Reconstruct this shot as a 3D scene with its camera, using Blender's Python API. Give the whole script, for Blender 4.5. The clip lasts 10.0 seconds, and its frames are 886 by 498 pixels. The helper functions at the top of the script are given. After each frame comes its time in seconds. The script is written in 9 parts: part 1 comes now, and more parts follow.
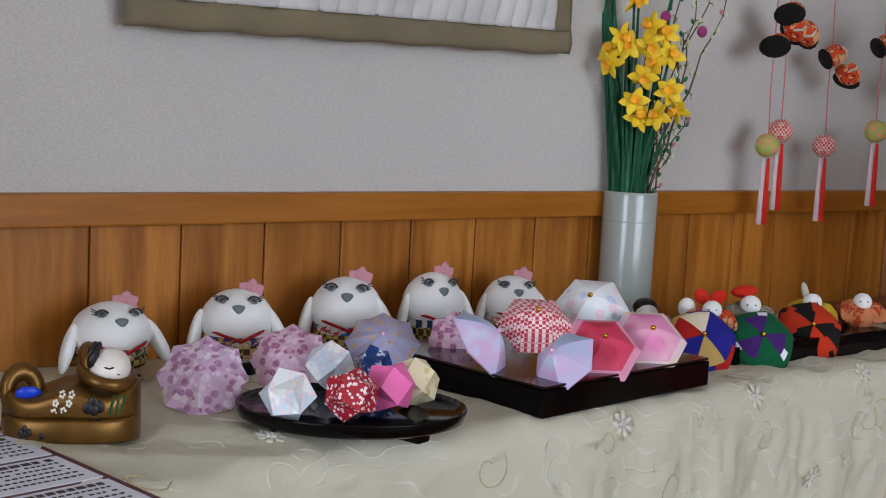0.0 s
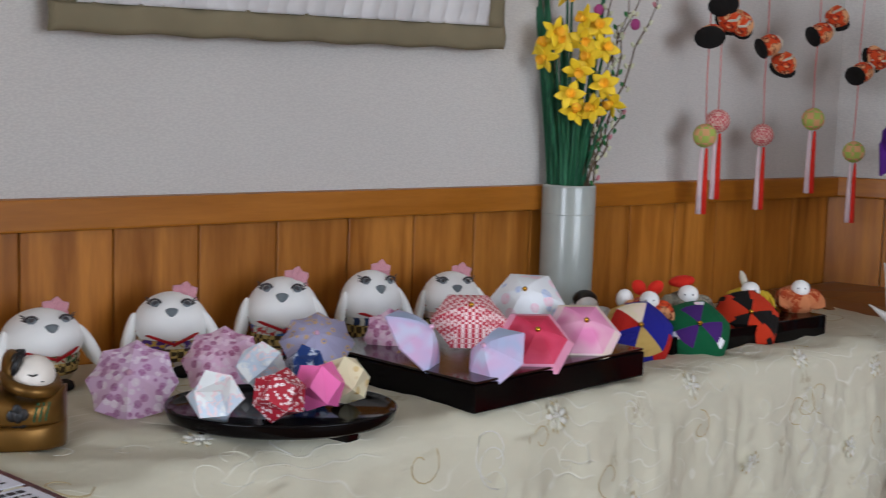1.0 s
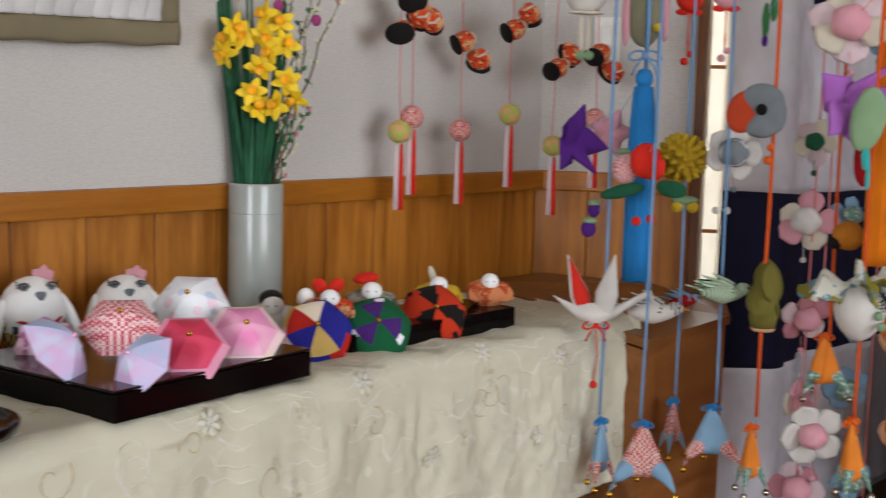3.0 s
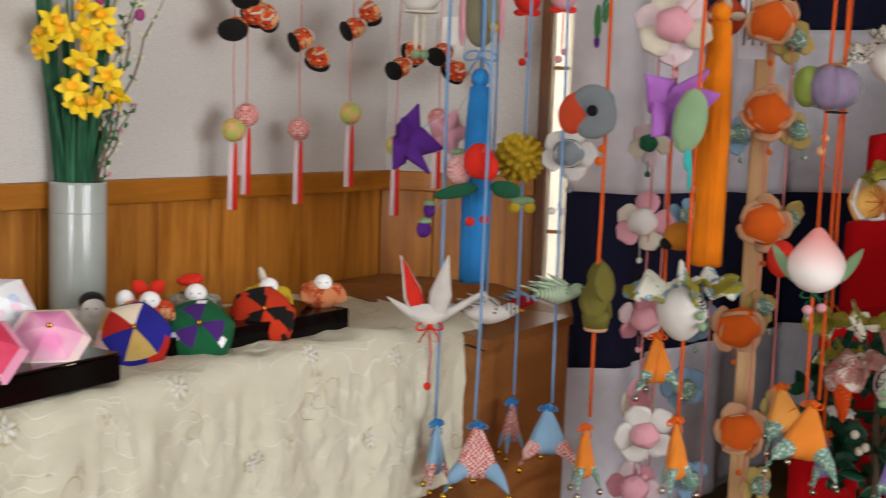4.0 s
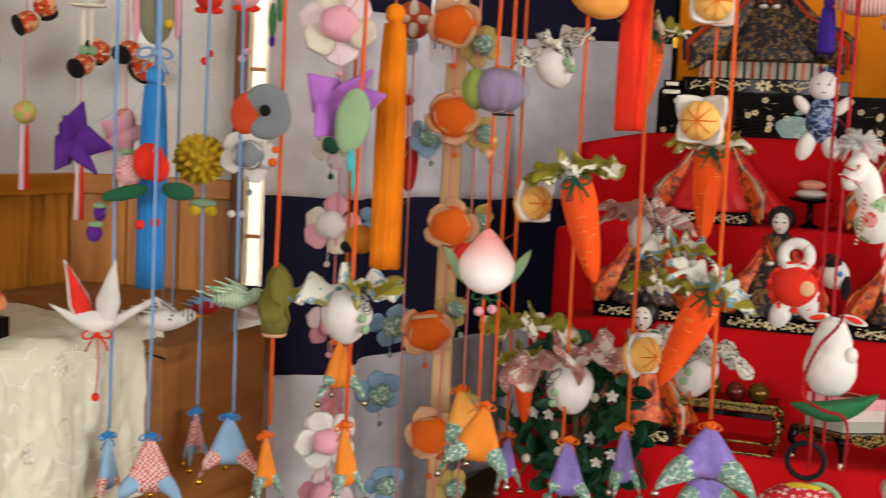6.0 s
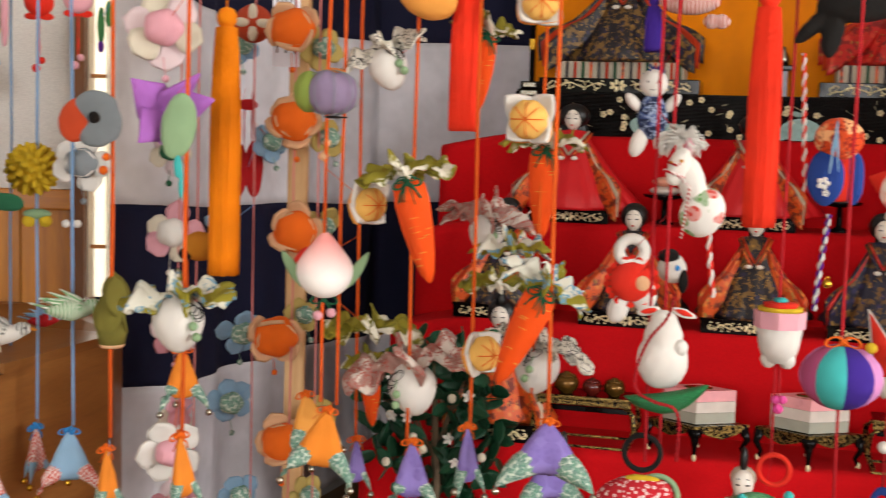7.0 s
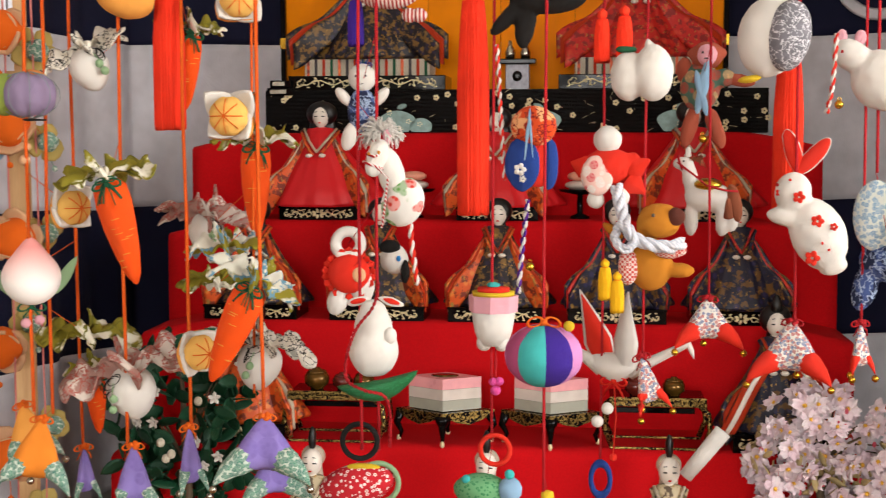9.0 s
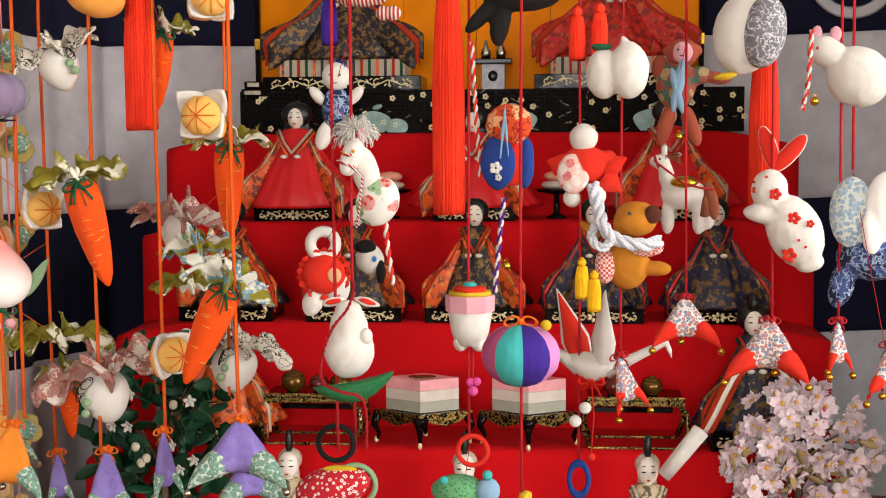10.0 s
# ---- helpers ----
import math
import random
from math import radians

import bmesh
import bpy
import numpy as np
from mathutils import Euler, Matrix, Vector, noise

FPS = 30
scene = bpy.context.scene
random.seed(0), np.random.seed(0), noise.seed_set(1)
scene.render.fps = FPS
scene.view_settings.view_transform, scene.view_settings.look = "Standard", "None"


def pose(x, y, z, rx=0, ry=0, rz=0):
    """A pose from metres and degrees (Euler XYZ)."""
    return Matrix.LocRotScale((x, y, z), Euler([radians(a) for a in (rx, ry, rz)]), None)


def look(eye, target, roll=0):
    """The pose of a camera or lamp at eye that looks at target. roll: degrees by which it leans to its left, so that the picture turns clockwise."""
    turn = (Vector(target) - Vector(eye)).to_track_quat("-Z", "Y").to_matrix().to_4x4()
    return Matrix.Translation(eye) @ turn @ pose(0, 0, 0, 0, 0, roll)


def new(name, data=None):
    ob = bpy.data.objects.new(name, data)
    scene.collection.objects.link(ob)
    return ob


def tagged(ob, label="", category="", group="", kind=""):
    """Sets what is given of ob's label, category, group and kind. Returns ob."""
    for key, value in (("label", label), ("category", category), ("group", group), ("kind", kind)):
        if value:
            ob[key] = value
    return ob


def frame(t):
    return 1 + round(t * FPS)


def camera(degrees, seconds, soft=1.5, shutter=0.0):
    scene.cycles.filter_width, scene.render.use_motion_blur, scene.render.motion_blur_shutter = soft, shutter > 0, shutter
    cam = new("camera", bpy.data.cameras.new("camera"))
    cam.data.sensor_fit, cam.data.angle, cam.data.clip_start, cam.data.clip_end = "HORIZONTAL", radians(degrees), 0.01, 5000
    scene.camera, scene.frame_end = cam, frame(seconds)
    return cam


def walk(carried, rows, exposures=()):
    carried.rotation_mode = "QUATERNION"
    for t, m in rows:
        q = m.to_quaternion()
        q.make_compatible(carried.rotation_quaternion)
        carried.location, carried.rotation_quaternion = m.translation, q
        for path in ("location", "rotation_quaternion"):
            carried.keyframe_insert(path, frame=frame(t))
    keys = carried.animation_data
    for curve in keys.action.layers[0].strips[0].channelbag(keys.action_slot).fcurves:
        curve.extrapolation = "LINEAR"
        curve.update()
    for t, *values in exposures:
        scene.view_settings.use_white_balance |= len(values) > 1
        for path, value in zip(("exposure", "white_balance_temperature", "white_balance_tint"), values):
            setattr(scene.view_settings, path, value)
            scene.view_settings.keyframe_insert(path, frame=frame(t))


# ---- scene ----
cam = camera(38.5, 10.0, soft=1.05, shutter=0.6)
PATH = [
    (0, (0.789, 0.104, 1.098), (2.033, 1.653, 0.869), 3.0),
    (0.5, (0.798, 0.093, 1.099), (2.049, 1.636, 0.87), 2.6),
    (1, (0.819, 0.073, 1.104), (2.102, 1.589, 0.868), 1.8),
    (1.5, (0.847, 0.05, 1.107), (2.183, 1.519, 0.869), 1.3),
    (2, (0.884, 0.024, 1.113), (2.274, 1.442, 0.87), 1.3),
    (2.5, (0.916, 0.001, 1.114), (2.369, 1.354, 0.874), 1.4),
    (4, (1.029, -0.085, 1.114), (2.647, 1.067, 0.884), 2.1),
    (4.5, (1.063, -0.114, 1.111), (2.73, 0.969, 0.888), 2.4),
    (5, (1.104, -0.153, 1.106), (2.811, 0.866, 0.891), 2.5),
    (5.5, (1.131, -0.181, 1.106), (2.883, 0.761, 0.897), 2.8),
    (7, (1.195, -0.291, 1.104), (3.054, 0.425, 0.919), 1.7),
    (7.5, (1.209, -0.335, 1.107), (3.095, 0.305, 0.921), 1.0),
    (8, (1.215, -0.372, 1.107), (3.125, 0.192, 0.921), 0.5),
    (8.5, (1.218, -0.414, 1.104), (3.146, 0.084, 0.92), 0.1),
    (9, (1.225, -0.445, 1.096), (3.168, -0.006, 0.918), -0.1),
    (9.5, (1.239, -0.445, 1.093), (3.19, -0.04, 0.916), -0.3),
    (10, (1.239, -0.445, 1.09), (3.19, -0.04, 0.916), -0.4),
]
EXPOSURES = ((0.0, -0.3, 5650.0, 10.0), (2.5, -0.12, 5950.0, 10.0), (5.0, 0.32, 6550.0, 10.0), (7.5, 0.6, 6800.0, 10.0), (10.0, 0.64, 6850.0, 10.0))
walk(cam, [(t, look(eye, target, roll)) for t, eye, target, roll in PATH], EXPOSURES)

# ---- light ----
world = bpy.data.worlds.new("daylight")
scene.world = world
world.use_nodes = True
sky = world.node_tree.nodes.new("ShaderNodeTexSky")
sky.sky_type, sky.sun_disc, sky.sun_elevation, sky.sun_rotation = "NISHITA", False, 0.7, 3.6
world.node_tree.links.new(sky.outputs[0], world.node_tree.nodes["Background"].inputs[0])
world.node_tree.nodes["Background"].inputs[1].default_value = 0.12


def window_lamp(name, eye, target, w, h, power, colour):
    lamp = bpy.data.lights.new(name, "AREA")
    lamp.shape, lamp.size, lamp.size_y, lamp.energy, lamp.color = "RECTANGLE", w, h, power, colour
    ob = new(name, lamp)
    ob.matrix_world = look(eye, target)
    return tagged(ob, "daylight coming through a large window", "window light", kind="structure")


window_lamp("window_light", (1.9, -3.15, 1.45), (2.3, 0.0, 1.25), 2.4, 1.5, 92, (0.97, 0.98, 1.0))
window_lamp("window_light", (-2.45, -0.5, 1.45), (2.5, 0.1, 1.2), 1.9, 1.5, 92, (0.98, 0.98, 1.0))

# ---- materials ----
def C(h):
    v = [int(h[i:i + 2], 16) / 255 for i in (0, 2, 4)]
    return tuple(c / 12.92 if c <= 0.04045 else ((c + 0.055) / 1.055) ** 2.4 for c in v)


class Nodes:
    def __init__(self, name):
        self.mat = bpy.data.materials.new(name)
        self.mat.use_nodes = True
        self.t = self.mat.node_tree
        self.bsdf = self.t.nodes["Principled BSDF"]
        self.co = self.t.nodes.new("ShaderNodeTexCoord").outputs["Object"]

    def n(self, kind, **inputs):
        node = self.t.nodes.new("ShaderNode" + kind)
        for k, v in inputs.items():
            self.put(node.inputs[k.replace("_", " ")], v)
        return node

    def put(self, socket, v):
        if hasattr(v, "is_linked"):
            self.t.links.new(v, socket)
        else:
            socket.default_value = (*v, 1) if isinstance(v, tuple) and len(v) == 3 and socket.type == "RGBA" else v

    def scaled(self, s):
        node = self.n("Mapping", Vector=self.co)
        node.inputs["Scale"].default_value = s if isinstance(s, tuple) else (s, s, s)
        return node.outputs[0]

    def noise(self, scale, detail=3.0, rough=0.55, co=None):
        return self.n("TexNoise", Vector=co or self.co, Scale=scale, Detail=detail, Roughness=rough).outputs[0]

    def ramp(self, fac, stops, hard=False):
        node = self.n("ValToRGB", Fac=fac)
        r = node.color_ramp
        r.interpolation = "CONSTANT" if hard else "LINEAR"
        while len(r.elements) < len(stops):
            r.elements.new(0.5)
        for e, (p, c) in zip(r.elements, stops):
            e.position, e.color = p, (*c, 1) if isinstance(c, tuple) else (c, c, c, 1)
        return node.outputs[0]

    def mix(self, fac, a, b, mode="MIX"):
        node = self.t.nodes.new("ShaderNodeMix")
        node.data_type, node.blend_type = "RGBA", mode
        self.put(node.inputs[0], fac)
        self.put(node.inputs[6], a)
        self.put(node.inputs[7], b)
        return node.outputs[2]

    def bump(self, height, strength=0.3, dist=0.002):
        b = self.n("Bump", Height=height, Strength=strength, Distance=dist)
        self.put(self.bsdf.inputs["Normal"], b.outputs[0])

    def done(self, colour, rough=0.8, metal=0.0, **more):
        self.put(self.bsdf.inputs["Base Color"], colour)
        self.put(self.bsdf.inputs["Roughness"], rough)
        self.put(self.bsdf.inputs["Metallic"], metal)
        for k, v in more.items():
            self.put(self.bsdf.inputs[k.replace("_", " ")], v)
        return self.mat


def shade(c, k):
    return tuple(min(1, x * k) for x in c)


def cloth(name, c, c2=None, pattern="plain", size=0.006, c3=None, rough=0.85, weave=1.0, amount=0.5):
    """Woven fabric: thread relief, slow tone changes and, if asked, a printed pattern."""
    m = Nodes(name)
    c = C(c)
    col = m.mix(m.ramp(m.noise(14, 2), ((0.3, 0.0), (0.75, 1.0))), shade(c, 0.86), shade(c, 1.08))
    if c2:
        c2 = C(c2)
        c3v = C(c3) if c3 else c2
        if pattern == "dots":
            v = m.n("TexVoronoi", Vector=m.co, Scale=1 / size)
            col = m.mix(m.ramp(v.outputs["Distance"], ((0.0, 1.0), (0.34, 1.0), (0.4, 0.0))), col, c2)
            col = m.mix(m.ramp(v.outputs["Distance"], ((0.0, 1.0), (0.12, 1.0), (0.16, 0.0))), col, c3v if c3 else c)
        elif pattern == "flowers":
            v = m.n("TexVoronoi", Vector=m.co, Scale=1 / size, Randomness=0.9)
            w = m.n("TexVoronoi", Vector=m.co, Scale=3.1 / size)
            f = m.ramp(v.outputs["Distance"], ((0.0, 1.0), (amount, 1.0), (amount + 0.06, 0.0)))
            tint = m.mix(m.ramp(v.outputs["Color"], ((0.45, 0.0), (0.5, 1.0)), True), c2, c3v)
            col = m.mix(f, col, m.mix(m.ramp(w.outputs["Distance"], ((0.25, 0.0), (0.45, 0.35))), tint, c))
        elif pattern == "check":
            ch = m.n("TexChecker", Vector=m.co, Scale=1 / size)
            col = m.mix(ch.outputs["Fac"], col, c2)
        elif pattern == "stripes":
            w = m.n("TexWave", Vector=m.co, Scale=0.32 / size, Distortion=0.6)
            w.bands_direction = "DIAGONAL" if name.endswith(("cord", "rope")) else "X"
            col = m.mix(m.ramp(w.outputs["Fac"], ((0.4, 0.0), (0.5, 1.0))), col, c2)
        elif pattern == "marble":
            f = m.noise(0.5 / size, 4)
            col = m.mix(m.ramp(f, ((0.49, 0.0), (0.53, 1.0))), col, c2)
            g = m.noise(0.9 / size, 3)
            col = m.mix(m.ramp(g, ((0.465, 0.0), (0.485, 1.0), (0.515, 1.0), (0.535, 0.0))), col, c3v)
        elif pattern == "wash":
            col = m.mix(m.ramp(m.noise(0.35 / size, 2), ((0.38, 0.0), (0.6, 1.0))), col, c2)
            col = m.mix(m.ramp(m.noise(0.5 / size, 1), ((0.55, 0.0), (0.68, 0.8))), col, c3v)
    wv = m.n("TexWave", Vector=m.co, Scale=420.0, Distortion=2.0).outputs["Fac"]
    fold = m.n("TexNoise", Vector=m.co, Scale=34.0, Detail=3.0, Distortion=1.4).outputs[0]
    crease = m.ramp(fold, ((0.3, 0.0), (0.47, 0.75), (0.52, 1.0), (0.57, 0.7), (0.75, 0.1)))
    body = m.mix(0.5, m.noise(60, 5), crease)
    m.bump(m.mix(0.3, body, wv), 0.62 * min(1.0, weave), 0.0042 if weave >= 0.8 else 0.0014)
    return m.done(col, rough, Specular_IOR_Level=0.3)


def silk(name, c, c2=None, c3=None, size=0.02, gold=True):
    """Brocade: figured blotches of two colours and a little gold thread."""
    m = Nodes(name)
    col = C(c)
    metal = 0.0
    if c2:
        f = m.ramp(m.n("TexVoronoi", Vector=m.co, Scale=1 / size).outputs["Distance"], ((0.2, 1.0), (0.42, 0.0)))
        col = m.mix(f, col, C(c2))
        f2 = m.ramp(m.noise(1.1 / size, 4), ((0.52, 0.0), (0.56, 1.0)))
        col = m.mix(f2, col, C(c3 or c))
    if gold:
        metal = m.ramp(m.noise(1.7 / size, 5, 0.7), ((0.6, 0.0), (0.63, 1.0)))
        col = m.mix(metal, col, C("b08a48"))
    m.bump(m.noise(90, 4), 0.4, 0.002)
    return m.done(col, 0.5, m.mix(0.6, (0, 0, 0), metal) if gold else 0.0)


def paint(name, c, rough=0.5, metal=0.0, var=0.12, scale=20, bump=0.1):
    m = Nodes(name)
    c = C(c)
    f = m.noise(scale, 4)
    m.bump(m.noise(scale * 6, 3), bump, 0.001)
    return m.done(m.mix(m.ramp(f, ((0.3, 0.0), (0.7, 1.0))), shade(c, 1 - var), shade(c, 1 + var)),
                  m.ramp(f, ((0.2, max(0.02, rough - 0.06)), (0.8, min(1, rough + 0.08)))), metal)


def wood(name, light, dark, axis=2, rough=0.45, rings=38.0):
    m = Nodes(name)
    rnd = m.n("ObjectInfo").outputs["Random"]
    shift = m.n("VectorMath", **{})
    shift.operation = "SCALE"
    m.put(shift.inputs[0], (7.0, 3.0, 11.0))
    m.put(shift.inputs["Scale"], rnd)
    add = m.n("VectorMath")
    m.put(add.inputs[0], m.co)
    m.put(add.inputs[1], shift.outputs[0])
    sc = [1.0, 1.0, 1.0]
    sc[axis] = 0.09
    mp = m.n("Mapping", Vector=add.outputs[0])
    mp.inputs["Scale"].default_value = sc
    warp = m.noise(5.0, 3, co=mp.outputs[0])
    grain = m.n("TexNoise", Vector=mp.outputs[0], Scale=rings, Detail=5.0, Distortion=0.6).outputs[0]
    fine = m.n("TexNoise", Vector=mp.outputs[0], Scale=rings * 9, Detail=2.0).outputs[0]
    col = m.mix(m.ramp(grain, ((0.32, 0.0), (0.66, 1.0))), C(dark), C(light))
    col = m.mix(m.ramp(warp, ((0.35, 0.0), (0.7, 0.55))), col, shade(C(dark), 1.1))
    col = m.mix(m.ramp(fine, ((0.3, 0.2), (0.6, 0.0))), col, shade(C(dark), 0.7))
    hue = m.n("HueSaturation", Color=col)
    m.put(hue.inputs["Value"], m.ramp(rnd, ((0.0, 0.86), (1.0, 1.1))))
    m.bump(m.mix(0.5, fine, grain), 0.12, 0.001)
    return m.done(hue.outputs[0], m.ramp(grain, ((0.3, rough - 0.08), (0.7, rough + 0.08))), Specular_IOR_Level=0.28)


def lacquer(name, figure=0.0, size=0.02):
    m = Nodes(name)
    col, metal, rough = C("0b0808"), 0.0, m.ramp(m.noise(9, 3), ((0.3, 0.05), (0.8, 0.13)))
    if figure:
        band = m.ramp(m.n("TexNoise", Vector=m.scaled((1 / size, 1 / size, 1 / size)), Scale=1.0, Detail=4.0, Distortion=1.6).outputs[0],
                      ((0.5 - figure * 0.06, 0.0), (0.5, 1.0), (0.5 + figure * 0.05, 1.0), (0.52 + figure * 0.06, 0.0)))
        col = m.mix(band, col, C("9a8048"))
        metal, rough = band, m.mix(band, (0.09, 0.09, 0.09), (0.35, 0.35, 0.35))
    return m.done(col, rough, metal, Specular_IOR_Level=0.12)


def canvas_lacquer():
    m = Nodes("canvas_lacquer")
    w = m.n("TexWave", Vector=m.scaled((1.0, 1.0, 1.0)), Scale=90.0, Distortion=0.4)
    w2 = m.n("TexWave", Vector=m.co, Scale=90.0, Distortion=0.4)
    w2.bands_direction = "Z"
    m.bump(m.mix(0.5, m.mix(0.5, w.outputs["Fac"], w2.outputs["Fac"]), m.noise(22, 3)), 0.9, 0.002)
    return m.done(C("070606"), m.ramp(m.noise(14, 3), ((0.3, 0.06), (0.8, 0.16))), 0.0, Specular_IOR_Level=0.12)


def wallpaper():
    m = Nodes("wallpaper")
    v = m.n("TexVoronoi", Vector=m.scaled((240.0, 240.0, 430.0)), Scale=1.0)
    g = m.noise(1.6, 3)
    col = m.mix(m.ramp(g, ((0.3, 0.0), (0.7, 1.0))), C("c6c2bb"), C("cecac3"))
    col = m.mix(m.ramp(v.outputs["Distance"], ((0.2, 0.0), (0.7, 0.3))), col, C("a29e9c"))
    m.bump(v.outputs["Distance"], 0.32, 0.0014)
    return m.done(col, 0.9)


M_WALL = wallpaper()
M_PLANK = wood("cedar_plank", "bd7b2c", "885012", 2, 0.42)
M_RAIL = wood("rail_wood", "b57220", "925812", 0, 0.38)
M_CAB = wood("cabinet_wood", "9a6634", "7a4b24", 0, 0.4, 26.0)
M_POLE = wood("pole_wood", "c9a478", "b08657", 2, 0.6)
M_DARK = wood("dark_wood", "7a4d26", "5a3417", 2, 0.5)
M_FLOOR = wood("floor_wood", "8a6238", "6d4a26", 0, 0.35)
M_CEIL = paint("ceiling_paint", "e6e2da", 0.9)
M_BLACK = lacquer("black_lacquer")
M_CANVAS = canvas_lacquer()
M_GOLDFIG = lacquer("lacquer_with_gold_scrolls", 1.0, 0.016)
M_GOLDBAND = lacquer("gold_band", 1.3, 0.009)
M_GOLD = paint("brass", "c79a35", 0.22, 1.0, 0.1)
M_SILVER = paint("tin_bell", "a8a294", 0.25, 1.0, 0.1)
M_PAPER = paint("shoji_paper", "efe8d8", 0.8, 0, 0.04, 30)
M_PAPER.node_tree.nodes["Principled BSDF"].inputs["Transmission Weight"].default_value = 0.55
M_PAPER.node_tree.nodes["Principled BSDF"].inputs["IOR"].default_value = 1.02


def felt(name, c):
    m = Nodes(name)
    c = C(c)
    col = m.mix(m.ramp(m.noise(3, 3), ((0.3, 0.0), (0.7, 1.0))), shade(c, 0.88), shade(c, 1.06))
    col = m.mix(m.ramp(m.noise(240, 2), ((0.35, 0.25), (0.65, 0.0))), col, shade(c, 0.6))
    m.bump(m.noise(320, 3), 0.3, 0.001)
    return m.done(col, 0.95, Specular_IOR_Level=0.15)


M_FELT = felt("red_felt", "cc0f17")


def table_cloth_mat():
    m = Nodes("cream_brocade")
    c1 = C("ebe6cb")
    curl = m.n("TexWave", Vector=m.co, Scale=8.5, Distortion=11.0, Detail=2.0)
    curl.wave_type = "RINGS"
    thread = m.ramp(curl.outputs["Fac"], ((0.34, 0.0), (0.49, 1.0), (0.64, 0.0)))
    thread2 = m.mix(m.ramp(m.noise(9, 2), ((0.45, 0.0), (0.55, 1.0))), (0, 0, 0), thread)
    col = m.mix(m.mix(0.75, (0, 0, 0), thread2), shade(c1, 0.93), C("f9f6e6"))
    fleck = m.ramp(m.n("TexVoronoi", Vector=m.co, Scale=9.0, Randomness=0.9).outputs["Distance"], ((0.0, 0.55), (0.1, 0.4), (0.16, 0.0)))
    col = m.mix(m.mix(m.ramp(m.noise(120, 3), ((0.45, 0.0), (0.6, 1.0))), (0, 0, 0), fleck), col, C("b09c64"))
    weave = m.n("TexWave", Vector=m.co, Scale=380.0, Distortion=1.0).outputs["Fac"]
    h = m.mix(0.8, thread2, m.mix(0.15, m.noise(34, 5), weave))
    m.bump(h, 0.8, 0.0055)
    return m.done(col, 0.62)


M_TCLOTH = table_cloth_mat()
M_EMB = cloth("embroidery_thread", "efecd8", weave=2.0)
M_EMBT = cloth("tan_embroidery_thread", "d6c698", weave=2.0)
M_EMBW = cloth("white_embroidery_thread", "f4f1e4", weave=2.0)
M_NAVY = cloth("navy_cotton", "0b0d2a", weave=0.6)
M_WHITEC = cloth("white_cotton", "cfcdd2", weave=0.6)
M_KHAKI = cloth("khaki_cotton", "8f8468")
M_QUILT = cloth("white_quilt_cotton", "e9e6e4")
M_PLUSH = cloth("white_plush", "f8f6f2", weave=0.5, rough=0.95)
M_WHITE = cloth("white_fabric", "d9d4cc", weave=0.8)
M_CREAM = cloth("cream_fabric", "e2d8c2")
M_RED = cloth("red_fabric", "e42c18", rough=0.7)
M_CRIMSON = cloth("crimson_fabric", "b5131b", rough=0.7)
M_ORANGE = cloth("orange_fabric", "ef6a14", rough=0.75)
M_CARROT = cloth("carrot_fabric", "f65206", rough=0.7)
M_YELLOWO = cloth("amber_fabric", "f0a24a")
M_MIKAN = cloth("mandarin_flesh_fabric", "f2bb62")
M_PEACHF = cloth("peach_fabric", "e6b489")
M_PURPLE = cloth("purple_fabric", "562083")
M_LILAC = cloth("lilac_fabric", "9280c6", "8470b8", "flowers", 0.03)
M_VIOLET = cloth("violet_fabric", "b26cc4")
M_LBLUE = cloth("light_blue_fabric", "8fb4d0")
M_BLUE = cloth("blue_thread", "2f86c9", weave=2.0)
M_SKY = cloth("sky_blue_cord", "7fa6cf", weave=2.0)
M_NAVYF = cloth("navy_fabric", "1d3d86")
M_GREEN = cloth("dark_green_fabric", "1d5a3c")
M_LEAF = cloth("leaf_green_fabric", "3d7a45")
M_SAGE = cloth("sage_fabric", "8fae84")
M_OLIVE = cloth("olive_fabric", "77702e")
M_MUSTARD = cloth("mustard_fabric", "d9b52a")
M_PINK = cloth("pink_fabric", "e9a9b4")
M_HOTPINK = cloth("hot_pink_paper", "ec6fae", weave=0.2, rough=0.45)
M_DUSTY = cloth("dusty_pink_fabric", "d08d97")
M_TEAL = cloth("teal_fabric", "3fb8b4")
M_BROWN = cloth("tan_brown_fabric", "c57c20")
M_BLACKF = cloth("black_fabric", "14110f")
M_GREYF = cloth("grey_fabric", "868e92")
M_OCORD = cloth("orange_cord", "ef6a1e", "c9480c", "stripes", 0.0017, weave=2.0)
M_RCORD = cloth("red_cord", "c9202a", "8c0c14", "stripes", 0.0017, weave=2.0)
M_PCORD = cloth("faded_pink_cord", "d9827c", weave=2.0)
M_RWCORD = cloth("red_and_white_cord", "e8e4dc", "b51a22", "stripes", 0.0036, weave=2.0)
M_REDTHREAD = cloth("scarlet_thread", "f8381c", weave=2.0)
M_ORTHREAD = cloth("orange_thread", "f98a06", weave=2.0)
M_TEALPRINT = cloth("teal_flower_print", "cdd8c9", "17705f", "flowers", 0.0058, "2f8468", amount=0.6)
M_REDCHECK = cloth("red_check_print", "e9d3ca", "cf5148", "check", 0.004)
M_REDPRINT = cloth("red_blue_flower_print", "e6e0d6", "b02c30", "flowers", 0.005, "34568e", amount=0.55)
M_PINKPRINT = cloth("dusty_rose_print", "b0857a", "d8c9bd", "marble", 0.017, "b0594e")
M_LEAFPRINT = cloth("olive_and_white_print", "8f8426", "e6e0cc", "marble", 0.04, "6f6a20")
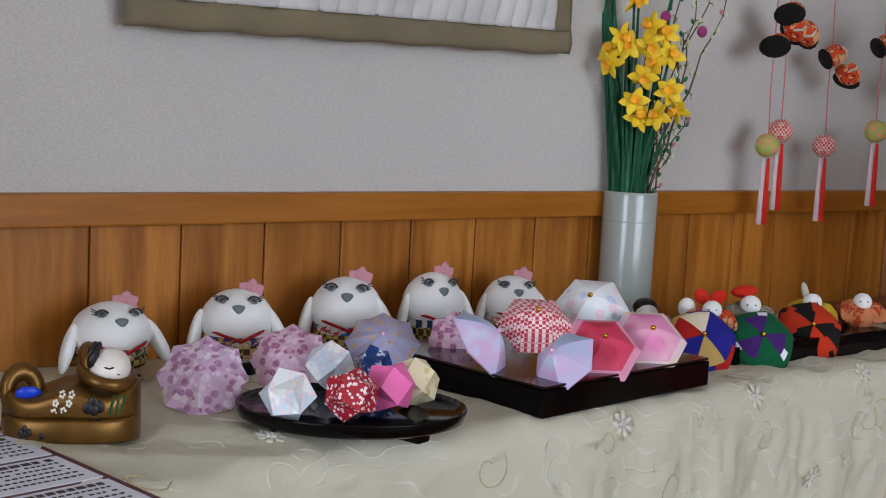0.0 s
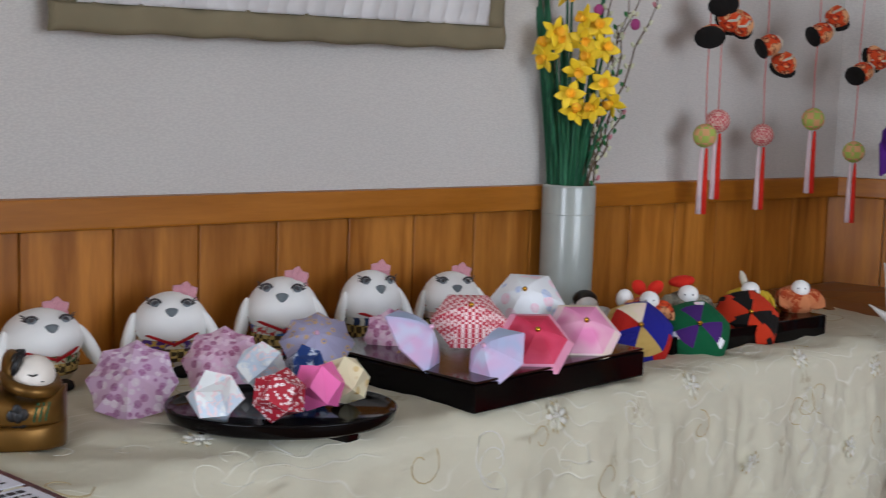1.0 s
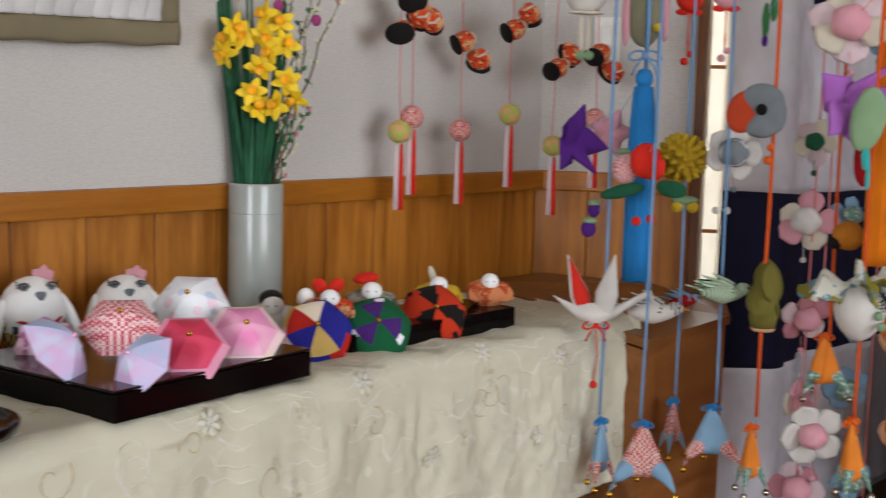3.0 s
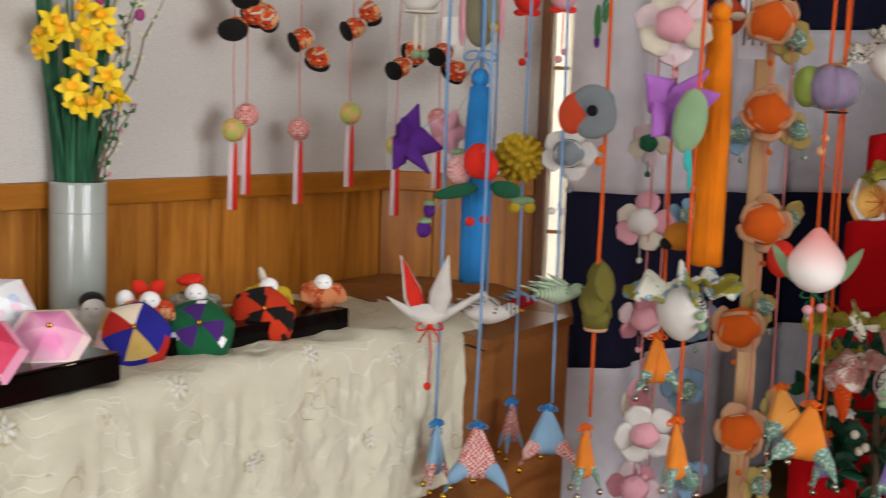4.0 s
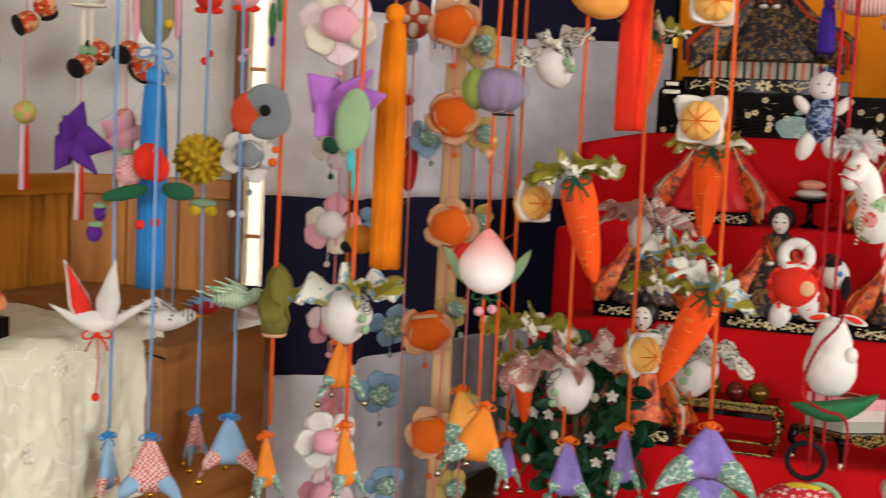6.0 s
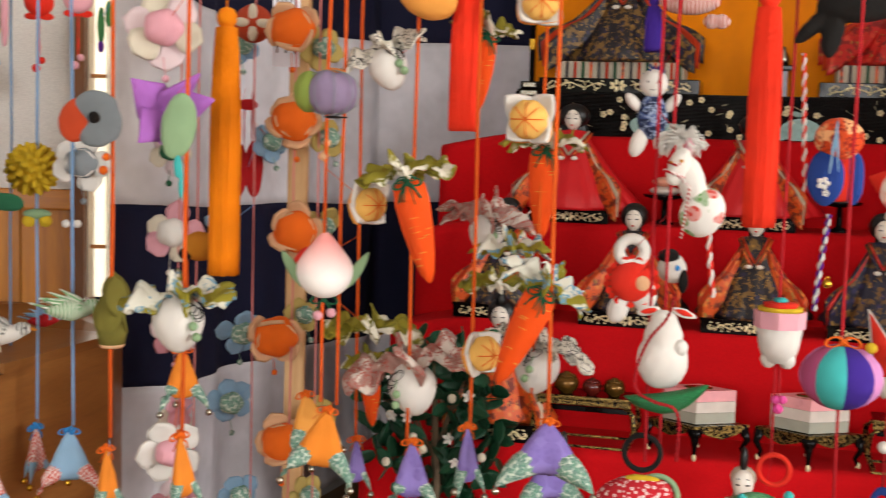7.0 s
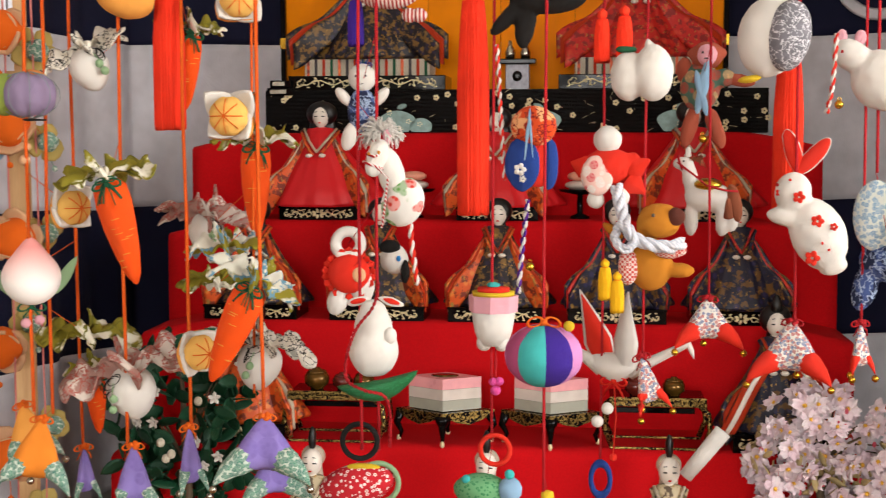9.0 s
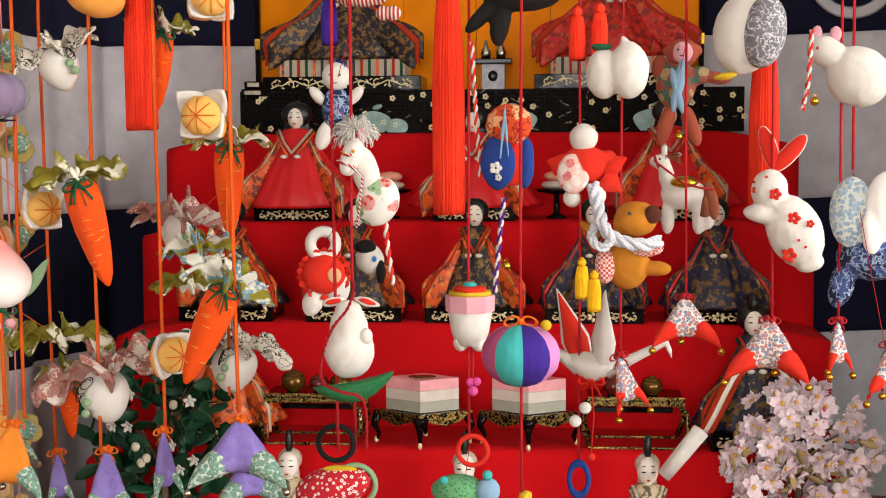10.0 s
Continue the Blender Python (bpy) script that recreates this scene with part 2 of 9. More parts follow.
M_LEAFPRINT_B = cloth("blue_line_leaf_print", "e2dfce", "8f8426", "marble", 0.034, "6a98ae")
M_BLACKPRINT = cloth("black_and_cream_print", "e6e0d2", "d6cebc", "marble", 0.012, "1c1a18")
M_ORPRINT = cloth("orange_brocade", "e3501f", "f1b07a", "marble", 0.014, "8c1c16")
M_BLUEPRINT = cloth("indigo_leaf_print", "1c2747", "42568a", "marble", 0.012, "9fb0cc")
M_GREYPRINT = cloth("grey_sashiko_print", "77757b", "7f7d84", "marble", 0.0085, "dcdade")
M_GREENSTRIPE = cloth("green_stripe_print", "e6ead8", "7fb07c", "stripes", 0.006)
M_BLKSTRIPE = cloth("black_line_print", "e4e2da", "86847e", "stripes", 0.007)
M_UPINK = cloth("lilac_blossom_paper", "dcbcd8", "a8689c", "flowers", 0.0085, "efe4ec", weave=0.2, rough=0.55, amount=0.5)
M_UROSE = cloth("rose_blossom_paper", "dcb4cc", "9c4a78", "flowers", 0.008, "e4ccd8", weave=0.2, rough=0.55, amount=0.52)
M_UBLUE = cloth("blue_mosaic_paper", "a9a6c4", "c8aa84", "dots", 0.0095, "5a7cc0", weave=0.2, rough=0.55)
M_UWASH = cloth("blue_pink_wash_paper", "b4c6e6", "d8b4d8", "wash", 0.02, "cfdaf0", weave=0.15, rough=0.5)
M_UASA = cloth("red_hemp_leaf_paper", "efd6d4", "c23a4c", "check", 0.0042, weave=0.2, rough=0.55)
M_URED = cloth("crimson_paper", "cf2248", "e05070", "wash", 0.03, "c01c40", weave=0.15, rough=0.5)
M_UPINK2 = cloth("pink_edge_paper", "eba0bc", weave=0.15, rough=0.5)
M_UPK = cloth("pink_wash_paper", "ec86be", "f0b8cc", "wash", 0.03, "e87cb6", weave=0.15, rough=0.5)
M_UCREAM = cloth("cream_edge_paper", "f0e2c2", "f3cddd", "wash", 0.02, weave=0.15, rough=0.5)
M_UWHITE = cloth("white_print_paper", "eef0f2", "b8c8e8", "flowers", 0.02, "f0c8d6", weave=0.15, rough=0.5, amount=0.36)
M_OWHITE = cloth("pale_blue_print_paper", "eef0ee", "cfdae6", "marble", 0.02, "ecd6d8", weave=0.15, rough=0.5)
M_ORED = cloth("red_tie_dye_paper", "a81e30", "efe2e0", "dots", 0.0046, "b83040", weave=0.15, rough=0.55)
M_OBLUE = cloth("indigo_tie_dye_paper", "243f7c", "cfd8ea", "marble", 0.01, "243f7c", weave=0.15, rough=0.55)
M_OCREAM = cloth("cream_gilt_paper", "e8dcb6", "c9a95c", "flowers", 0.02, weave=0.15, rough=0.5, amount=0.2)
M_VASE = paint("pale_celadon_glaze", "a2a7a0", 0.16, 0, 0.07, 12, 0.03)
M_CELADON = paint("pale_green_gilt", "6f8a84", 0.35, 0.2, 0.25, 60)
M_BRONZE = paint("antique_gold_lacquer", "6e4e1e", 0.36, 0.7, 0.24, 26, 0.1)
M_STEM = cloth("narcissus_leaf", "35704c", "295a40", "stripes", 0.006, rough=0.5)
M_PETALY = paint("narcissus_petal", "f2d01a", 0.6, 0, 0.1, 60)
M_TRUMPET = paint("narcissus_trumpet", "f0b30e", 0.6, 0, 0.1, 60)
M_TWIG = paint("twig_bark", "5a4a36", 0.8, 0, 0.2, 60, 0.4)
M_BUD = paint("bud", "c8c9a8", 0.7)
M_SAKURA = cloth("blossom_silk", "e0d4d6", "d6bcc4", "wash", 0.012, weave=0.3)
M_STAMEN = paint("stamen_yellow", "d8a437", 0.7)
M_FACE = paint("doll_face_white", "e6ded2", 0.35, 0, 0.03)
M_HAIR = paint("doll_hair_black", "0c0a0a", 0.4)
M_TATAMI = cloth("striped_dais_edging", "ddd6c6", "c9bda4", "check", 0.004)
M_GILT = paint("gold_leaf_screen", "f58a00", 0.6, 0.0, 0.14, 7, 0.08)
M_GILT.node_tree.nodes["Principled BSDF"].inputs["Specular IOR Level"].default_value = 0.15
M_MOCHI_P = paint("pink_rice_cake", "e6a0a4", 0.3)
M_MOCHI_W = paint("white_rice_cake", "d0c6bc", 0.14)
M_MOCHI_G = paint("green_rice_cake", "a2a294", 0.14)
M_CAKE = paint("salmon_rice_cake", "e39a82", 0.5)
M_SWITCH = paint("switch_plastic", "d8d5cc", 0.4)
M_INK = paint("dark_print_ink", "3a3436", 0.7)
M_CARD = paint("leaflet_card", "dfe0ea", 0.45, 0, 0.03)
M_MAROON = paint("leaflet_maroon", "5a2a30", 0.45)

# ---- mesh helpers ----
class G:
    """Collects faces for one mesh."""

    def __init__(self):
        self.v, self.f, self.m, self.s = [], [], [], []

    def add(self, vs, fs, mi=0, smooth=True, mat=None):
        k = len(self.v)
        self.v += [tuple(mat @ Vector(p)) if mat is not None else tuple(p) for p in vs]
        self.f += [tuple(i + k for i in f) for f in fs]
        self.m += [mi] * len(fs)
        self.s += [smooth] * len(fs)
        return self

    def grid(self, rows, closed=True, mi=0, smooth=True, mat=None, caps=True):
        """Skin over rows of points; each row a ring if closed."""
        n, vs = len(rows[0]), [p for r in rows for p in r]
        last = n if closed else n - 1
        fs = [(i * n + j, i * n + (j + 1) % n, (i + 1) * n + (j + 1) % n, (i + 1) * n + j) for i in range(len(rows) - 1) for j in range(last)]
        if closed and caps:
            fs += [tuple(range(n))[::-1], tuple(range((len(rows) - 1) * n, len(rows) * n))]
        return self.add(vs, fs, mi, smooth, mat)

    def ball(self, c=(0, 0, 0), r=1.0, mi=0, n=16, k=10, rot=(0, 0, 0), fn=None):
        r = (r, r, r) if not isinstance(r, tuple) else r
        rows = []
        for i in range(k + 1):
            a = math.pi * (0.02 + 0.96 * i / k)
            row = []
            for j in range(n):
                b = 2 * math.pi * j / n
                p = Vector((math.sin(a) * math.cos(b), math.sin(a) * math.sin(b), -math.cos(a)))
                row.append(fn(p) if fn else p)
            rows.append(row)
        return self.grid(rows, True, mi, True, pose(*c, *rot) @ Matrix.Diagonal((*r, 1)))

    def lathe(self, prof, n=20, mi=0, mat=None, wob=None, smooth=True):
        rows = [[((r * (wob(2 * math.pi * j / n, i / (len(prof) - 1)) if wob else 1)) * math.cos(2 * math.pi * j / n),
                  (r * (wob(2 * math.pi * j / n, i / (len(prof) - 1)) if wob else 1)) * math.sin(2 * math.pi * j / n), z) for j in range(n)]
                for i, (r, z) in enumerate(prof)]
        return self.grid(rows, True, mi, smooth, mat)

    def tube(self, pts, rad, n=6, mi=0, mat=None):
        pts = [Vector(p) for p in pts]
        rad = rad if isinstance(rad, (list, tuple)) else [rad] * len(pts)
        rows, up = [], Vector((0.31, 0.17, 0.93)).normalized()
        for i, p in enumerate(pts):
            d = (pts[min(i + 1, len(pts) - 1)] - pts[max(i - 1, 0)]).normalized()
            side = d.cross(up if abs(d.dot(up)) < 0.95 else Vector((1, 0, 0))).normalized()
            o = d.cross(side)
            rows.append([p + rad[i] * (math.cos(2 * math.pi * j / n) * side + math.sin(2 * math.pi * j / n) * o) for j in range(n)])
        return self.grid(rows, True, mi, True, mat)

    def ring(self, c, R, r, mi=0, rot=(0, 0, 0), n=20, k=6, squash=1.0):
        m = pose(*c, *rot)
        rows = [[((R + r * math.cos(2 * math.pi * j / k)) * math.cos(2 * math.pi * i / n), squash * (R + r * math.cos(2 * math.pi * j / k)) * math.sin(2 * math.pi * i / n),
                  r * math.sin(2 * math.pi * j / k)) for j in range(k)] for i in range(n + 1)]
        return self.grid(rows, True, mi, True, m, caps=False)

    def box(self, c, s, mi=0, bev=0.0, rot=(0, 0, 0), mat=None):
        bm = bmesh.new()
        bmesh.ops.create_cube(bm, size=1.0)
        bmesh.ops.scale(bm, vec=s, verts=bm.verts)
        if bev:
            bmesh.ops.bevel(bm, geom=bm.edges[:], offset=bev, segments=2, affect="EDGES", profile=0.6)
        bm.verts.index_update()
        m = pose(*c, *rot)
        self.add([v.co[:] for v in bm.verts], [[v.index for v in f.verts] for f in bm.faces], mi, False, mat @ m if mat is not None else m)
        bm.free()
        return self

    def prism(self, outline, depth, mi=0, mat=None, smooth=False):
        """Flat outline in x, z drawn out along y, from -depth/2 to depth/2."""
        n = len(outline)
        vs = [(x, -depth / 2, z) for x, z in outline] + [(x, depth / 2, z) for x, z in outline]
        fs = [tuple(range(n)), tuple(range(n, 2 * n))[::-1]] + [(i, i + n, (i + 1) % n + n, (i + 1) % n) for i in range(n)]
        return self.add(vs, fs, mi, smooth, mat)

    def sheet(self, fn, nu, nv, th, mi=0, mat=None, smooth=True):
        """Thin closed sheet from fn(u, v), thickened along its normals."""
        pts = [[Vector(fn(i / nu, j / nv)) for j in range(nv + 1)] for i in range(nu + 1)]
        top, bot = [], []
        for i in range(nu + 1):
            for j in range(nv + 1):
                a = pts[min(i + 1, nu)][j] - pts[max(i - 1, 0)][j]
                b = pts[i][min(j + 1, nv)] - pts[i][max(j - 1, 0)]
                nn = a.cross(b)
                nn = nn.normalized() if nn.length > 1e-12 else Vector((0, 0, 1))
                top.append(pts[i][j] + nn * th / 2)
                bot.append(pts[i][j] - nn * th / 2)
        w, k = nv + 1, (nu + 1) * (nv + 1)
        fs = []
        for i in range(nu):
            for j in range(nv):
                a, b, c, d = i * w + j, (i + 1) * w + j, (i + 1) * w + j + 1, i * w + j + 1
                fs += [(a, b, c, d), (d + k, c + k, b + k, a + k)]
        edge = [j for j in range(nv + 1)] + [i * w + nv for i in range(1, nu + 1)] + [nu * w + j for j in range(nv - 1, -1, -1)] + [i * w for i in range(nu - 1, 0, -1)]
        fs += [(edge[i], edge[(i + 1) % len(edge)], edge[(i + 1) % len(edge)] + k, edge[i] + k) for i in range(len(edge))]
        return self.add(top + bot, fs, mi, smooth, mat)

    def petal(self, length, width, th, mi=0, mat=None, cup=0.3, tip=1.0, nu=6, nv=4):
        """A puffy leaf or petal from the origin along +z, cupped towards -y."""
        def fn(u, v):
            w = width * math.sin(math.pi * min(0.999, 0.08 + 0.92 * u) ** tip) ** 0.75
            x = (v - 0.5) * w
            return (x, -cup * length * u * u - cup * 0.6 * (x / max(width, 1e-6)) ** 2 * width, length * u)
        return self.sheet(fn, nu, nv, th, mi, mat)


def part(name, g, mats, parent=None, label="", kind=""):
    """One mesh object under parent (or at top level)."""
    me = bpy.data.meshes.new(name)
    me.from_pydata(g.v, [], g.f)
    for m in mats if isinstance(mats, (list, tuple)) else [mats]:
        me.materials.append(m)
    me.polygons.foreach_set("material_index", g.m)
    me.polygons.foreach_set("use_smooth", g.s)
    me.update()
    bm = bmesh.new()
    bm.from_mesh(me)
    bmesh.ops.recalc_face_normals(bm, faces=bm.faces)
    bm.to_mesh(me)
    bm.free()
    ob = new(name, me)
    if parent is not None:
        ob.parent = parent
    return tagged(ob, label, kind=kind)


def thing(name, m, label, category, group="", kind=""):
    ob = new(name)
    ob.empty_display_size = 0.02
    ob.matrix_world = m
    return tagged(ob, label, category, group, kind)


def solid(name, g, mats, m, label, category, group="", kind=""):
    ob = part(name, g, mats)
    ob.matrix_world = m
    return tagged(ob, label, category, group, kind)


def rnd(a, b):
    return random.uniform(a, b)


def facing(p, turn=0.0):
    """Upright pose at p whose front (-y) looks back across the room."""
    d = Vector((1.1 - p[0], -0.2 - p[1]))
    return pose(*p, 0, 0, math.degrees(math.atan2(d.y, d.x)) + 90 + turn)


def table_z(x):
    return 0.766 - 0.018 * (x - 1.3)


STAND = pose(4.043, 0.0882, 0, 0, 0, 6.6)

# ---- the room ----
WALL_Y, RAIL_LO, RAIL_HI, CORNER_X = 1.535, 0.932, 0.971, 3.09


# y of the unseen wall added to keep window light off the curtain
SHADE_WALL_Y = -1.07


def room():
    # north wall stands behind its panelling
    w = part("wall_north", G().box((0.3, WALL_Y + 0.072, 1.25), (5.7, 0.12, 2.5)), M_WALL)
    tagged(w, "off-white woven wallpaper above cedar wainscot", "wall", kind="structure")
    up = part("wallpaper", G().box((0.3, WALL_Y + 0.006, 1.735), (5.6, 0.012, 1.53)), M_WALL, w)
    rail = part("dado_rail", G().box((0.292, WALL_Y - 0.006, (RAIL_LO + RAIL_HI) / 2), (5.6, 0.03, RAIL_HI - RAIL_LO), 0, 0.003), M_RAIL, w, "orange-brown varnished dado rail")
    # the short slanting wall with its post and paper screen
    ax, ay, bx, by = CORNER_X, WALL_Y, 3.225, 1.255
    ln, ang = math.hypot(bx - ax, by - ay), math.degrees(math.atan2(by - ay, bx - ax))
    e = part("wall_east", G().box((ln / 2, 0.07, 1.25), (ln, 0.12, 2.5)), M_WALL)
    e.matrix_world = pose(ax, ay, 0, 0, 0, ang)
    tagged(e, "short off-white wall beside the alcove", "wall", kind="structure")
    part("wallpaper", G().box((ln / 2 - 0.006, 0.006, 1.735), (ln + 0.012, 0.012, 1.53)), M_WALL, e)
    part("dado_rail", G().box((ln / 2, -0.006, (RAIL_LO + RAIL_HI) / 2), (ln, 0.03, RAIL_HI - RAIL_LO), 0, 0.003), M_RAIL, e)
    p = part("post", G().box((ln + 0.011, 0.03, 1.25), (0.02, 0.11, 2.5), 0, 0.003), M_DARK)
    p.matrix_world = e.matrix_world
    tagged(p, "narrow brown wooden post at the wall's end", "post", kind="structure")
    s = thing("window_1", e.matrix_world @ pose(ln + 0.022, 0.0, 0), "white paper shoji screen with thin wooden bars", "shoji screen", kind="structure")
    part("paper", G().box((0.019, 0.02, 1.6), (0.038, 0.004, 1.68)), M_PAPER, s)
    for z in (0.86, 1.19, 1.52, 1.85, 2.18):
        part("bar", G().box((0.019, 0.012, z), (0.038, 0.01, 0.007), 0, 0.001), M_RAIL, s)
    for x in (0.002, 0.037):
        part("stile", G().box((x, 0.012, 1.6), (0.005, 0.012, 1.68), 0, 0.001), M_PAPER, s)
    sw = thing("light_switch", e.matrix_world @ pose(ln * 0.42, -0.004, 1.235), "cream plastic wall switch panel", "switch", kind="structure")
    part("plate", G().box((0, 0, 0), (0.052, 0.012, 0.1), 0, 0.003), M_SWITCH, sw)
    part("rocker", G().box((0, -0.008, 0.012), (0.022, 0.006, 0.04), 0, 0.002), M_SWITCH, sw)
    # alcove and closing walls; second is unseen, added to shade the curtain's right
    # third, at x 0.5, is an unseen blocker added to dim the north wall's left
    for name, c, sz in (("wall_alcove_side", (4.2, 1.42, 1.25), (1.9, 0.1, 2.5)), ("shade_wall_right", (4.32, SHADE_WALL_Y, 1.25), (1.76, 0.1, 2.5)), ("shade_wall_left", (0.5, 1.265, 1.25), (0.1, 0.54, 2.5)), ("wall_alcove_back", (5.25, -0.6, 1.25), (0.1, 5.2, 2.5))):
        tagged(part(name, G().box(c, sz), M_WALL), "plain off-white wall, out of view", "wall", kind="structure")
    for x0, x1, z0, z1, n in ((-2.6, 0.6, 0, 2.5, "wall_south_a"), (4.2, 5.3, 0, 2.5, "wall_south_b"), (0.6, 4.2, 0, 0.7, "wall_south_c"), (0.6, 4.2, 2.2, 2.5, "wall_south_d")):
        tagged(part(n, G().box(((x0 + x1) / 2, -3.26, (z0 + z1) / 2), (x1 - x0, 0.12, z1 - z0)), M_WALL), "plain off-white wall", "wall", kind="structure")
    for y0, y1, z0, z1, n in ((-3.2, -1.5, 0, 2.5, "wall_west_a"), (1.1, 1.6, 0, 2.5, "wall_west_b"), (-1.5, 1.1, 0, 0.7, "wall_west_c"), (-1.5, 1.1, 2.2, 2.5, "wall_west_d")):
        tagged(part(n, G().box((-2.56, (y0 + y1) / 2, (z0 + z1) / 2), (0.12, y1 - y0, z1 - z0)), M_WALL), "plain off-white wall", "wall", kind="structure")
    tagged(part("floor", G().box((1.35, -0.8, -0.05), (8.0, 5.1, 0.1)), M_FLOOR), "brown wooden floor boards", "floor", kind="structure")
    tagged(part("ceiling", G().box((1.35, -0.8, 2.55), (8.0, 5.1, 0.1)), M_CEIL), "white painted ceiling", "ceiling", kind="structure")
    a, b = e.matrix_world @ Vector((ln + 0.05, 0.055, 1.55)), e.matrix_world @ Vector((ln + 0.05, 0.0, 1.55))
    window_lamp("window_light", a, b, 1.6, 0.05, 0.7, (1.0, 0.97, 0.9)).rotation_euler.rotate_axis("Z", radians(90))
    return w, e, ln


WALL_N, WALL_E, E_LEN = room()


def curtain():
    """Striped festival curtain: navy and white bands, in loose folds round the alcove."""
    path = [(3.255, 1.325), (3.40, 1.215), (3.48, 1.19), (3.75, 1.25), (4.1, 1.235), (4.62, 1.25), (4.665, 1.15), (4.76, 0.6), (4.85, 0.0), (4.95, -0.6), (5.015, -1.0)]
    d = [0.0]
    for a, b in zip(path, path[1:]):
        d.append(d[-1] + math.dist(a, b))

    def at(s):
        for i in range(len(path) - 1):
            if s <= d[i + 1] or i == len(path) - 2:
                k = min(1, (s - d[i]) / (d[i + 1] - d[i]))
                a, b = Vector(path[i]), Vector(path[i + 1])
                q, t = a.lerp(b, k), (b - a).normalized()
                return q, Vector((-t.y, t.x))
    total = d[-1]

    def seam(s, near, far, right):
        k = min(1, s / d[5])
        return near + (far - near) * k + max(0, (s - d[6]) / (total - d[6])) * (right - far)
    def band(z_lo, z_hi):
        def fn(u, v):
            s = u * total
            q, nrm = at(s)
            z0, z1 = seam(s, *z_lo), seam(s, *z_hi)
            z = z0 + (z1 - z0) * v
            fold = 0.016 * math.sin(s * 13) + 0.009 * math.sin(s * 31 + 1.2 + z) + 0.006 * math.sin(s * 5 + 3 * z)
            if s > d[6]:
                fold *= 0.35
            fold += 0.0035 * noise.noise((s * 7, z * 3, 1)) + 0.0028 * noise.noise((s * 16, z * 13, 5)) + 0.0016 * abs(noise.noise((s * 26 + z * 9, z * 24, 8)))
            q = q + nrm * fold
            return (q.x, q.y, z + 0.004 * math.sin(s * 9))
        return fn
    levels = [(0.13, 0.10, 0.13), (0.555, 0.503, 0.533), (0.937, 0.89, 0.919), (1.36, 1.355, 1.38), (1.78, 1.79, 1.81), (2.2, 2.2, 2.22)]
    c = thing("striped_curtain", Matrix(), "navy and white banded festival curtain hung in folds round the alcove", "curtain")
    for i in range(5):
        part("band", G().sheet(band(levels[i], levels[i + 1]), 260, 22, 0.002), M_NAVY if i % 2 else M_WHITEC, c, "navy band" if i % 2 else "white band")
    crest = G()
    p = (4.985, -0.839, 1.467)
    crest.ring((0, 0, 0), 0.113, 0.017, 0, (90, 0, 0), 36, 6)
    crest.ball((0, 0.004, 0.02), (0.055, 0.004, 0.06), 0, 20, 8)
    ob = part("crest", crest, M_WHITEC, c, "white ring crest printed on the navy band")
    ob.matrix_world = pose(p[0] - 0.02, p[1], p[2] + 0.075, 0, 0, -80) @ Matrix.Diagonal((1, 0.18, 1, 1))


curtain()


def wall_quilt():
    a, b = (1.424, 1.515, 1.168), (2.139, 1.515, 1.180)
    w, h = b[0] - a[0], 0.5
    q = thing("wall_quilt", pose(a[0], 1.517, a[2]), "white quilted wall hanging with a khaki border", "quilt")
    tilt = (b[2] - a[2]) / w
    bw = 0.034

    def fn(u, v):
        x, z = bw + u * (w - 2 * bw), bw + v * (h - bw)
        return (x, -0.006 - 0.008 * abs(math.sin(x * 3.14159 / 0.03 + 0.5 * math.sin(z * 60))) ** 0.5 * (0.6 + 0.4 * abs(math.sin(z * 3.14159 / 0.045)) ** 0.5), z + tilt * x)
    part("quilted_panel", G().sheet(fn, 200, 70, 0.004), M_QUILT, q)
    for k in range(3):
        g = G()
        if k == 0:
            g.sheet(lambda u, v: (u * w, -0.008 - 0.004 * math.sin(math.pi * v) - 0.0015 * math.sin(u * 90), bw * v + tilt * u * w + 0.0015 * math.sin(u * 40)), 80, 5, 0.006)
        else:
            x0 = 0 if k == 1 else w - bw
            g.sheet(lambda u, v: (x0 + bw * u, -0.0075 - 0.004 * math.sin(math.pi * u), bw * 0.98 + v * (h - bw) + tilt * x0), 5, 40, 0.006)
        part("border", g, M_KHAKI, q, "khaki cotton border")


wall_quilt()


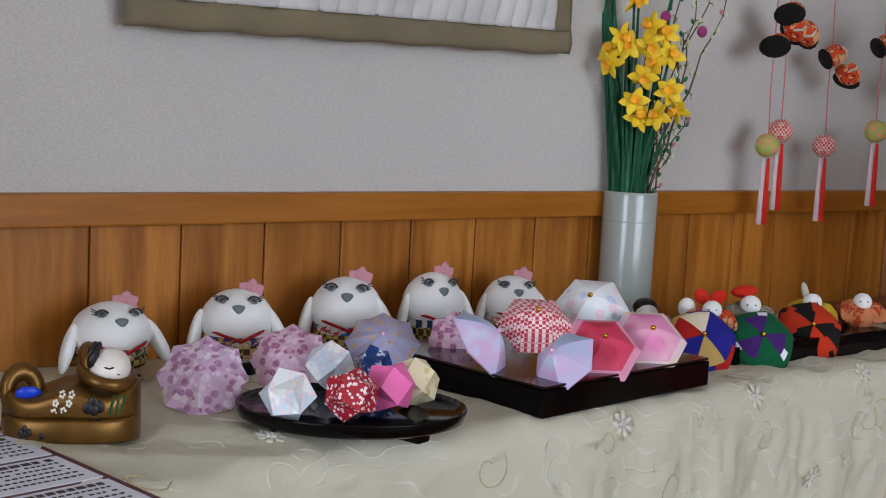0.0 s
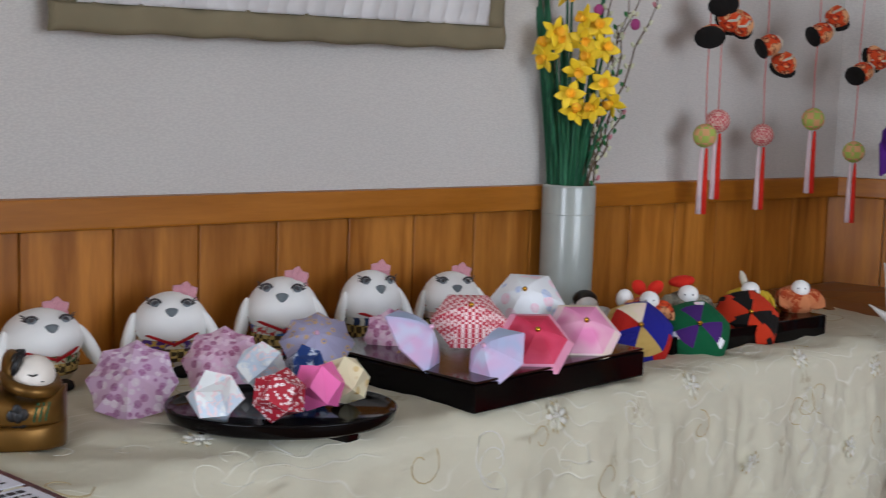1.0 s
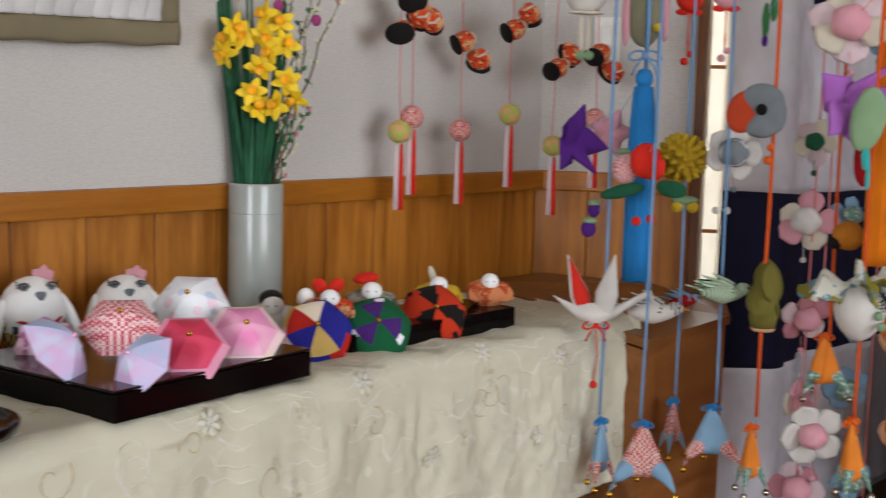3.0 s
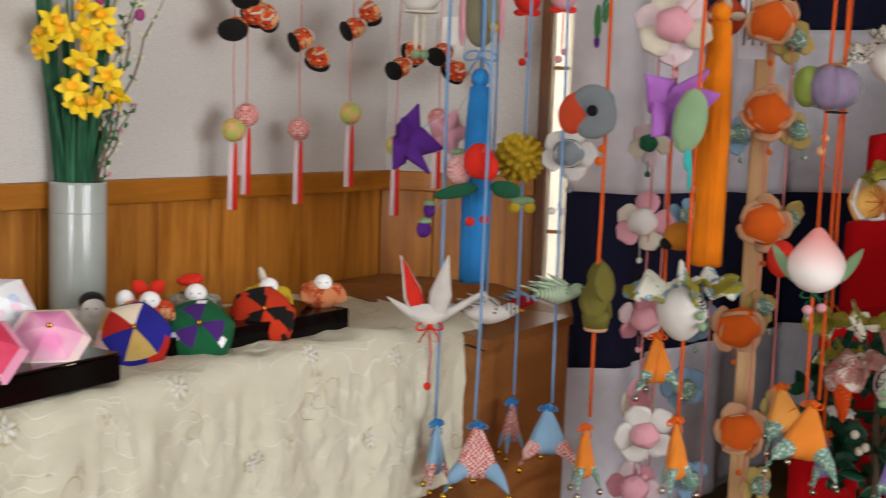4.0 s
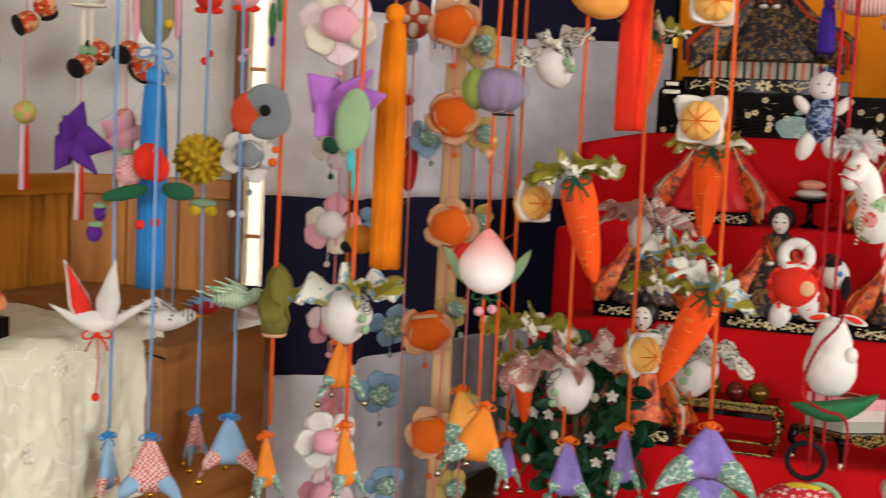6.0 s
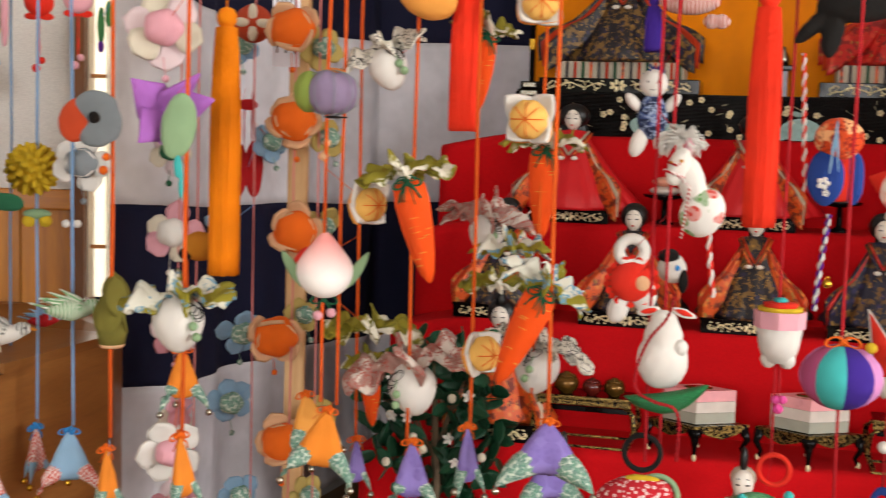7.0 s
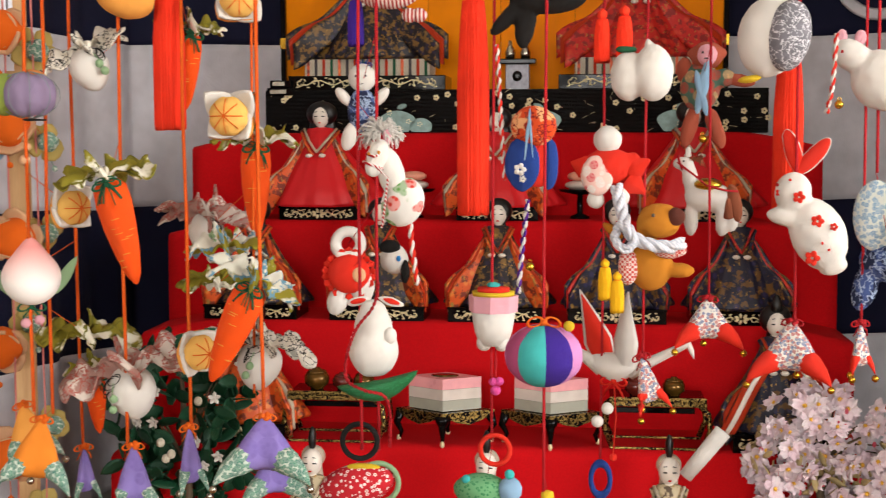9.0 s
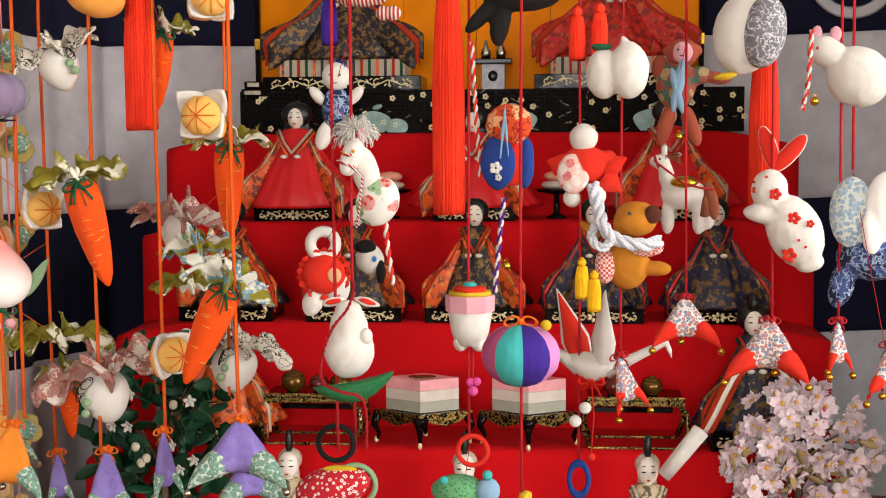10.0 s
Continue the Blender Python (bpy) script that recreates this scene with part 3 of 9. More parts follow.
# ---- the cloth-covered table and the cabinet beside it ----
def table():
    x0, x1, yb, yf, r = 0.75, 2.889, WALL_Y - 0.008, 1.075, 0.03
    t = thing("display_table", pose(1.7, 1.3, 0), "long table hidden under a tablecloth", "table")
    part("tabletop", G().box((0.0, 0.03, 0.712), (1.86, 0.36, 0.022), 0, 0.003), M_CAB, t)
    for sx in (-0.85, 0.85):
        for sy in (-0.15, 0.15):
            part("leg", G().box((sx, sy + 0.02, 0.35), (0.04, 0.04, 0.7), 0, 0.004), M_CAB, t)
    c = thing("tablecloth", Matrix(), "cream embroidered tablecloth hanging over the table's front", "tablecloth")

    def front(x):
        return yf - 0.008 + 0.082 * (x - 1.5) / 1.2 + 0.006 * math.sin(x * 9)

    def fn(u, v):
        x = x0 + (x1 - x0) * u
        top = yb - front(x) - r
        drop = 0.262
        total = top + r * math.pi / 2 + drop
        s = v * total
        z0 = table_z(x)
        wr = 0.0036 * math.sin(x * 37 + 3 * math.sin(s * 9)) * math.sin(s * 23) + 0.0012 * math.sin(x * 90 + s * 40) + 0.004 * abs(noise.noise((x * 30, s * 9, 2))) * max(0, 1 - abs(s - top - 0.02) / 0.12)
        if s < top:
            return (x, yb - s, z0 + wr + 0.0016 * noise.noise((x * 14, s * 14, 0)) + 0.0016 * noise.noise((x * 38, s * 38, 4)))
        a = min(1, (s - top) / (r * math.pi / 2))
        y, z = front(x) + r - r * math.sin(a * math.pi / 2), z0 - r + r * math.cos(a * math.pi / 2)
        if a >= 1:
            dn = s - top - r * math.pi / 2
            f = 0.006 * math.sin(x * 21) * min(1, dn * 9) + 0.004 * math.sin(x * 47 + 2) * min(1, dn * 14) + 0.005 * noise.noise((x * 9, dn * 4, 2)) + (0.003 * noise.noise((x * 22, dn * 20, 5)) + 0.0034 * noise.noise((x * 46, dn * 42, 7))) * min(1, dn * 25) + 0.0038 * noise.noise((x * 48, dn * 9, 11)) * min(1, dn * 20) - 0.004 * abs(noise.noise((x * 17 + dn * 6, dn * 13, 3))) - 0.025 * dn
            return (x + 0.004 * math.sin(dn * 20), front(x) + f, z - dn)
        return (x, y + wr, z + wr)
    part("cloth", G().sheet(fn, 420, 120, 0.0016), M_TCLOTH, c)

    corner = (x1 + 0.014, front(x1) - 0.02)

    def side(u, v):
        dn = v * 0.262
        k = min(1, u * 3)
        y = yb - k * (yb - front(x1))
        out = max(0, u * 1.5 - 0.5) * min(1, 0.35 + dn * 5)
        return (x1 + 0.003 + (corner[0] - x1) * out + 0.004 * math.sin(u * 20) * min(1, dn * 6), y + (corner[1] - front(x1)) * out, table_z(x1) - 0.003 - dn)
    part("side_fall", G().sheet(side, 26, 14, 0.0016), M_TCLOTH, c)
    # raised embroidered rosettes on top and front
    spots = [(1.60, 0.55), (1.86, 0.62), (2.14, 0.60), (2.42, 0.58), (1.74, 0.75), (2.00, 0.80), (2.28, 0.78), (2.55, 0.80), (1.48, 0.30), (1.42, 0.52), (1.70, 0.30), (2.62, 0.62), (2.33, 0.42), (1.58, 0.9), (1.9, 0.95)]
    for i, (x, v) in enumerate(spots):
        u = (x - x0) / (x1 - x0)
        p, q = Vector(fn(u, v)), Vector(fn(u, v + 0.01))
        down = (q - p).normalized()
        nrm = Vector((1, 0, 0)).cross(down).normalized()
        nrm = -nrm if nrm.dot(Vector((0, -1, 1))) < 0 else nrm
        m = Matrix((Vector((1, 0, 0)), -down, nrm)).transposed().to_4x4()
        m.translation = p + nrm * 0.0016
        g = G()
        for k in range(7):
            a = k * 360 / 7 + i * 20
            g.ball((0.011 * math.cos(radians(a)), 0.011 * math.sin(radians(a)), 0), (0.0065, 0.004, 0.0014), 0 if k % 3 else 1, 8, 4, (0, 0, a))
        for k in range(5):
            g.ball((rnd(-0.004, 0.004), rnd(-0.004, 0.004), 0.0006), 0.0024, 1, 6, 4)
        for k in range(22):
            a = k * 2.4
            g.ball((rnd(0.006, 0.019) * math.cos(a), rnd(0.006, 0.019) * math.sin(a), -0.0002), (0.0034, 0.0009, 0.0009), 2, 6, 4, (0, 0, 90 if k % 3 else math.degrees(a)))
        ob = part("embroidered_flower", g, [M_EMB, M_EMBW, M_EMBT], c)
        ob.matrix_world = m
    # couched vine curls between the rosettes
    for k in range(150):
        x, v, R, a0, way = rnd(1.0, x1 - 0.05), rnd(0.2, 0.97), rnd(0.016, 0.034), rnd(0, 6.28), 1 if k % 2 else -1
        pts = []
        for i in range(15):
            a, r0 = a0 + way * i * 0.42, R * (1 - 0.055 * i)
            q = (min(x1 - 0.004, x + r0 * math.cos(a)), min(0.985, max(0.02, v + r0 * math.sin(a) / 0.7)))
            u = (q[0] - x0) / (x1 - x0)
            c0, c1 = Vector(fn(u, q[1])), Vector(fn(u, min(1, q[1] + 0.01)))
            nrm = Vector((1, 0, 0)).cross(c1 - c0).normalized()
            nrm = -nrm if nrm.dot(Vector((0, -1, 1))) < 0 else nrm
            pts.append(c0 + nrm * 0.0006)
        part("embroidered_vine", G().tube(pts, 0.001, 5), (M_EMB, M_EMBW, M_EMB, M_EMBT)[k % 4], c)


table()


def cabinet():
    a, b = (2.844, 1.105, 0.712), (3.193, 1.135, 0.705)
    x0, y0, zt, zf = a[0], a[1], 0.757, 0.705
    c = thing("wooden_cabinet", pose(x0, y0, 0), "brown wooden cabinet beside the covered table", "cabinet")
    out = [(0, 0), (b[0] - x0, b[1] - y0), (3.33 - x0, 1.22 - y0), (3.19 - x0, 1.315 - y0), (3.09 - x0, 1.52 - y0), (0.03, 1.52 - y0)]
    tz = [zf, zf, zf + 0.004, zt - 0.008, zt, zt]
    faces = [tuple(range(6))[::-1], tuple(range(6, 12))] + [(i, (i + 1) % 6, (i + 1) % 6 + 6, i + 6) for i in range(6)]
    body = G().add([(x, y + (0.01 if i in (0, 1) else 0), 0 if k == 0 else tz[i] - 0.02) for k in (0, 1) for i, (x, y) in enumerate(out)], faces, 0, False)
    part("body", body, M_CAB, c)
    top = G().add([(x, y, tz[i] - 0.017 * (1 - k)) for k in (0, 1) for i, (x, y) in enumerate(out)], faces, 0, False)
    part("top", top, M_CAB, c)


cabinet()


# ---- table things ----
def put(x, y, turn=0.0, lift=0.0):
    return pose(x, y, table_z(x) + lift, 0, 0, turn)


def plush_bird(p, turn, s, obi, band, rise=1.0, group="plush birds along the wall"):
    label = "white plush bird in a small kimono with a pink bow"
    b = thing("plush_bird", put(p[0], p[1], turn) @ Matrix.Diagonal((0.98, 1.0, rise, 1)), label, "plush bird", group)
    R = 0.0595 * s

    def head(q):
        return Vector((q.x * (1 + 0.09 * (1 - q.z)), q.y * (1 + 0.05 * (1 - q.z)), q.z * 0.86))
    part("head", G().ball((0, 0, 0.09 * s), R, 0, 28, 18, (0, 0, 0), head), M_PLUSH, b)
    part("body", G().lathe([(0.001, 0), (0.034 * s, 0.002), (0.046 * s, 0.014 * s), (0.053 * s, 0.034 * s), (0.059 * s, 0.058 * s), (0.05 * s, 0.07 * s), (0.001, 0.072 * s)], 22), obi, b, "patterned kimono body")
    part("sash", G().lathe([(0.05 * s, 0.026 * s), (0.0555 * s, 0.03 * s), (0.0585 * s, 0.046 * s), (0.056 * s, 0.052 * s), (0.05 * s, 0.054 * s)], 22), band, b, "yellow sash")
    col = G()
    col.tube([(-0.062 * s, -0.012 * s, 0.076 * s), (-0.03 * s, -0.056 * s, 0.07 * s), (0.006 * s, -0.066 * s, 0.06 * s)], 0.0028 * s, 6)
    col.tube([(0.064 * s, -0.008 * s, 0.082 * s), (0.036 * s, -0.054 * s, 0.072 * s), (0.004 * s, -0.067 * s, 0.058 * s)], 0.0028 * s, 6)
    part("collar", col, M_CRIMSON, b, "dark red collar edge")
    part("beak", G().ball((0.001, -0.0525 * s, 0.115 * s), (0.0105 * s, 0.006 * s, 0.0085 * s), 0, 12, 8, (-24, 0, 0), lambda q: Vector((q.x * (1 + 0.35 * q.z), q.y, q.z * (1.25 if q.z < 0 else 0.75)))), M_GREYF, b, "grey felt beak")
    for sx in (-1, 1):
        eye = part("eye", G().ball((sx * 0.027 * s, -0.0395 * s, 0.1265 * s), (0.0085 * s, 0.0026 * s, 0.0064 * s), 0, 12, 8, (-44, 0, sx * 28)), M_GREYF, b, "stitched grey iris")
        rim = G()
        for k in range(9):
            a = 0.35 * k
            rim.ball((sx * (0.027 + 0.0098 * math.cos(a)) * s, -0.0405 * s + 0.003 * s * math.sin(a), (0.1265 + 0.0074 * math.sin(a)) * s), 0.0021 * s, 0, 6, 5)
        rim.ball((sx * 0.026 * s, -0.0422 * s, 0.1262 * s), (0.005 * s, 0.002 * s, 0.005 * s), 0, 8, 6)
        for k in range(3):
            rim.tube([(sx * 0.036 * s, -0.0375 * s, (0.127 + 0.003 * k) * s), (sx * (0.0415 + 0.001 * k) * s, -0.034 * s, (0.127 + 0.005 * k) * s)], 0.0011 * s, 4)
        part("eyelash", rim, M_INK, eye, "dark stitched lashes")
        w = part("wing", G().ball((0, 0, 0), (0.011 * s, 0.021 * s, 0.046 * s), 0, 14, 12, (0, 0, 0), lambda q: Vector((q.x, q.y * (1 - 0.35 * q.z), q.z))), M_PLUSH, b)
        w.matrix_basis = pose(sx * 0.072 * s, -0.012 * s, (0.07 if sx > 0 else 0.062) * s, 0, -26 if sx > 0 else 12, sx * 14)
    f = G().ball((0.02 * s, -0.042 * s, 0.006), (0.02 * s, 0.026 * s, 0.008), 0, 10, 6)
    f.ball((-0.02 * s, -0.042 * s, 0.006), (0.02 * s, 0.026 * s, 0.008), 0, 10, 6)
    part("sandal", f, M_BLACKF, b, "black sandals with red straps")
    bow = G()
    for a in (-50, 10, 60, 120):
        bow.petal(0.026 * s, 0.022 * s, 0.003, 0, pose(0.022 * s, 0.0, 0.134 * s, -24, a, 0), 0.2)
    bow.ball((0.022 * s, -0.002 * s, 0.136 * s), 0.005 * s, 0, 8, 6)
    part("bow", bow, M_PINK, b, "pink felt bow")
    return b


KIM = [cloth("green_kimono_print", "3f6a3c", "d8cfae", "marble", 0.02, "b6242e"), cloth("violet_kimono_print", "57357e", "e2d6c2", "marble", 0.02, "c99f3a"),
       cloth("teal_kimono_print", "dfe0d6", "4a6fae", "marble", 0.02, "c33a38"), cloth("navy_stripe_kimono_print", "e6e2d6", "2c3c5c", "stripes", 0.012), cloth("rose_kimono_print", "c98a80", "ead2c4", "marble", 0.02)]
M_SASH = cloth("gold_sash", "c9ab62", "4a3c22", "check", 0.008)
for (q, tn, s, k, up) in (((1.390, 1.448, 0.817), -8, 0.72, 0, 0.88), ((1.555, 1.452, 0.819), -29, 0.71, 1, 0.98), ((1.716, 1.452, 0.826), -36, 0.74, 2, 1.04), ((1.861, 1.455, 0.825), -16, 0.67, 3, 1.17), ((2.009, 1.458, 0.816), -28, 0.68, 4, 1.06)):
    plush_bird((q[0], q[1]), tn, s, KIM[k], M_SASH, up)


def gilt_shoe(p):
    g = thing("gilt_animal_box", put(p[0], p[1], -30) @ Matrix.Diagonal((0.69, 0.78, 0.86, 1)), "antique gold lacquered clog-shaped box with a sleeping face", "ornament")

    def half(x):
        return 0.05 * max(0.0, 1 - abs(x / 0.092) ** 3.2) ** 0.45

    def tall(x):
        return 0.058 + 0.1 * max(0, x) * (1 - max(0, x) * 5.5) + 0.006 * math.cos(x * 60)

    def ringed(x, lo, hi, grow):
        row = []
        for j in range(28):
            a = 2 * math.pi * j / 28
            c, d = math.cos(a), math.sin(a)
            e = 0.62 if lo > 0 and d > 0 else 0.3
            y = (half(x) + grow) * math.copysign(abs(c) ** e, c)
            z = (lo + hi) / 2 + (hi - lo) / 2 * math.copysign(abs(d) ** e, d)
            row.append((x, y, z))
        return row
    xs = [-0.0915 * math.cos(math.pi * i / 22) for i in range(23)]
    part("base", G().grid([ringed(x, 0.0, 0.03, 0.0012) for x in xs], True), M_BRONZE, g)
    part("lid", G().grid([ringed(x * 0.995, 0.0275, tall(x), 0.0) for x in xs], True), M_BRONZE, g)
    part("collar", G().ring((0.046, -0.004, 0.071), 0.034, 0.0075, 0, (8, 10, 0), 26, 8), M_BRONZE, g)
    part("hood", G().ball((0.026, 0.008, 0.076), (0.018, 0.03, 0.03), 0, 18, 12, (0, -26, 0)), M_BRONZE, g)
    part("face", G().ball((0.048, -0.004, 0.077), (0.03, 0.028, 0.022), 0, 20, 14, (12, -6, 0)), M_FACE, g, "white painted face")
    hair = G()
    for k in range(9):
        hair.ball((0.028 + 0.003 * math.sin(k * 2.2), -0.022 + 0.006 * k, 0.09 + 0.005 * math.sin(k * 0.4)), (0.006, 0.006, 0.011), 0, 8, 6, (0, 24, 0))
    hair.tube([(0.046, -0.0305, 0.083), (0.052, -0.031, 0.0815), (0.058, -0.03, 0.083)], 0.0009, 4)
    hair.tube([(0.062, -0.028, 0.075), (0.066, -0.026, 0.0745)], 0.0007, 4)
    part("hair", hair, M_HAIR, g, "black painted hair strands and closed eye")
    part("tail", G().ring((-0.064, -0.01, 0.053), 0.0195, 0.0105, 0, (82, 0, 22), 18, 10), M_BRONZE, g)

    def skin(x, z):
        lo, hi = (0.0, 0.03) if z < 0.0288 else (0.0275, tall(x))
        d = min(0.98, abs(z - (lo + hi) / 2) / ((hi - lo) / 2))
        return -half(x) * (1 - d ** (2 / 0.62)) ** 0.31 - (0.0012 if z < 0.0288 else 0.0002)

    def dab(gg, x, z, rx, rz, mi=0):
        gg.ball((x, skin(x, z) + 0.0004, z), (rx, 0.0016, rz), mi, 10, 6)
    for cx, cz, k0 in ((0.035, 0.04, 0.013), (-0.052, 0.012, 0.009), (-0.03, 0.006, 0.008), (-0.07, 0.03, 0.008)):
        fl = G()
        for k in range(5):
            a = k * 1.2566 + 0.4
            dab(fl, cx + k0 * 0.62 * math.cos(a), max(0.004, cz + k0 * 0.62 * math.sin(a)), k0 * 0.52, k0 * 0.52)
        dab(fl, cx, cz, k0 * 0.5, k0 * 0.5)
        part("painted_flower", fl, M_HAIR, g, "black painted flower")
    wf = G()
    for cx, cz in ((-0.006, 0.056), (-0.014, 0.047), (0.003, 0.047), (-0.004, 0.039), (-0.016, 0.037), (0.006, 0.056)):
        for k in range(5):
            dab(wf, cx + 0.0028 * math.cos(k * 1.256), cz + 0.0028 * math.sin(k * 1.256), 0.0019, 0.0019)
    part("painted_blossom", wf, M_FACE, g, "small white painted blossoms")
    grass = G()
    for k in range(3):
        for j in range(5):
            dab(grass, 0.06 + 0.007 * k - 0.0012 * j, 0.052 - 0.004 * j, 0.0016, 0.0028)
    part("painted_grass", grass, M_GREEN, g, "green painted blades")
    part("blue_patch", G().ball((-0.052, -0.0335, 0.054), (0.017, 0.006, 0.009), 0, 14, 8, (34, 0, 12)), paint("cobalt_paint", "1f3fc8", 0.35), g, "cobalt blue painted patch")


gilt_shoe((1.256, 1.232, 0.767))


def paper_umbrella(m, R, mats, knob, sides=8, group="paper umbrellas", depth=0.42, label="small folded paper umbrella with a pearl tip", edge=None, stick=True, notch=0.05):
    """An umbrella whose tip points along +z of m; the rim rests lower."""
    u = thing("paper_umbrella", m, label, "paper umbrella", group)
    rows, rings = [], 5
    for i in range(rings + 1):
        k = i / rings
        row = []
        for j in range(sides * 2):
            a = 2 * math.pi * j / (sides * 2)
            rr = R * k * (1.0 if j % 2 == 0 else math.cos(math.pi / sides) * (1.0 - notch * k))
            row.append((rr * math.cos(a), rr * math.sin(a), -R * depth * (k ** 1.6) - (0.0 if j % 2 == 0 else notch * R * k)))
        rows.append(row)
    inner = [[(x * 0.97, y * 0.97, z - 0.0022) for x, y, z in r] for r in reversed(rows)]
    split = 4 if edge else 5
    g = G().grid(rows[:split + 1], True, 0, False, None, False)
    if edge:
        g.grid(rows[split:], True, 1, False, None, False)
    g.grid([rows[-1]] + inner, True, 1 if edge else 0, False, None, False)
    part("canopy", g, mats, u)
    part("tip", G().ball((0, 0, 0.001), R * 0.07, 0, 10, 8), knob, u, "bead tip")
    if stick:
        part("stick", G().tube([(0, 0, -0.002), (0, 0, -R * 1.1)], 0.0016, 6), M_POLE, u)
    return u


M_PEARL = paint("pink_pearl", "e6b6d0", 0.12, 0.2)


for q, R, m, tn, tl in (((1.412, 1.272, 0.806), 0.049, M_UPINK, -36, 52), ((1.527, 1.284, 0.812), 0.046, M_UROSE, -36, 50), ((1.674, 1.312, 0.815), 0.046, M_UBLUE, -36, 44), ((1.796, 1.311, 0.806), 0.042, M_UROSE, -20, 55)):
    paper_umbrella(pose(*q, 0, 0, tn) @ pose(0, 0, 0, tl, 0, 0) @ pose(0, 0, 0.008), R, [m], M_PEARL)


def oval_tray(p):
    t = thing("oval_lacquer_tray", put(p[0], p[1], -36), "oval black lacquer footed tray", "tray")
    prof = [(0.001, 0.018), (0.9, 0.018), (0.96, 0.021), (1.0, 0.026), (1.01, 0.024), (0.98, 0.013), (0.9, 0.009), (0.001, 0.009)]
    part("plate", G().lathe(prof, 48, 0, Matrix.Diagonal((0.118, 0.09, 1, 1))), M_BLACK, t)
    for a in (40, 140, 220, 320):
        part("foot", G().box((0.082 * math.cos(radians(a)), 0.062 * math.sin(radians(a)), 0.005), (0.03, 0.02, 0.011), 0, 0.003, (0, 0, a)), M_BLACK, t)


OVAL = (1.520, 1.150, 0.762)
oval_tray(OVAL)


def origami_ball(p, r, mat, turn, label):
    """Kusudama: every face of an icosahedron raised to a low point."""
    axes = [Vector(v) * r * 0.9 for v in ((1, 0, 0), (-1, 0, 0), (0, 1, 0), (0, -1, 0), (0, 0, 1), (0, 0, -1))]
    g = G()
    for i in (0, 1):
        for j in (2, 3):
            for k in (4, 5):
                a, b, c = axes[i], axes[j], axes[k]
                tip = (a + b + c) * 0.6
                g.add([a, b, tip], [(0, 1, 2)], 0, False).add([b, c, tip], [(0, 1, 2)], 0, False).add([c, a, tip], [(0, 1, 2)], 0, False)
    return solid("origami_ball", g, mat, pose(*p, 20 + turn, turn * 2, turn), label, "origami ball", "origami balls on the tray")


oz = table_z(OVAL[0]) + 0.021
for px, r, mat, tn, lab in (((1.436, 1.139, 0.808), 0.031, M_OWHITE, 10, "white folded paper ball with pale blue print"), ((1.548, 1.235, 0.812), 0.031, M_OWHITE, 50, "white folded paper ball"),
                            ((1.493, 1.113, 0.808), 0.031, M_ORED, 30, "red and white tie-dye paper ball"), ((1.549, 1.125, 0.808), 0.031, M_HOTPINK, 75, "hot pink folded paper ball"),
                            ((1.603, 1.231, 0.808), 0.026, M_OBLUE, 15, "indigo patterned paper ball"), ((1.589, 1.135, 0.808), 0.03, M_OCREAM, 40, "cream gilt paper ball")):
    origami_ball((px[0], px[1], oz + r * 0.78), r, mat, tn, lab)


def square_tray():
    c, r, l = (1.735, 1.093, 0.758), (2.053, 1.125, 0.752), (1.786, 1.364, 0.757)
    a = Vector((r[0] - c[0], r[1] - c[1]))
    b = Vector((l[0] - c[0], l[1] - c[1]))
    w, h, ang = a.length, max(b.length, 0.24), math.degrees(math.atan2(a.y, a.x))
    t = thing("square_lacquer_tray", pose(c[0], c[1], table_z(c[0]), 0, 0, ang), "square black lacquer tray holding paper umbrellas", "tray")
    part("base", G().box((w / 2, h / 2, 0.016), (w, h, 0.032), 0, 0.002), M_BLACK, t)
    part("top", G().box((w / 2, h / 2, 0.0345), (w - 0.002, h - 0.002, 0.003), 0, 0.001), paint("brown_black_lacquer", "1c0f0d", 0.12, 0, 0.1), t, "dark brown glossy top")
    return t


square_tray()
for q, R, mats, tn, tl, up, kb, ed in (
        ((1.741, 1.200, 0.822), 0.05, [M_UWASH], 34, 50, 0, M_PEARL, False), ((1.786, 1.122, 0.81), 0.045, [M_UWASH], -88, 52, 0, M_PEARL, False),
        ((1.866, 1.135, 0.818), 0.052, [M_URED, M_UPINK2], -34, 46, 0, M_GOLD, True), ((1.965, 1.150, 0.818), 0.053, [M_UPK, M_UCREAM], -34, 46, 0, M_GOLD, True),
        ((1.819, 1.200, 0.840), 0.051, [M_UASA], -36, 40, 0, M_GOLD, False), ((1.955, 1.246, 0.845), 0.053, [M_UWHITE], -50, 48, 0, M_GOLD, False)):
    paper_umbrella(pose(*q, 0, 0, tn) @ pose(0, 0, 0.006, tl, 0, 0) @ pose(0, 0, 0.018), R * 0.95, mats, kb, sides=6, depth=0.6, notch=0.0, group="paper umbrellas on the tray", edge=ed, label="folded paper umbrella with a brass bead tip")


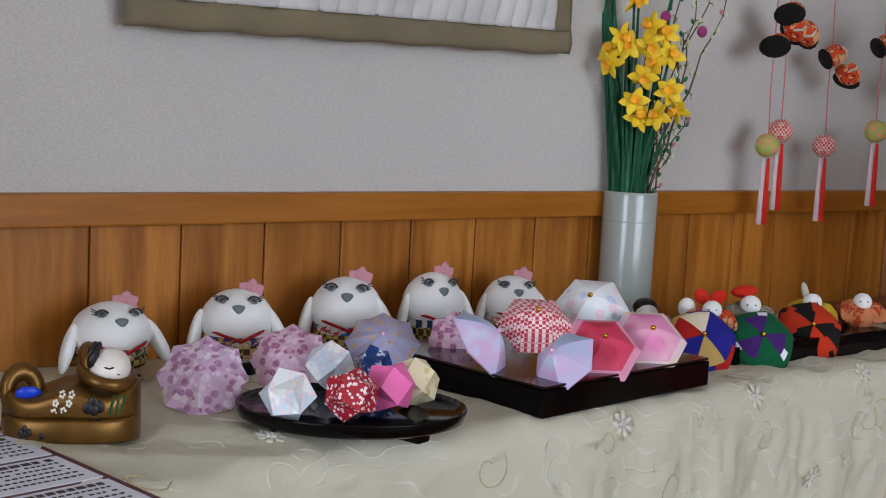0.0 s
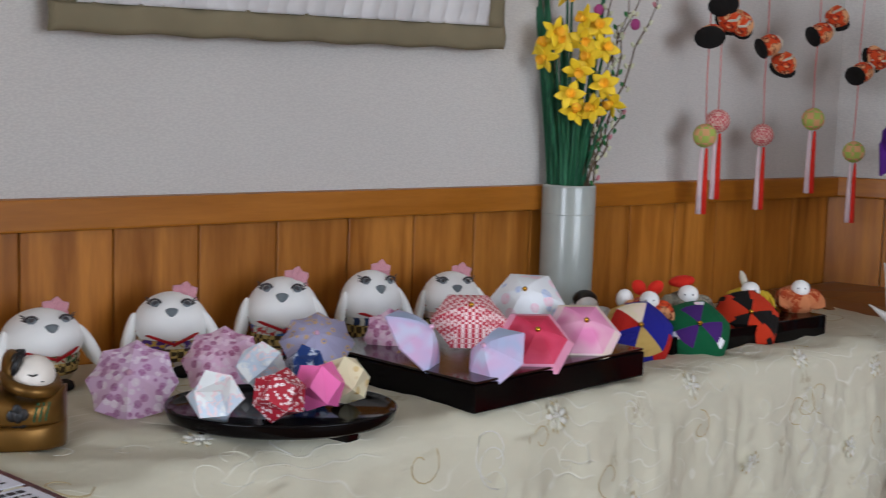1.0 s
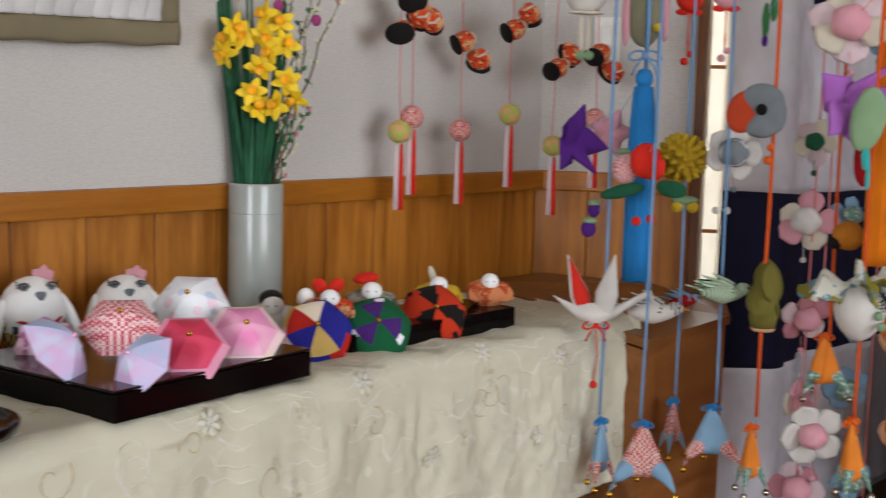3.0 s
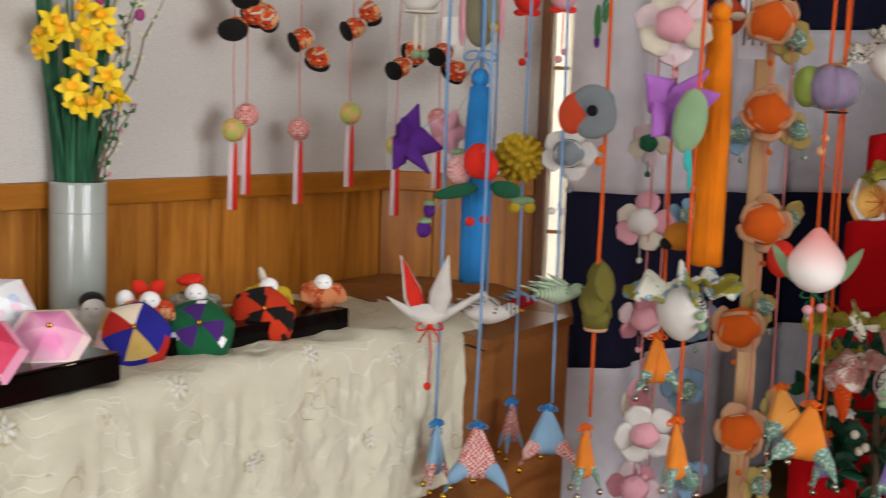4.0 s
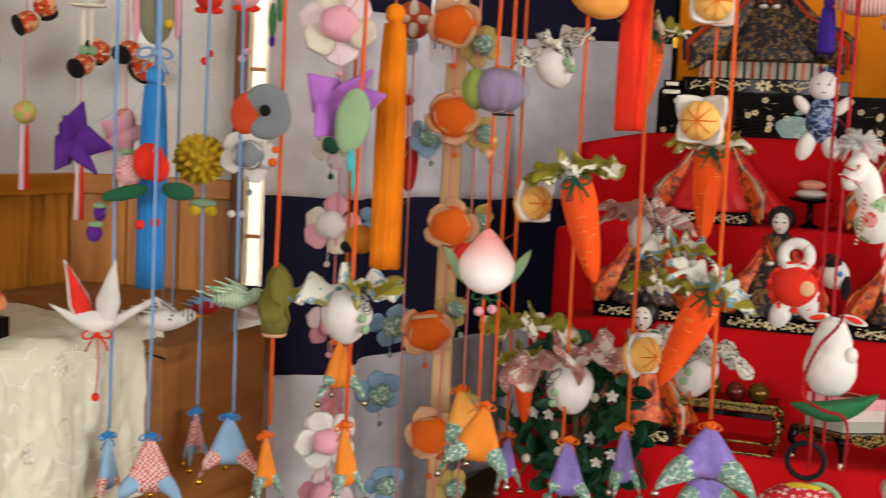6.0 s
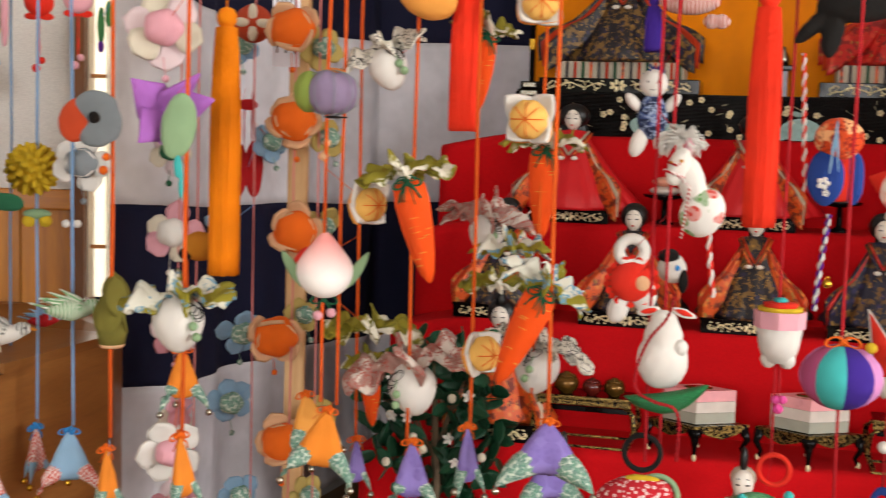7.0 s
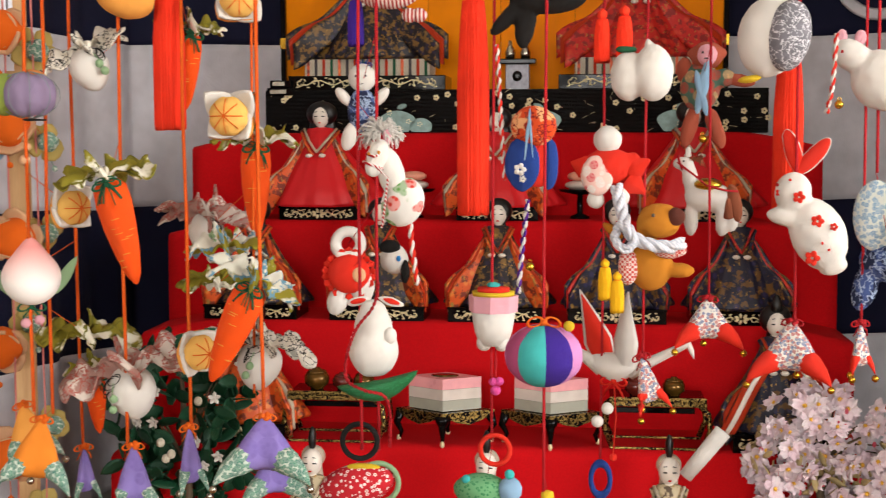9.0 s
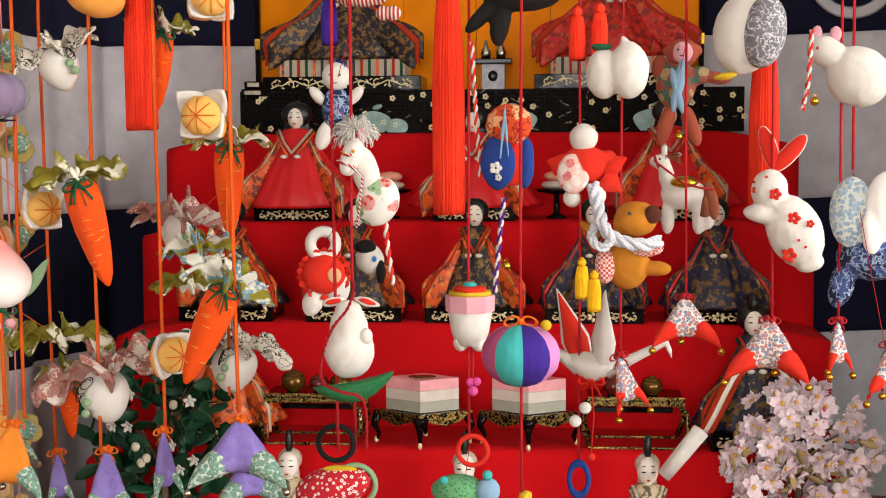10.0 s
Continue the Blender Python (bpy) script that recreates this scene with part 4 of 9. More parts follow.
def vase():
    p = (2.272, 1.484)
    v = thing("ceramic_vase", put(*p), "tall pale grey-green glazed cylinder vase", "vase")
    R, H = 0.0425, 0.226
    part("body", G().lathe([(0.001, 0), (R - 0.003, 0.0), (R - 0.001, 0.004), (R, 0.05), (R, H - 0.004), (R - 0.001, H), (R - 0.004, H), (R - 0.005, H - 0.05), (0.001, H - 0.06)], 48), M_VASE, v)
    part("throwing_ring", G().ring((0, 0, 0.18), R, 0.0008, 0, (0, 0, 0), 48, 5), M_VASE, v)
    z0 = table_z(p[0]) + H
    base = Vector((p[0], p[1], z0 - 0.05))
    side, back = Vector((0.78, -0.62, 0)), Vector((0.62, 0.78, 0))

    def at(a, b, h):
        return base + side * a + back * b + Vector((0, 0, h + 0.05))
    f = thing("narcissus_bouquet", Matrix(), "yellow narcissus with long green leaves standing in the vase", "flowers")
    for a0, a1, h, w in ((-0.024, -0.07, 0.37, 0.016), (-0.02, -0.052, 0.35, 0.014), (-0.014, -0.034, 0.2, 0.017), (-0.006, -0.012, 0.17, 0.018), (0.002, 0.003, 0.15, 0.017), (0.01, 0.016, 0.14, 0.018), (0.016, 0.034, 0.13, 0.016), (-0.018, -0.045, 0.24, 0.016),
                         (-0.01, -0.022, 0.26, 0.012), (0.004, 0.012, 0.24, 0.012), (-0.02, -0.03, 0.12, 0.018), (0.012, 0.05, 0.34, 0.012)):
        b0 = rnd(-0.01, 0.012)

        def fn(u, v, a0=a0, a1=a1, h=h, w=w, b0=b0):
            q = at(a0 + (a1 - a0) * u ** 1.25, b0 + 0.01 * u, -0.05 + (h + 0.05) * u)
            return q + side * (v - 0.5) * w * (1 - u ** 5) + back * 0.003 * math.sin(math.pi * v)
        part("leaf", G().sheet(fn, 14, 3, 0.0012), M_STEM, f)
    blooms = [(-0.005, 0.295), (-0.023, 0.237), (-0.038, 0.217), (-0.04, 0.197), (0.023, 0.226), (0.02, 0.256), (0.03, 0.202), (0.016, 0.179), (0.056, 0.215), (0.046, 0.248), (0.056, 0.159), (0.004, 0.141), (0.014, 0.116), (0.04, 0.121), (0.068, 0.131), (-0.012, 0.225), (0.002, 0.31)]
    for i, (a, h) in enumerate(blooms):
        a -= 0.013
        c = at(a, -0.028 + rnd(-0.012, 0.008), h)
        part("stem", G().tube([at(a * 0.2, 0, -0.04), at(a * 0.7, -0.008, h * 0.6), c + back * 0.01], 0.0022, 6), M_STEM, f)
        m = Matrix.Translation(c) @ pose(0, 0, 0, 0, 0, -38 + rnd(-60, 60)) @ pose(0, 0, 0, rnd(-35, 35), 0, 0)
        g = G()
        for k in range(6):
            g.petal(0.0235, 0.016, 0.0008, 0, pose(0, 0, 0, 0, k * 60 + i * 13, 0) @ pose(0, 0, 0.002, -14 + 22 * math.sin(k * 2 + i), 0, rnd(-18, 18)), 0.14, 0.78, 5, 4)
        b = part("bloom", g, M_PETALY, f)
        b.matrix_world = m
        t = part("trumpet", G().lathe([(0.001, 0), (0.0045, 0.0), (0.0055, 0.006), (0.0082, 0.012), (0.0074, 0.012), (0.0045, 0.006), (0.001, 0.003)], 14, 0, pose(0, 0, 0, 90, 0, 0), lambda a, v: 1 + 0.14 * math.sin(6 * a) * v), M_TRUMPET, b, "orange trumpet")
    tw = thing("budding_branches", Matrix(), "thin budding twigs standing in the vase", "branches")
    for a1, h, bend in ((0.134, 0.31, 0.004), (0.105, 0.33, 0.006), (0.085, 0.3, 0.004), (0.068, 0.25, 0.005), (0.06, 0.34, 0.003), (0.08, 0.12, 0.003)):
        pts = [at(0.02 + (a1 - 0.02) * (k / 12) ** 1.25 + bend * math.sin(k * 1.9), 0.006 + 0.008 * math.sin(k * 1.7 + a1 * 50), -0.05 + (h + 0.05) * k / 12) for k in range(13)]
        part("twig", G().tube(pts, [0.0027 - 0.00015 * k for k in range(13)], 6), M_TWIG, tw)
        g = G()
        for k in range(4, 13):
            for s in (-1, 1):
                q = pts[k] + side * s * rnd(0.002, 0.008) + Vector((0, 0, rnd(-0.008, 0.008)))
                g.tube([pts[k], q], 0.0009, 4, 2)
                g.ball(q, (0.003, 0.003, 0.0052), 0 if rnd(0, 1) < 0.6 else 3 if rnd(0, 1) < 0.7 else 1, 6, 5, (0, s * 30, 0))
        part("bud_spray", g, [M_BUD, M_DUSTY, M_TWIG, M_LEAF], tw, "small pale and pink buds", kind="stuff")
    for a, h in ((0.03, 0.272), (0.088, 0.252)):
        part("pink_bud", G().ball(at(a, -0.03, h), (0.008, 0.008, 0.009), 0, 10, 8), cloth("magenta_bud", "b04a86"), tw, "magenta bud")


vase()


def cloth_umbrella(p, r, pick, mats, lean, lab):
    """A stiff little silk umbrella of six gores lying on its rim; pick(gore, ring, half) chooses the silk."""
    b = thing("cloth_umbrella", pose(p[0], p[1], table_z(p[0]) + r * 0.8, 0, 0, lean) @ pose(0, 0, 0, 56, 0, 0) @ pose(0, 0, r * 0.42, 0, 0, 14), lab, "silk umbrella", "silk umbrellas on the table")
    rings, per = 7, 6

    def at(i, a, off):
        k = i / rings
        rr = r * 1.08 * math.sin(k * 1.75) / math.sin(1.6)
        flat = math.cos(math.pi / 6) / math.cos((a % (math.pi / 3)) - math.pi / 6)
        q = rr * (1 - 0.75 * k + 0.75 * k * flat * 1.08) - off
        return (q * math.cos(a), q * math.sin(a), -r * 0.95 * k ** 1.8 - off * 0.5)
    for j in range(6):
        g = G()
        for i in range(rings):
            for h in range(per):
                a0, a1 = math.pi / 3 * (j + h / per), math.pi / 3 * (j + (h + 1) / per)
                mi = pick(j, i, h / per)
                g.add([at(i, a0, 0), at(i, a1, 0), at(i + 1, a1, 0), at(i + 1, a0, 0)], [(0, 1, 2, 3)], mi, False)
                g.add([at(i, a0, 0.0015), at(i, a1, 0.0015), at(i + 1, a1, 0.0015), at(i + 1, a0, 0.0015)], [(3, 2, 1, 0)], mi, False)
        part("gore", g, mats, b)
    part("bead", G().ball((0, 0, 0.002), r * 0.085, 0, 10, 6), M_GOLD, b, "brass bead tip")
    part("stick", G().tube([(0, 0, 0), (0, 0, -r * 1.1)], 0.0016, 6), M_POLE, b)


S_BLUE, S_SCARLET, S_GOLDEN = cloth("royal_blue_silk", "2a2a9c"), cloth("scarlet_silk", "d0281c"), cloth("gold_silk", "e0bc6a")
S_EMERALD, S_PLUM, S_VERM = cloth("emerald_silk", "14623a"), cloth("plum_silk", "4c2478"), cloth("vermilion_silk", "d63a16")
for q, r, pick, mm, lab in (
        ((2.153, 1.205), 0.047, lambda j, i, h: (0, 1, 2, 0, 3, 0)[j] if i < 4 else (0, 0, 3, 1, 0, 2)[(j + (h > 0.5)) % 6], [S_BLUE, M_UCREAM, S_SCARLET, S_GOLDEN], "small silk umbrella in blue, cream and red patches"),
        ((2.244, 1.175), 0.047, lambda j, i, h: (1 if j % 2 else 0) if i < 3 else 0 if i > 3 else (2 if h < 0.2 and j % 2 else 0), [S_EMERALD, S_PLUM, M_UWHITE], "small silk umbrella in green and purple patches"),
        ((2.405, 1.206), 0.048, lambda j, i, h: j % 2 if i < 2 else (1 if (j % 2 and abs(h - 0.42) < 0.42 - 0.07 * (i - 2)) or (not j % 2 and abs(h - 0.42) > 0.52 - 0.1 * (i - 2)) else 0), [S_VERM, M_BLACKF], "small silk umbrella in vermilion and black patches")):
    cloth_umbrella((q[0] + 0.015, q[1] + 0.03), r, pick, mm, -40, lab)


def low_stand():
    r = (2.594, 1.221, 0.743)
    s = thing("long_lacquer_stand", pose(r[0], r[1], table_z(r[0]), 0, 0, 0), "long low black lacquer stand for small figures", "stand")
    part("board", G().box((-0.19, 0.06, 0.018), (0.38, 0.14, 0.034), 0, 0.002), M_BLACK, s)
    return r


LS = low_stand()


def rabbit_figure(x, y, robe, s, crown, lab, lift=0.035):
    g = G()
    g.ball((0, 0, 0.02 * s), (0.036 * s, 0.03 * s, 0.026 * s), 0, 14, 8)
    g.ball((-0.022 * s, -0.012 * s, 0.026 * s), (0.018 * s, 0.016 * s, 0.016 * s), 0, 10, 6, (0, 30, 0))
    g.ball((0.022 * s, -0.012 * s, 0.026 * s), (0.018 * s, 0.016 * s, 0.016 * s), 0, 10, 6, (0, -30, 0))
    g.ball((0.002, -0.014 * s, 0.042 * s), (0.0155 * s, 0.016 * s, 0.0145 * s), 1, 14, 10)
    for sx in (-1, 1):
        g.ball((sx * 0.006 * s, -0.029 * s, 0.044 * s), 0.0014 * s, 4, 6, 5)
        g.petal(0.04 * s, 0.03 * s, 0.003, 0, pose(sx * 0.012 * s, -0.01 * s, 0.03 * s, 30, sx * 118, 0), 0.25, 1.1)
    if crown == "ribbon":
        for sx in (-1, 1):
            g.ball((sx * 0.013 * s, 0.0, 0.06 * s), (0.011 * s, 0.006 * s, 0.015 * s), 2, 10, 8, (20, sx * 40, 0))
        g.ball((-0.034 * s, 0.006, 0.04 * s), (0.014 * s, 0.012 * s, 0.016 * s), 1, 10, 8)
    elif crown == "cap":
        g.ball((-0.006 * s, 0.0, 0.06 * s), (0.02 * s, 0.014 * s, 0.009 * s), 2, 12, 8, (0, -8, 0))
    elif crown == "hair":
        g.ball((0, -0.004 * s, 0.05 * s), (0.0175 * s, 0.017 * s, 0.0135 * s), 4, 12, 8)
    elif crown == "fan":
        g.ball((-0.006 * s, 0.004 * s, 0.056 * s), (0.006 * s, 0.006 * s, 0.017 * s), 3, 8, 6, (0, -18, 0))
    return solid("rabbit_figure", g, [robe, M_PLUSH, M_RED, M_CREAM, M_HAIR], pose(x, y, table_z(x) + lift, 0, 0, -40), lab, "small figure", "small figures on the lacquer stand")


for dx, dy, robe, s, crown, lab in ((-0.365, 0.055, M_ORPRINT, 0.92, "ribbon", "white rabbit figure in an orange kimono with a red ribbon"), (-0.278, 0.055, cloth("sand_kimono", "a8a08c", "6f6a5c", "marble", 0.012), 1.0, "cap", "white-headed figure in a grey kimono with a red cap"),
                                 (-0.125, 0.055, M_MUSTARD, 0.95, "fan", "yellow-robed small figure with a fan"), (-0.02, 0.035, cloth("rust_kimono", "b5481f", "d98a5a", "marble", 0.012), 0.95, "", "white-headed figure in a rust kimono")):
    rabbit_figure(LS[0] + dx, LS[1] + dy, robe, s, crown, lab)
rabbit_figure(2.235, 1.405, M_WHITE, 1.1, "hair", "small white figure with painted black hair by the vase", 0.0)


def leaflet():
    c = (1.237, 1.024, 0.767)
    l = thing("printed_leaflet", pose(c[0], c[1], table_z(c[0]) + 0.004, 0, 0, 98), "maroon leaflet with white panels of fine print", "leaflet")
    part("sheet", G().box((0.09, 0.12, 0.0), (0.46, 0.24, 0.0012)), M_MAROON, l)
    for i in range(5):
        x = -0.1 + i * 0.083
        part("panel", G().box((x + 0.03, 0.115, 0.0012), (0.076, 0.215, 0.0008), 0, 0.0003), M_CARD, l, "white print panel")
        for k in range(6):
            row, y, end = G(), 0.018, rnd(0.1, 0.15)
            big = k == 0
            while y < (0.09 if big else end):
                w = rnd(0.0035, 0.006) * (1.6 if big else 0.8)
                row.box((x + 0.058 - k * 0.0105, y + w / 2, 0.0019), (0.0065 if big else 0.0028, w, 0.0004))
                y += w + (0.0022 if rnd(0, 1) < 0.85 else 0.006)
            part("line_of_print", row, M_INK, l)
        part("photo", G().box((x + 0.03, 0.185, 0.002), (0.05, 0.06, 0.0005)), M_BROWN, l, "small brown photo")


leaflet()


# ---- hanging ornaments ----
HOOPS, CORDS = {}, []
for nm, c, R, lab in (("blue", (2.8, 1.03), 0.16, "hoop carrying strands on light blue cords"), ("orange", (2.95, 0.55), 0.3, "hoop carrying strands on orange cords"), ("red", (3.22, -0.1), 0.38, "hoop carrying strands on red cords")):
    h = thing("ornament_hoop", pose(c[0], c[1], 1.62), lab, "hanging hoop", "hanging hoops")
    part("hoop", G().ring((0, 0, 0), R, 0.008, 0, (0, 0, 0), 48, 8), M_RCORD, h)
    for k in range(3):
        a = k * 2.094
        part("suspension_cord", G().tube([(R * math.cos(a), R * math.sin(a), 0), (0, 0, 0.5)], 0.002, 6), M_RCORD, h)
    part("hanger", G().tube([(0, 0, 0.49), (0, 0, 0.878)], 0.004, 6), M_RCORD, h)
    HOOPS[nm] = h
rod = thing("hanging_rod", pose(2.75, WALL_Y - 0.09, 1.63), "thin rod on the wall carrying pink threads", "rod")
part("rod", G().tube([(-0.35, 0, 0), (0.32, 0, 0)], 0.005, 8), M_POLE, rod)
for x in (-0.3, 0.28):
    part("bracket", G().tube([(x, 0, 0), (x, 0.092, 0)], 0.005, 8), M_POLE, rod)
HOOPS["rod"] = rod


def cord(x, y, z0, z1, mat, r=0.0022, lab="", group=""):
    h = HOOPS["rod" if mat is M_PCORD and r < 0.0013 else "red" if mat is M_RCORD else "blue" if mat is M_SKY else "orange"]
    o = h.matrix_world.translation
    pts = [(x + 0.002 * math.sin(9 * k + x * 70) - o.x, y + 0.002 * math.cos(7 * k + y * 50) - o.y, z0 + (z1 - z0) * k / 6 - o.z) for k in range(7)]
    CORDS.append((x, y, z1))
    return part("cord", G().tube(pts, r, 8), mat, h, lab)


def rope(pts, R, n=3, pitch=None):
    """Strands laid round each other along a smooth line; strand k takes material k."""
    line = []
    for i in range(len(pts) - 1):
        a, b, c, d = [Vector(pts[min(len(pts) - 1, max(0, i + o))]) for o in (-1, 0, 1, 2)]
        for k in range(12):
            t = k / 12
            line.append(0.5 * (2 * b + (c - a) * t + (2 * a - 5 * b + 4 * c - d) * t * t + (3 * b - a - 3 * c + d) * t ** 3))
    line.append(Vector(pts[-1]))
    fine, acc, pitch = [line[0]], 0.0, pitch or R * 6
    for a, b in zip(line, line[1:]):
        m = max(1, int((b - a).length / (pitch / 9)))
        fine += [a.lerp(b, (k + 1) / m) for k in range(m)]
    g = G()
    strands = [[] for k in range(n)]
    for i, q in enumerate(fine):
        d = (fine[min(i + 1, len(fine) - 1)] - fine[max(i - 1, 0)]).normalized()
        side = d.cross(Vector((0.2, 0.97, 0.1))).normalized()
        other = d.cross(side)
        acc += (q - fine[max(i - 1, 0)]).length
        for k in range(n):
            w = 2 * math.pi * (acc / pitch + k / n)
            strands[k].append(q + (side * math.cos(w) + other * math.sin(w)) * R * 0.52)
    for k in range(n):
        g.tube(strands[k], R * 0.56, 6, k)
    return g


def bow_of(g, z, w, mi=0, y=0.0):
    for sx in (-1, 1):
        g.ring((sx * w * 0.5, y, z), w * 0.42, w * 0.1, mi, (80, sx * 20, 0), 12, 5, 0.6)
        g.tube([(0, y, z), (sx * w * 0.5, y - 0.003, z - w * 0.6), (sx * w * 0.7, y, z - w * 1.1)], w * 0.08, 5, mi)
    g.ball((0, y, z), w * 0.2, mi, 8, 6)
    return g


def kite_pouch(p, w, h, mats, turn=0.0, lab="", group="three-cornered pouches", lean=0.0):
    """Puffed three-cornered pouch: one apex, three drooping corners with bells. mats: body, corners, bow, bell."""
    t = thing("corner_pouch", facing(p, turn) @ pose(0, 0, 0, 0, lean, 0), lab, "fabric pouch", group)
    body = G().lathe([(0.001, 0.5 * h), (0.035 * w, 0.47 * h), (0.1 * w, 0.36 * h), (0.2 * w, 0.14 * h), (0.27 * w, -0.08 * h), (0.24 * w, -0.2 * h), (0.12 * w, -0.27 * h), (0.001, -0.28 * h)], 30, 0, None,
                     lambda a, v: 1 + 0.3 * math.cos(3 * (a + 0.52)) * min(1, v * 1.6))
    part("body", body, mats[0], t)
    for k in range(3):
        a = radians(-30 + 120 * k)
        d = Vector((math.cos(a), math.sin(a), 0))
        pts = [d * (0.17 * w) + Vector((0, 0, -0.08 * h)), d * (0.28 * w) + Vector((0, 0, -0.15 * h)), d * (0.4 * w) + Vector((0, 0, -0.25 * h)), d * (0.49 * w) + Vector((0, 0, -0.36 * h)), d * (0.54 * w) + Vector((0, 0, -0.43 * h))]
        part("corner", G().tube(pts, [0.14 * w, 0.13 * w, 0.088 * w, 0.042 * w, 0.008 * w], 12), mats[1], t, "printed corner")
        part("bell", G().ball(pts[-1] + Vector((0, 0, -0.006)), 0.0058, 0, 10, 8), mats[3], t, "small round bell")
    tie = bow_of(G(), 0.47 * h, 0.018)
    for k in range(6):
        tie.ball((0.006 * math.cos(k * 1.05), 0.006 * math.sin(k * 1.05), 0.48 * h + 0.003 * math.sin(k * 2)), 0.0042, 0, 8, 6)
    part("bow", tie, mats[2], t, "tied cord bow")
    return t


def tassel(p, length, r, mat, head, lab, flare=1.15):
    t = thing("large_tassel", pose(*p), lab, "tassel", "large tassels")
    part("head", G().lathe([(0.001, 0), (r * 0.5, -0.004), (r * 0.72, -r * 0.6), (r * 0.7, -r * 1.1), (r * 0.45, -r * 1.5), (0.001, -r * 1.55)], 20, 0, None, lambda a, v: 1 + 0.03 * math.sin(14 * a)), mat, t)
    part("binding", G().ring((0, 0, -r * 1.5), r * 0.5, r * 0.09, 0, (0, 0, 0), 20, 6), head, t)
    z0 = -r * 1.5
    rows = []
    for i in range(13):
        k = i / 12
        rr = r * (0.74 + (flare * 0.93 - 0.74) * min(1, k * 2.6) ** 0.7)
        rows.append([(rr * (1 + 0.07 * math.sin(30 * 2 * math.pi * j / 120 + math.sin(k * 3 + j))) * math.cos(2 * math.pi * j / 120), rr * (1 + 0.07 * math.sin(30 * 2 * math.pi * j / 120)) * math.sin(2 * math.pi * j / 120),
                      z0 - (length + z0) * k - (0.004 * math.sin(j * 2.3) if i == 12 else 0)) for j in range(120)])
    part("skirt", G().grid(rows, True, 0, True), mat, t, "hanging thread skirt")
    if length > 0.2:
        part("loop_cord", G().tube([(0, 0, -0.004), (0, 0, 1.615 - p[2])], 0.0016, 6), mat, t, "plain hanging cord")
    return t


def frill_mesh(R, h=0.3, waves=5, seed=0.0):
    """A broad strip of cloth gathered at its middle, so that it ruffles out to both sides and droops."""
    g = G()
    for k in range(3):
        turn = (-14, 16, 84)[k] + 12 * math.sin(seed + k * 2.1)
        half, width = R * (1.25, 1.1, 0.8)[k], R * (0.62, 0.56, 0.6)[k]

        def fn(u, v, k=k, half=half, width=width):
            s = 2 * u - 1
            e = abs(s)
            pinch = 0.28 + 0.72 * min(1, e * 1.5) ** 0.7
            q = (s * 2.1 + seed * 3 + k * 4, v * 1.6, k * 1.3 + seed)
            y = (v - 0.5) * width * pinch + 0.16 * R * noise.noise((q[1] + 5, q[0], 3))
            ripple = 0.13 * R * math.sin(e * (8.5 + k) + seed * 5 + k + 2.2 * v) * min(1, e * 2.4) + 0.16 * R * noise.noise((q[0] * 1.8, q[1] * 2, q[2]))
            edge = 0.1 * R * math.sin(s * 15 + 3 * k + seed) * (v - 0.5)
            return (s * half * (0.84 + 0.1 * math.sin(v * 5 + k)), y * 0.75 + 0.3 * ripple, 0.36 * R * (v - 0.35) * pinch + ripple + edge + 0.22 * R * e - 0.3 * R * e * e * (1 if k < 2 else 0.2))
        g.sheet(fn, 30, 9, 0.0026, 0, pose(0, 0, 0, 18 * (k - 1), 6 * math.sin(seed + k), turn))
    return g


def carrot(p, L, turn, lean, leaf, lab="orange fabric carrot with a ruffled print leaf", bow=M_GREEN):
    """p: the crown's middle."""
    t = thing("fabric_carrot", facing(p, turn) @ pose(0, 0, 0, 0, lean, 0), lab, "fabric carrot", "fabric vegetables")
    r = L * 0.165
    part("root", G().lathe([(0.001, 0.004), (r * 0.6, 0.003), (r * 0.95, -L * 0.05), (r * 1.02, -L * 0.2), (r * 0.92, -L * 0.45), (r * 0.7, -L * 0.7), (r * 0.42, -L * 0.9), (r * 0.15, -L * 0.985), (0.001, -L)], 22, 0, None,
                           lambda a, v: 1 + 0.03 * math.sin(5 * a + 7 * v)), M_CARROT, t)
    st = G()
    for k in range(9):
        a, z = rnd(-2.6, -0.5), -L * rnd(0.1, 0.85)
        rr = r * 1.0 * (1 - 0.55 * max(0, (-z / L - 0.3)))
        st.tube([(rr * math.cos(a + d), rr * math.sin(a + d), z + 0.001 * d) for d in (-0.25, 0, 0.25)], 0.0007, 4)
    part("stitching", st, M_YELLOWO, t, "yellow stitched marks", kind="stuff")
    part("leaf", frill_mesh(L * 0.42, 0.42, 5, p[0] * 9), leaf, t, "ruffled cloth leaf").location = (0, 0, 0.012)
    tuft = bow_of(bow_of(G(), -0.002, 0.022, 0, -r * 0.9), 0.004, 0.015, 0, -r * 1.05)
    for k in range(4):
        a = rnd(-0.9, 0.9)
        tuft.tube([(0, -r, 0.0), (r * 0.7 * a, -r * 1.1, -L * 0.1), (r * a, -r * 1.08, -L * rnd(0.14, 0.26))], 0.0008, 4)
    part("bow", tuft, bow, t, "tied green thread")
    return t


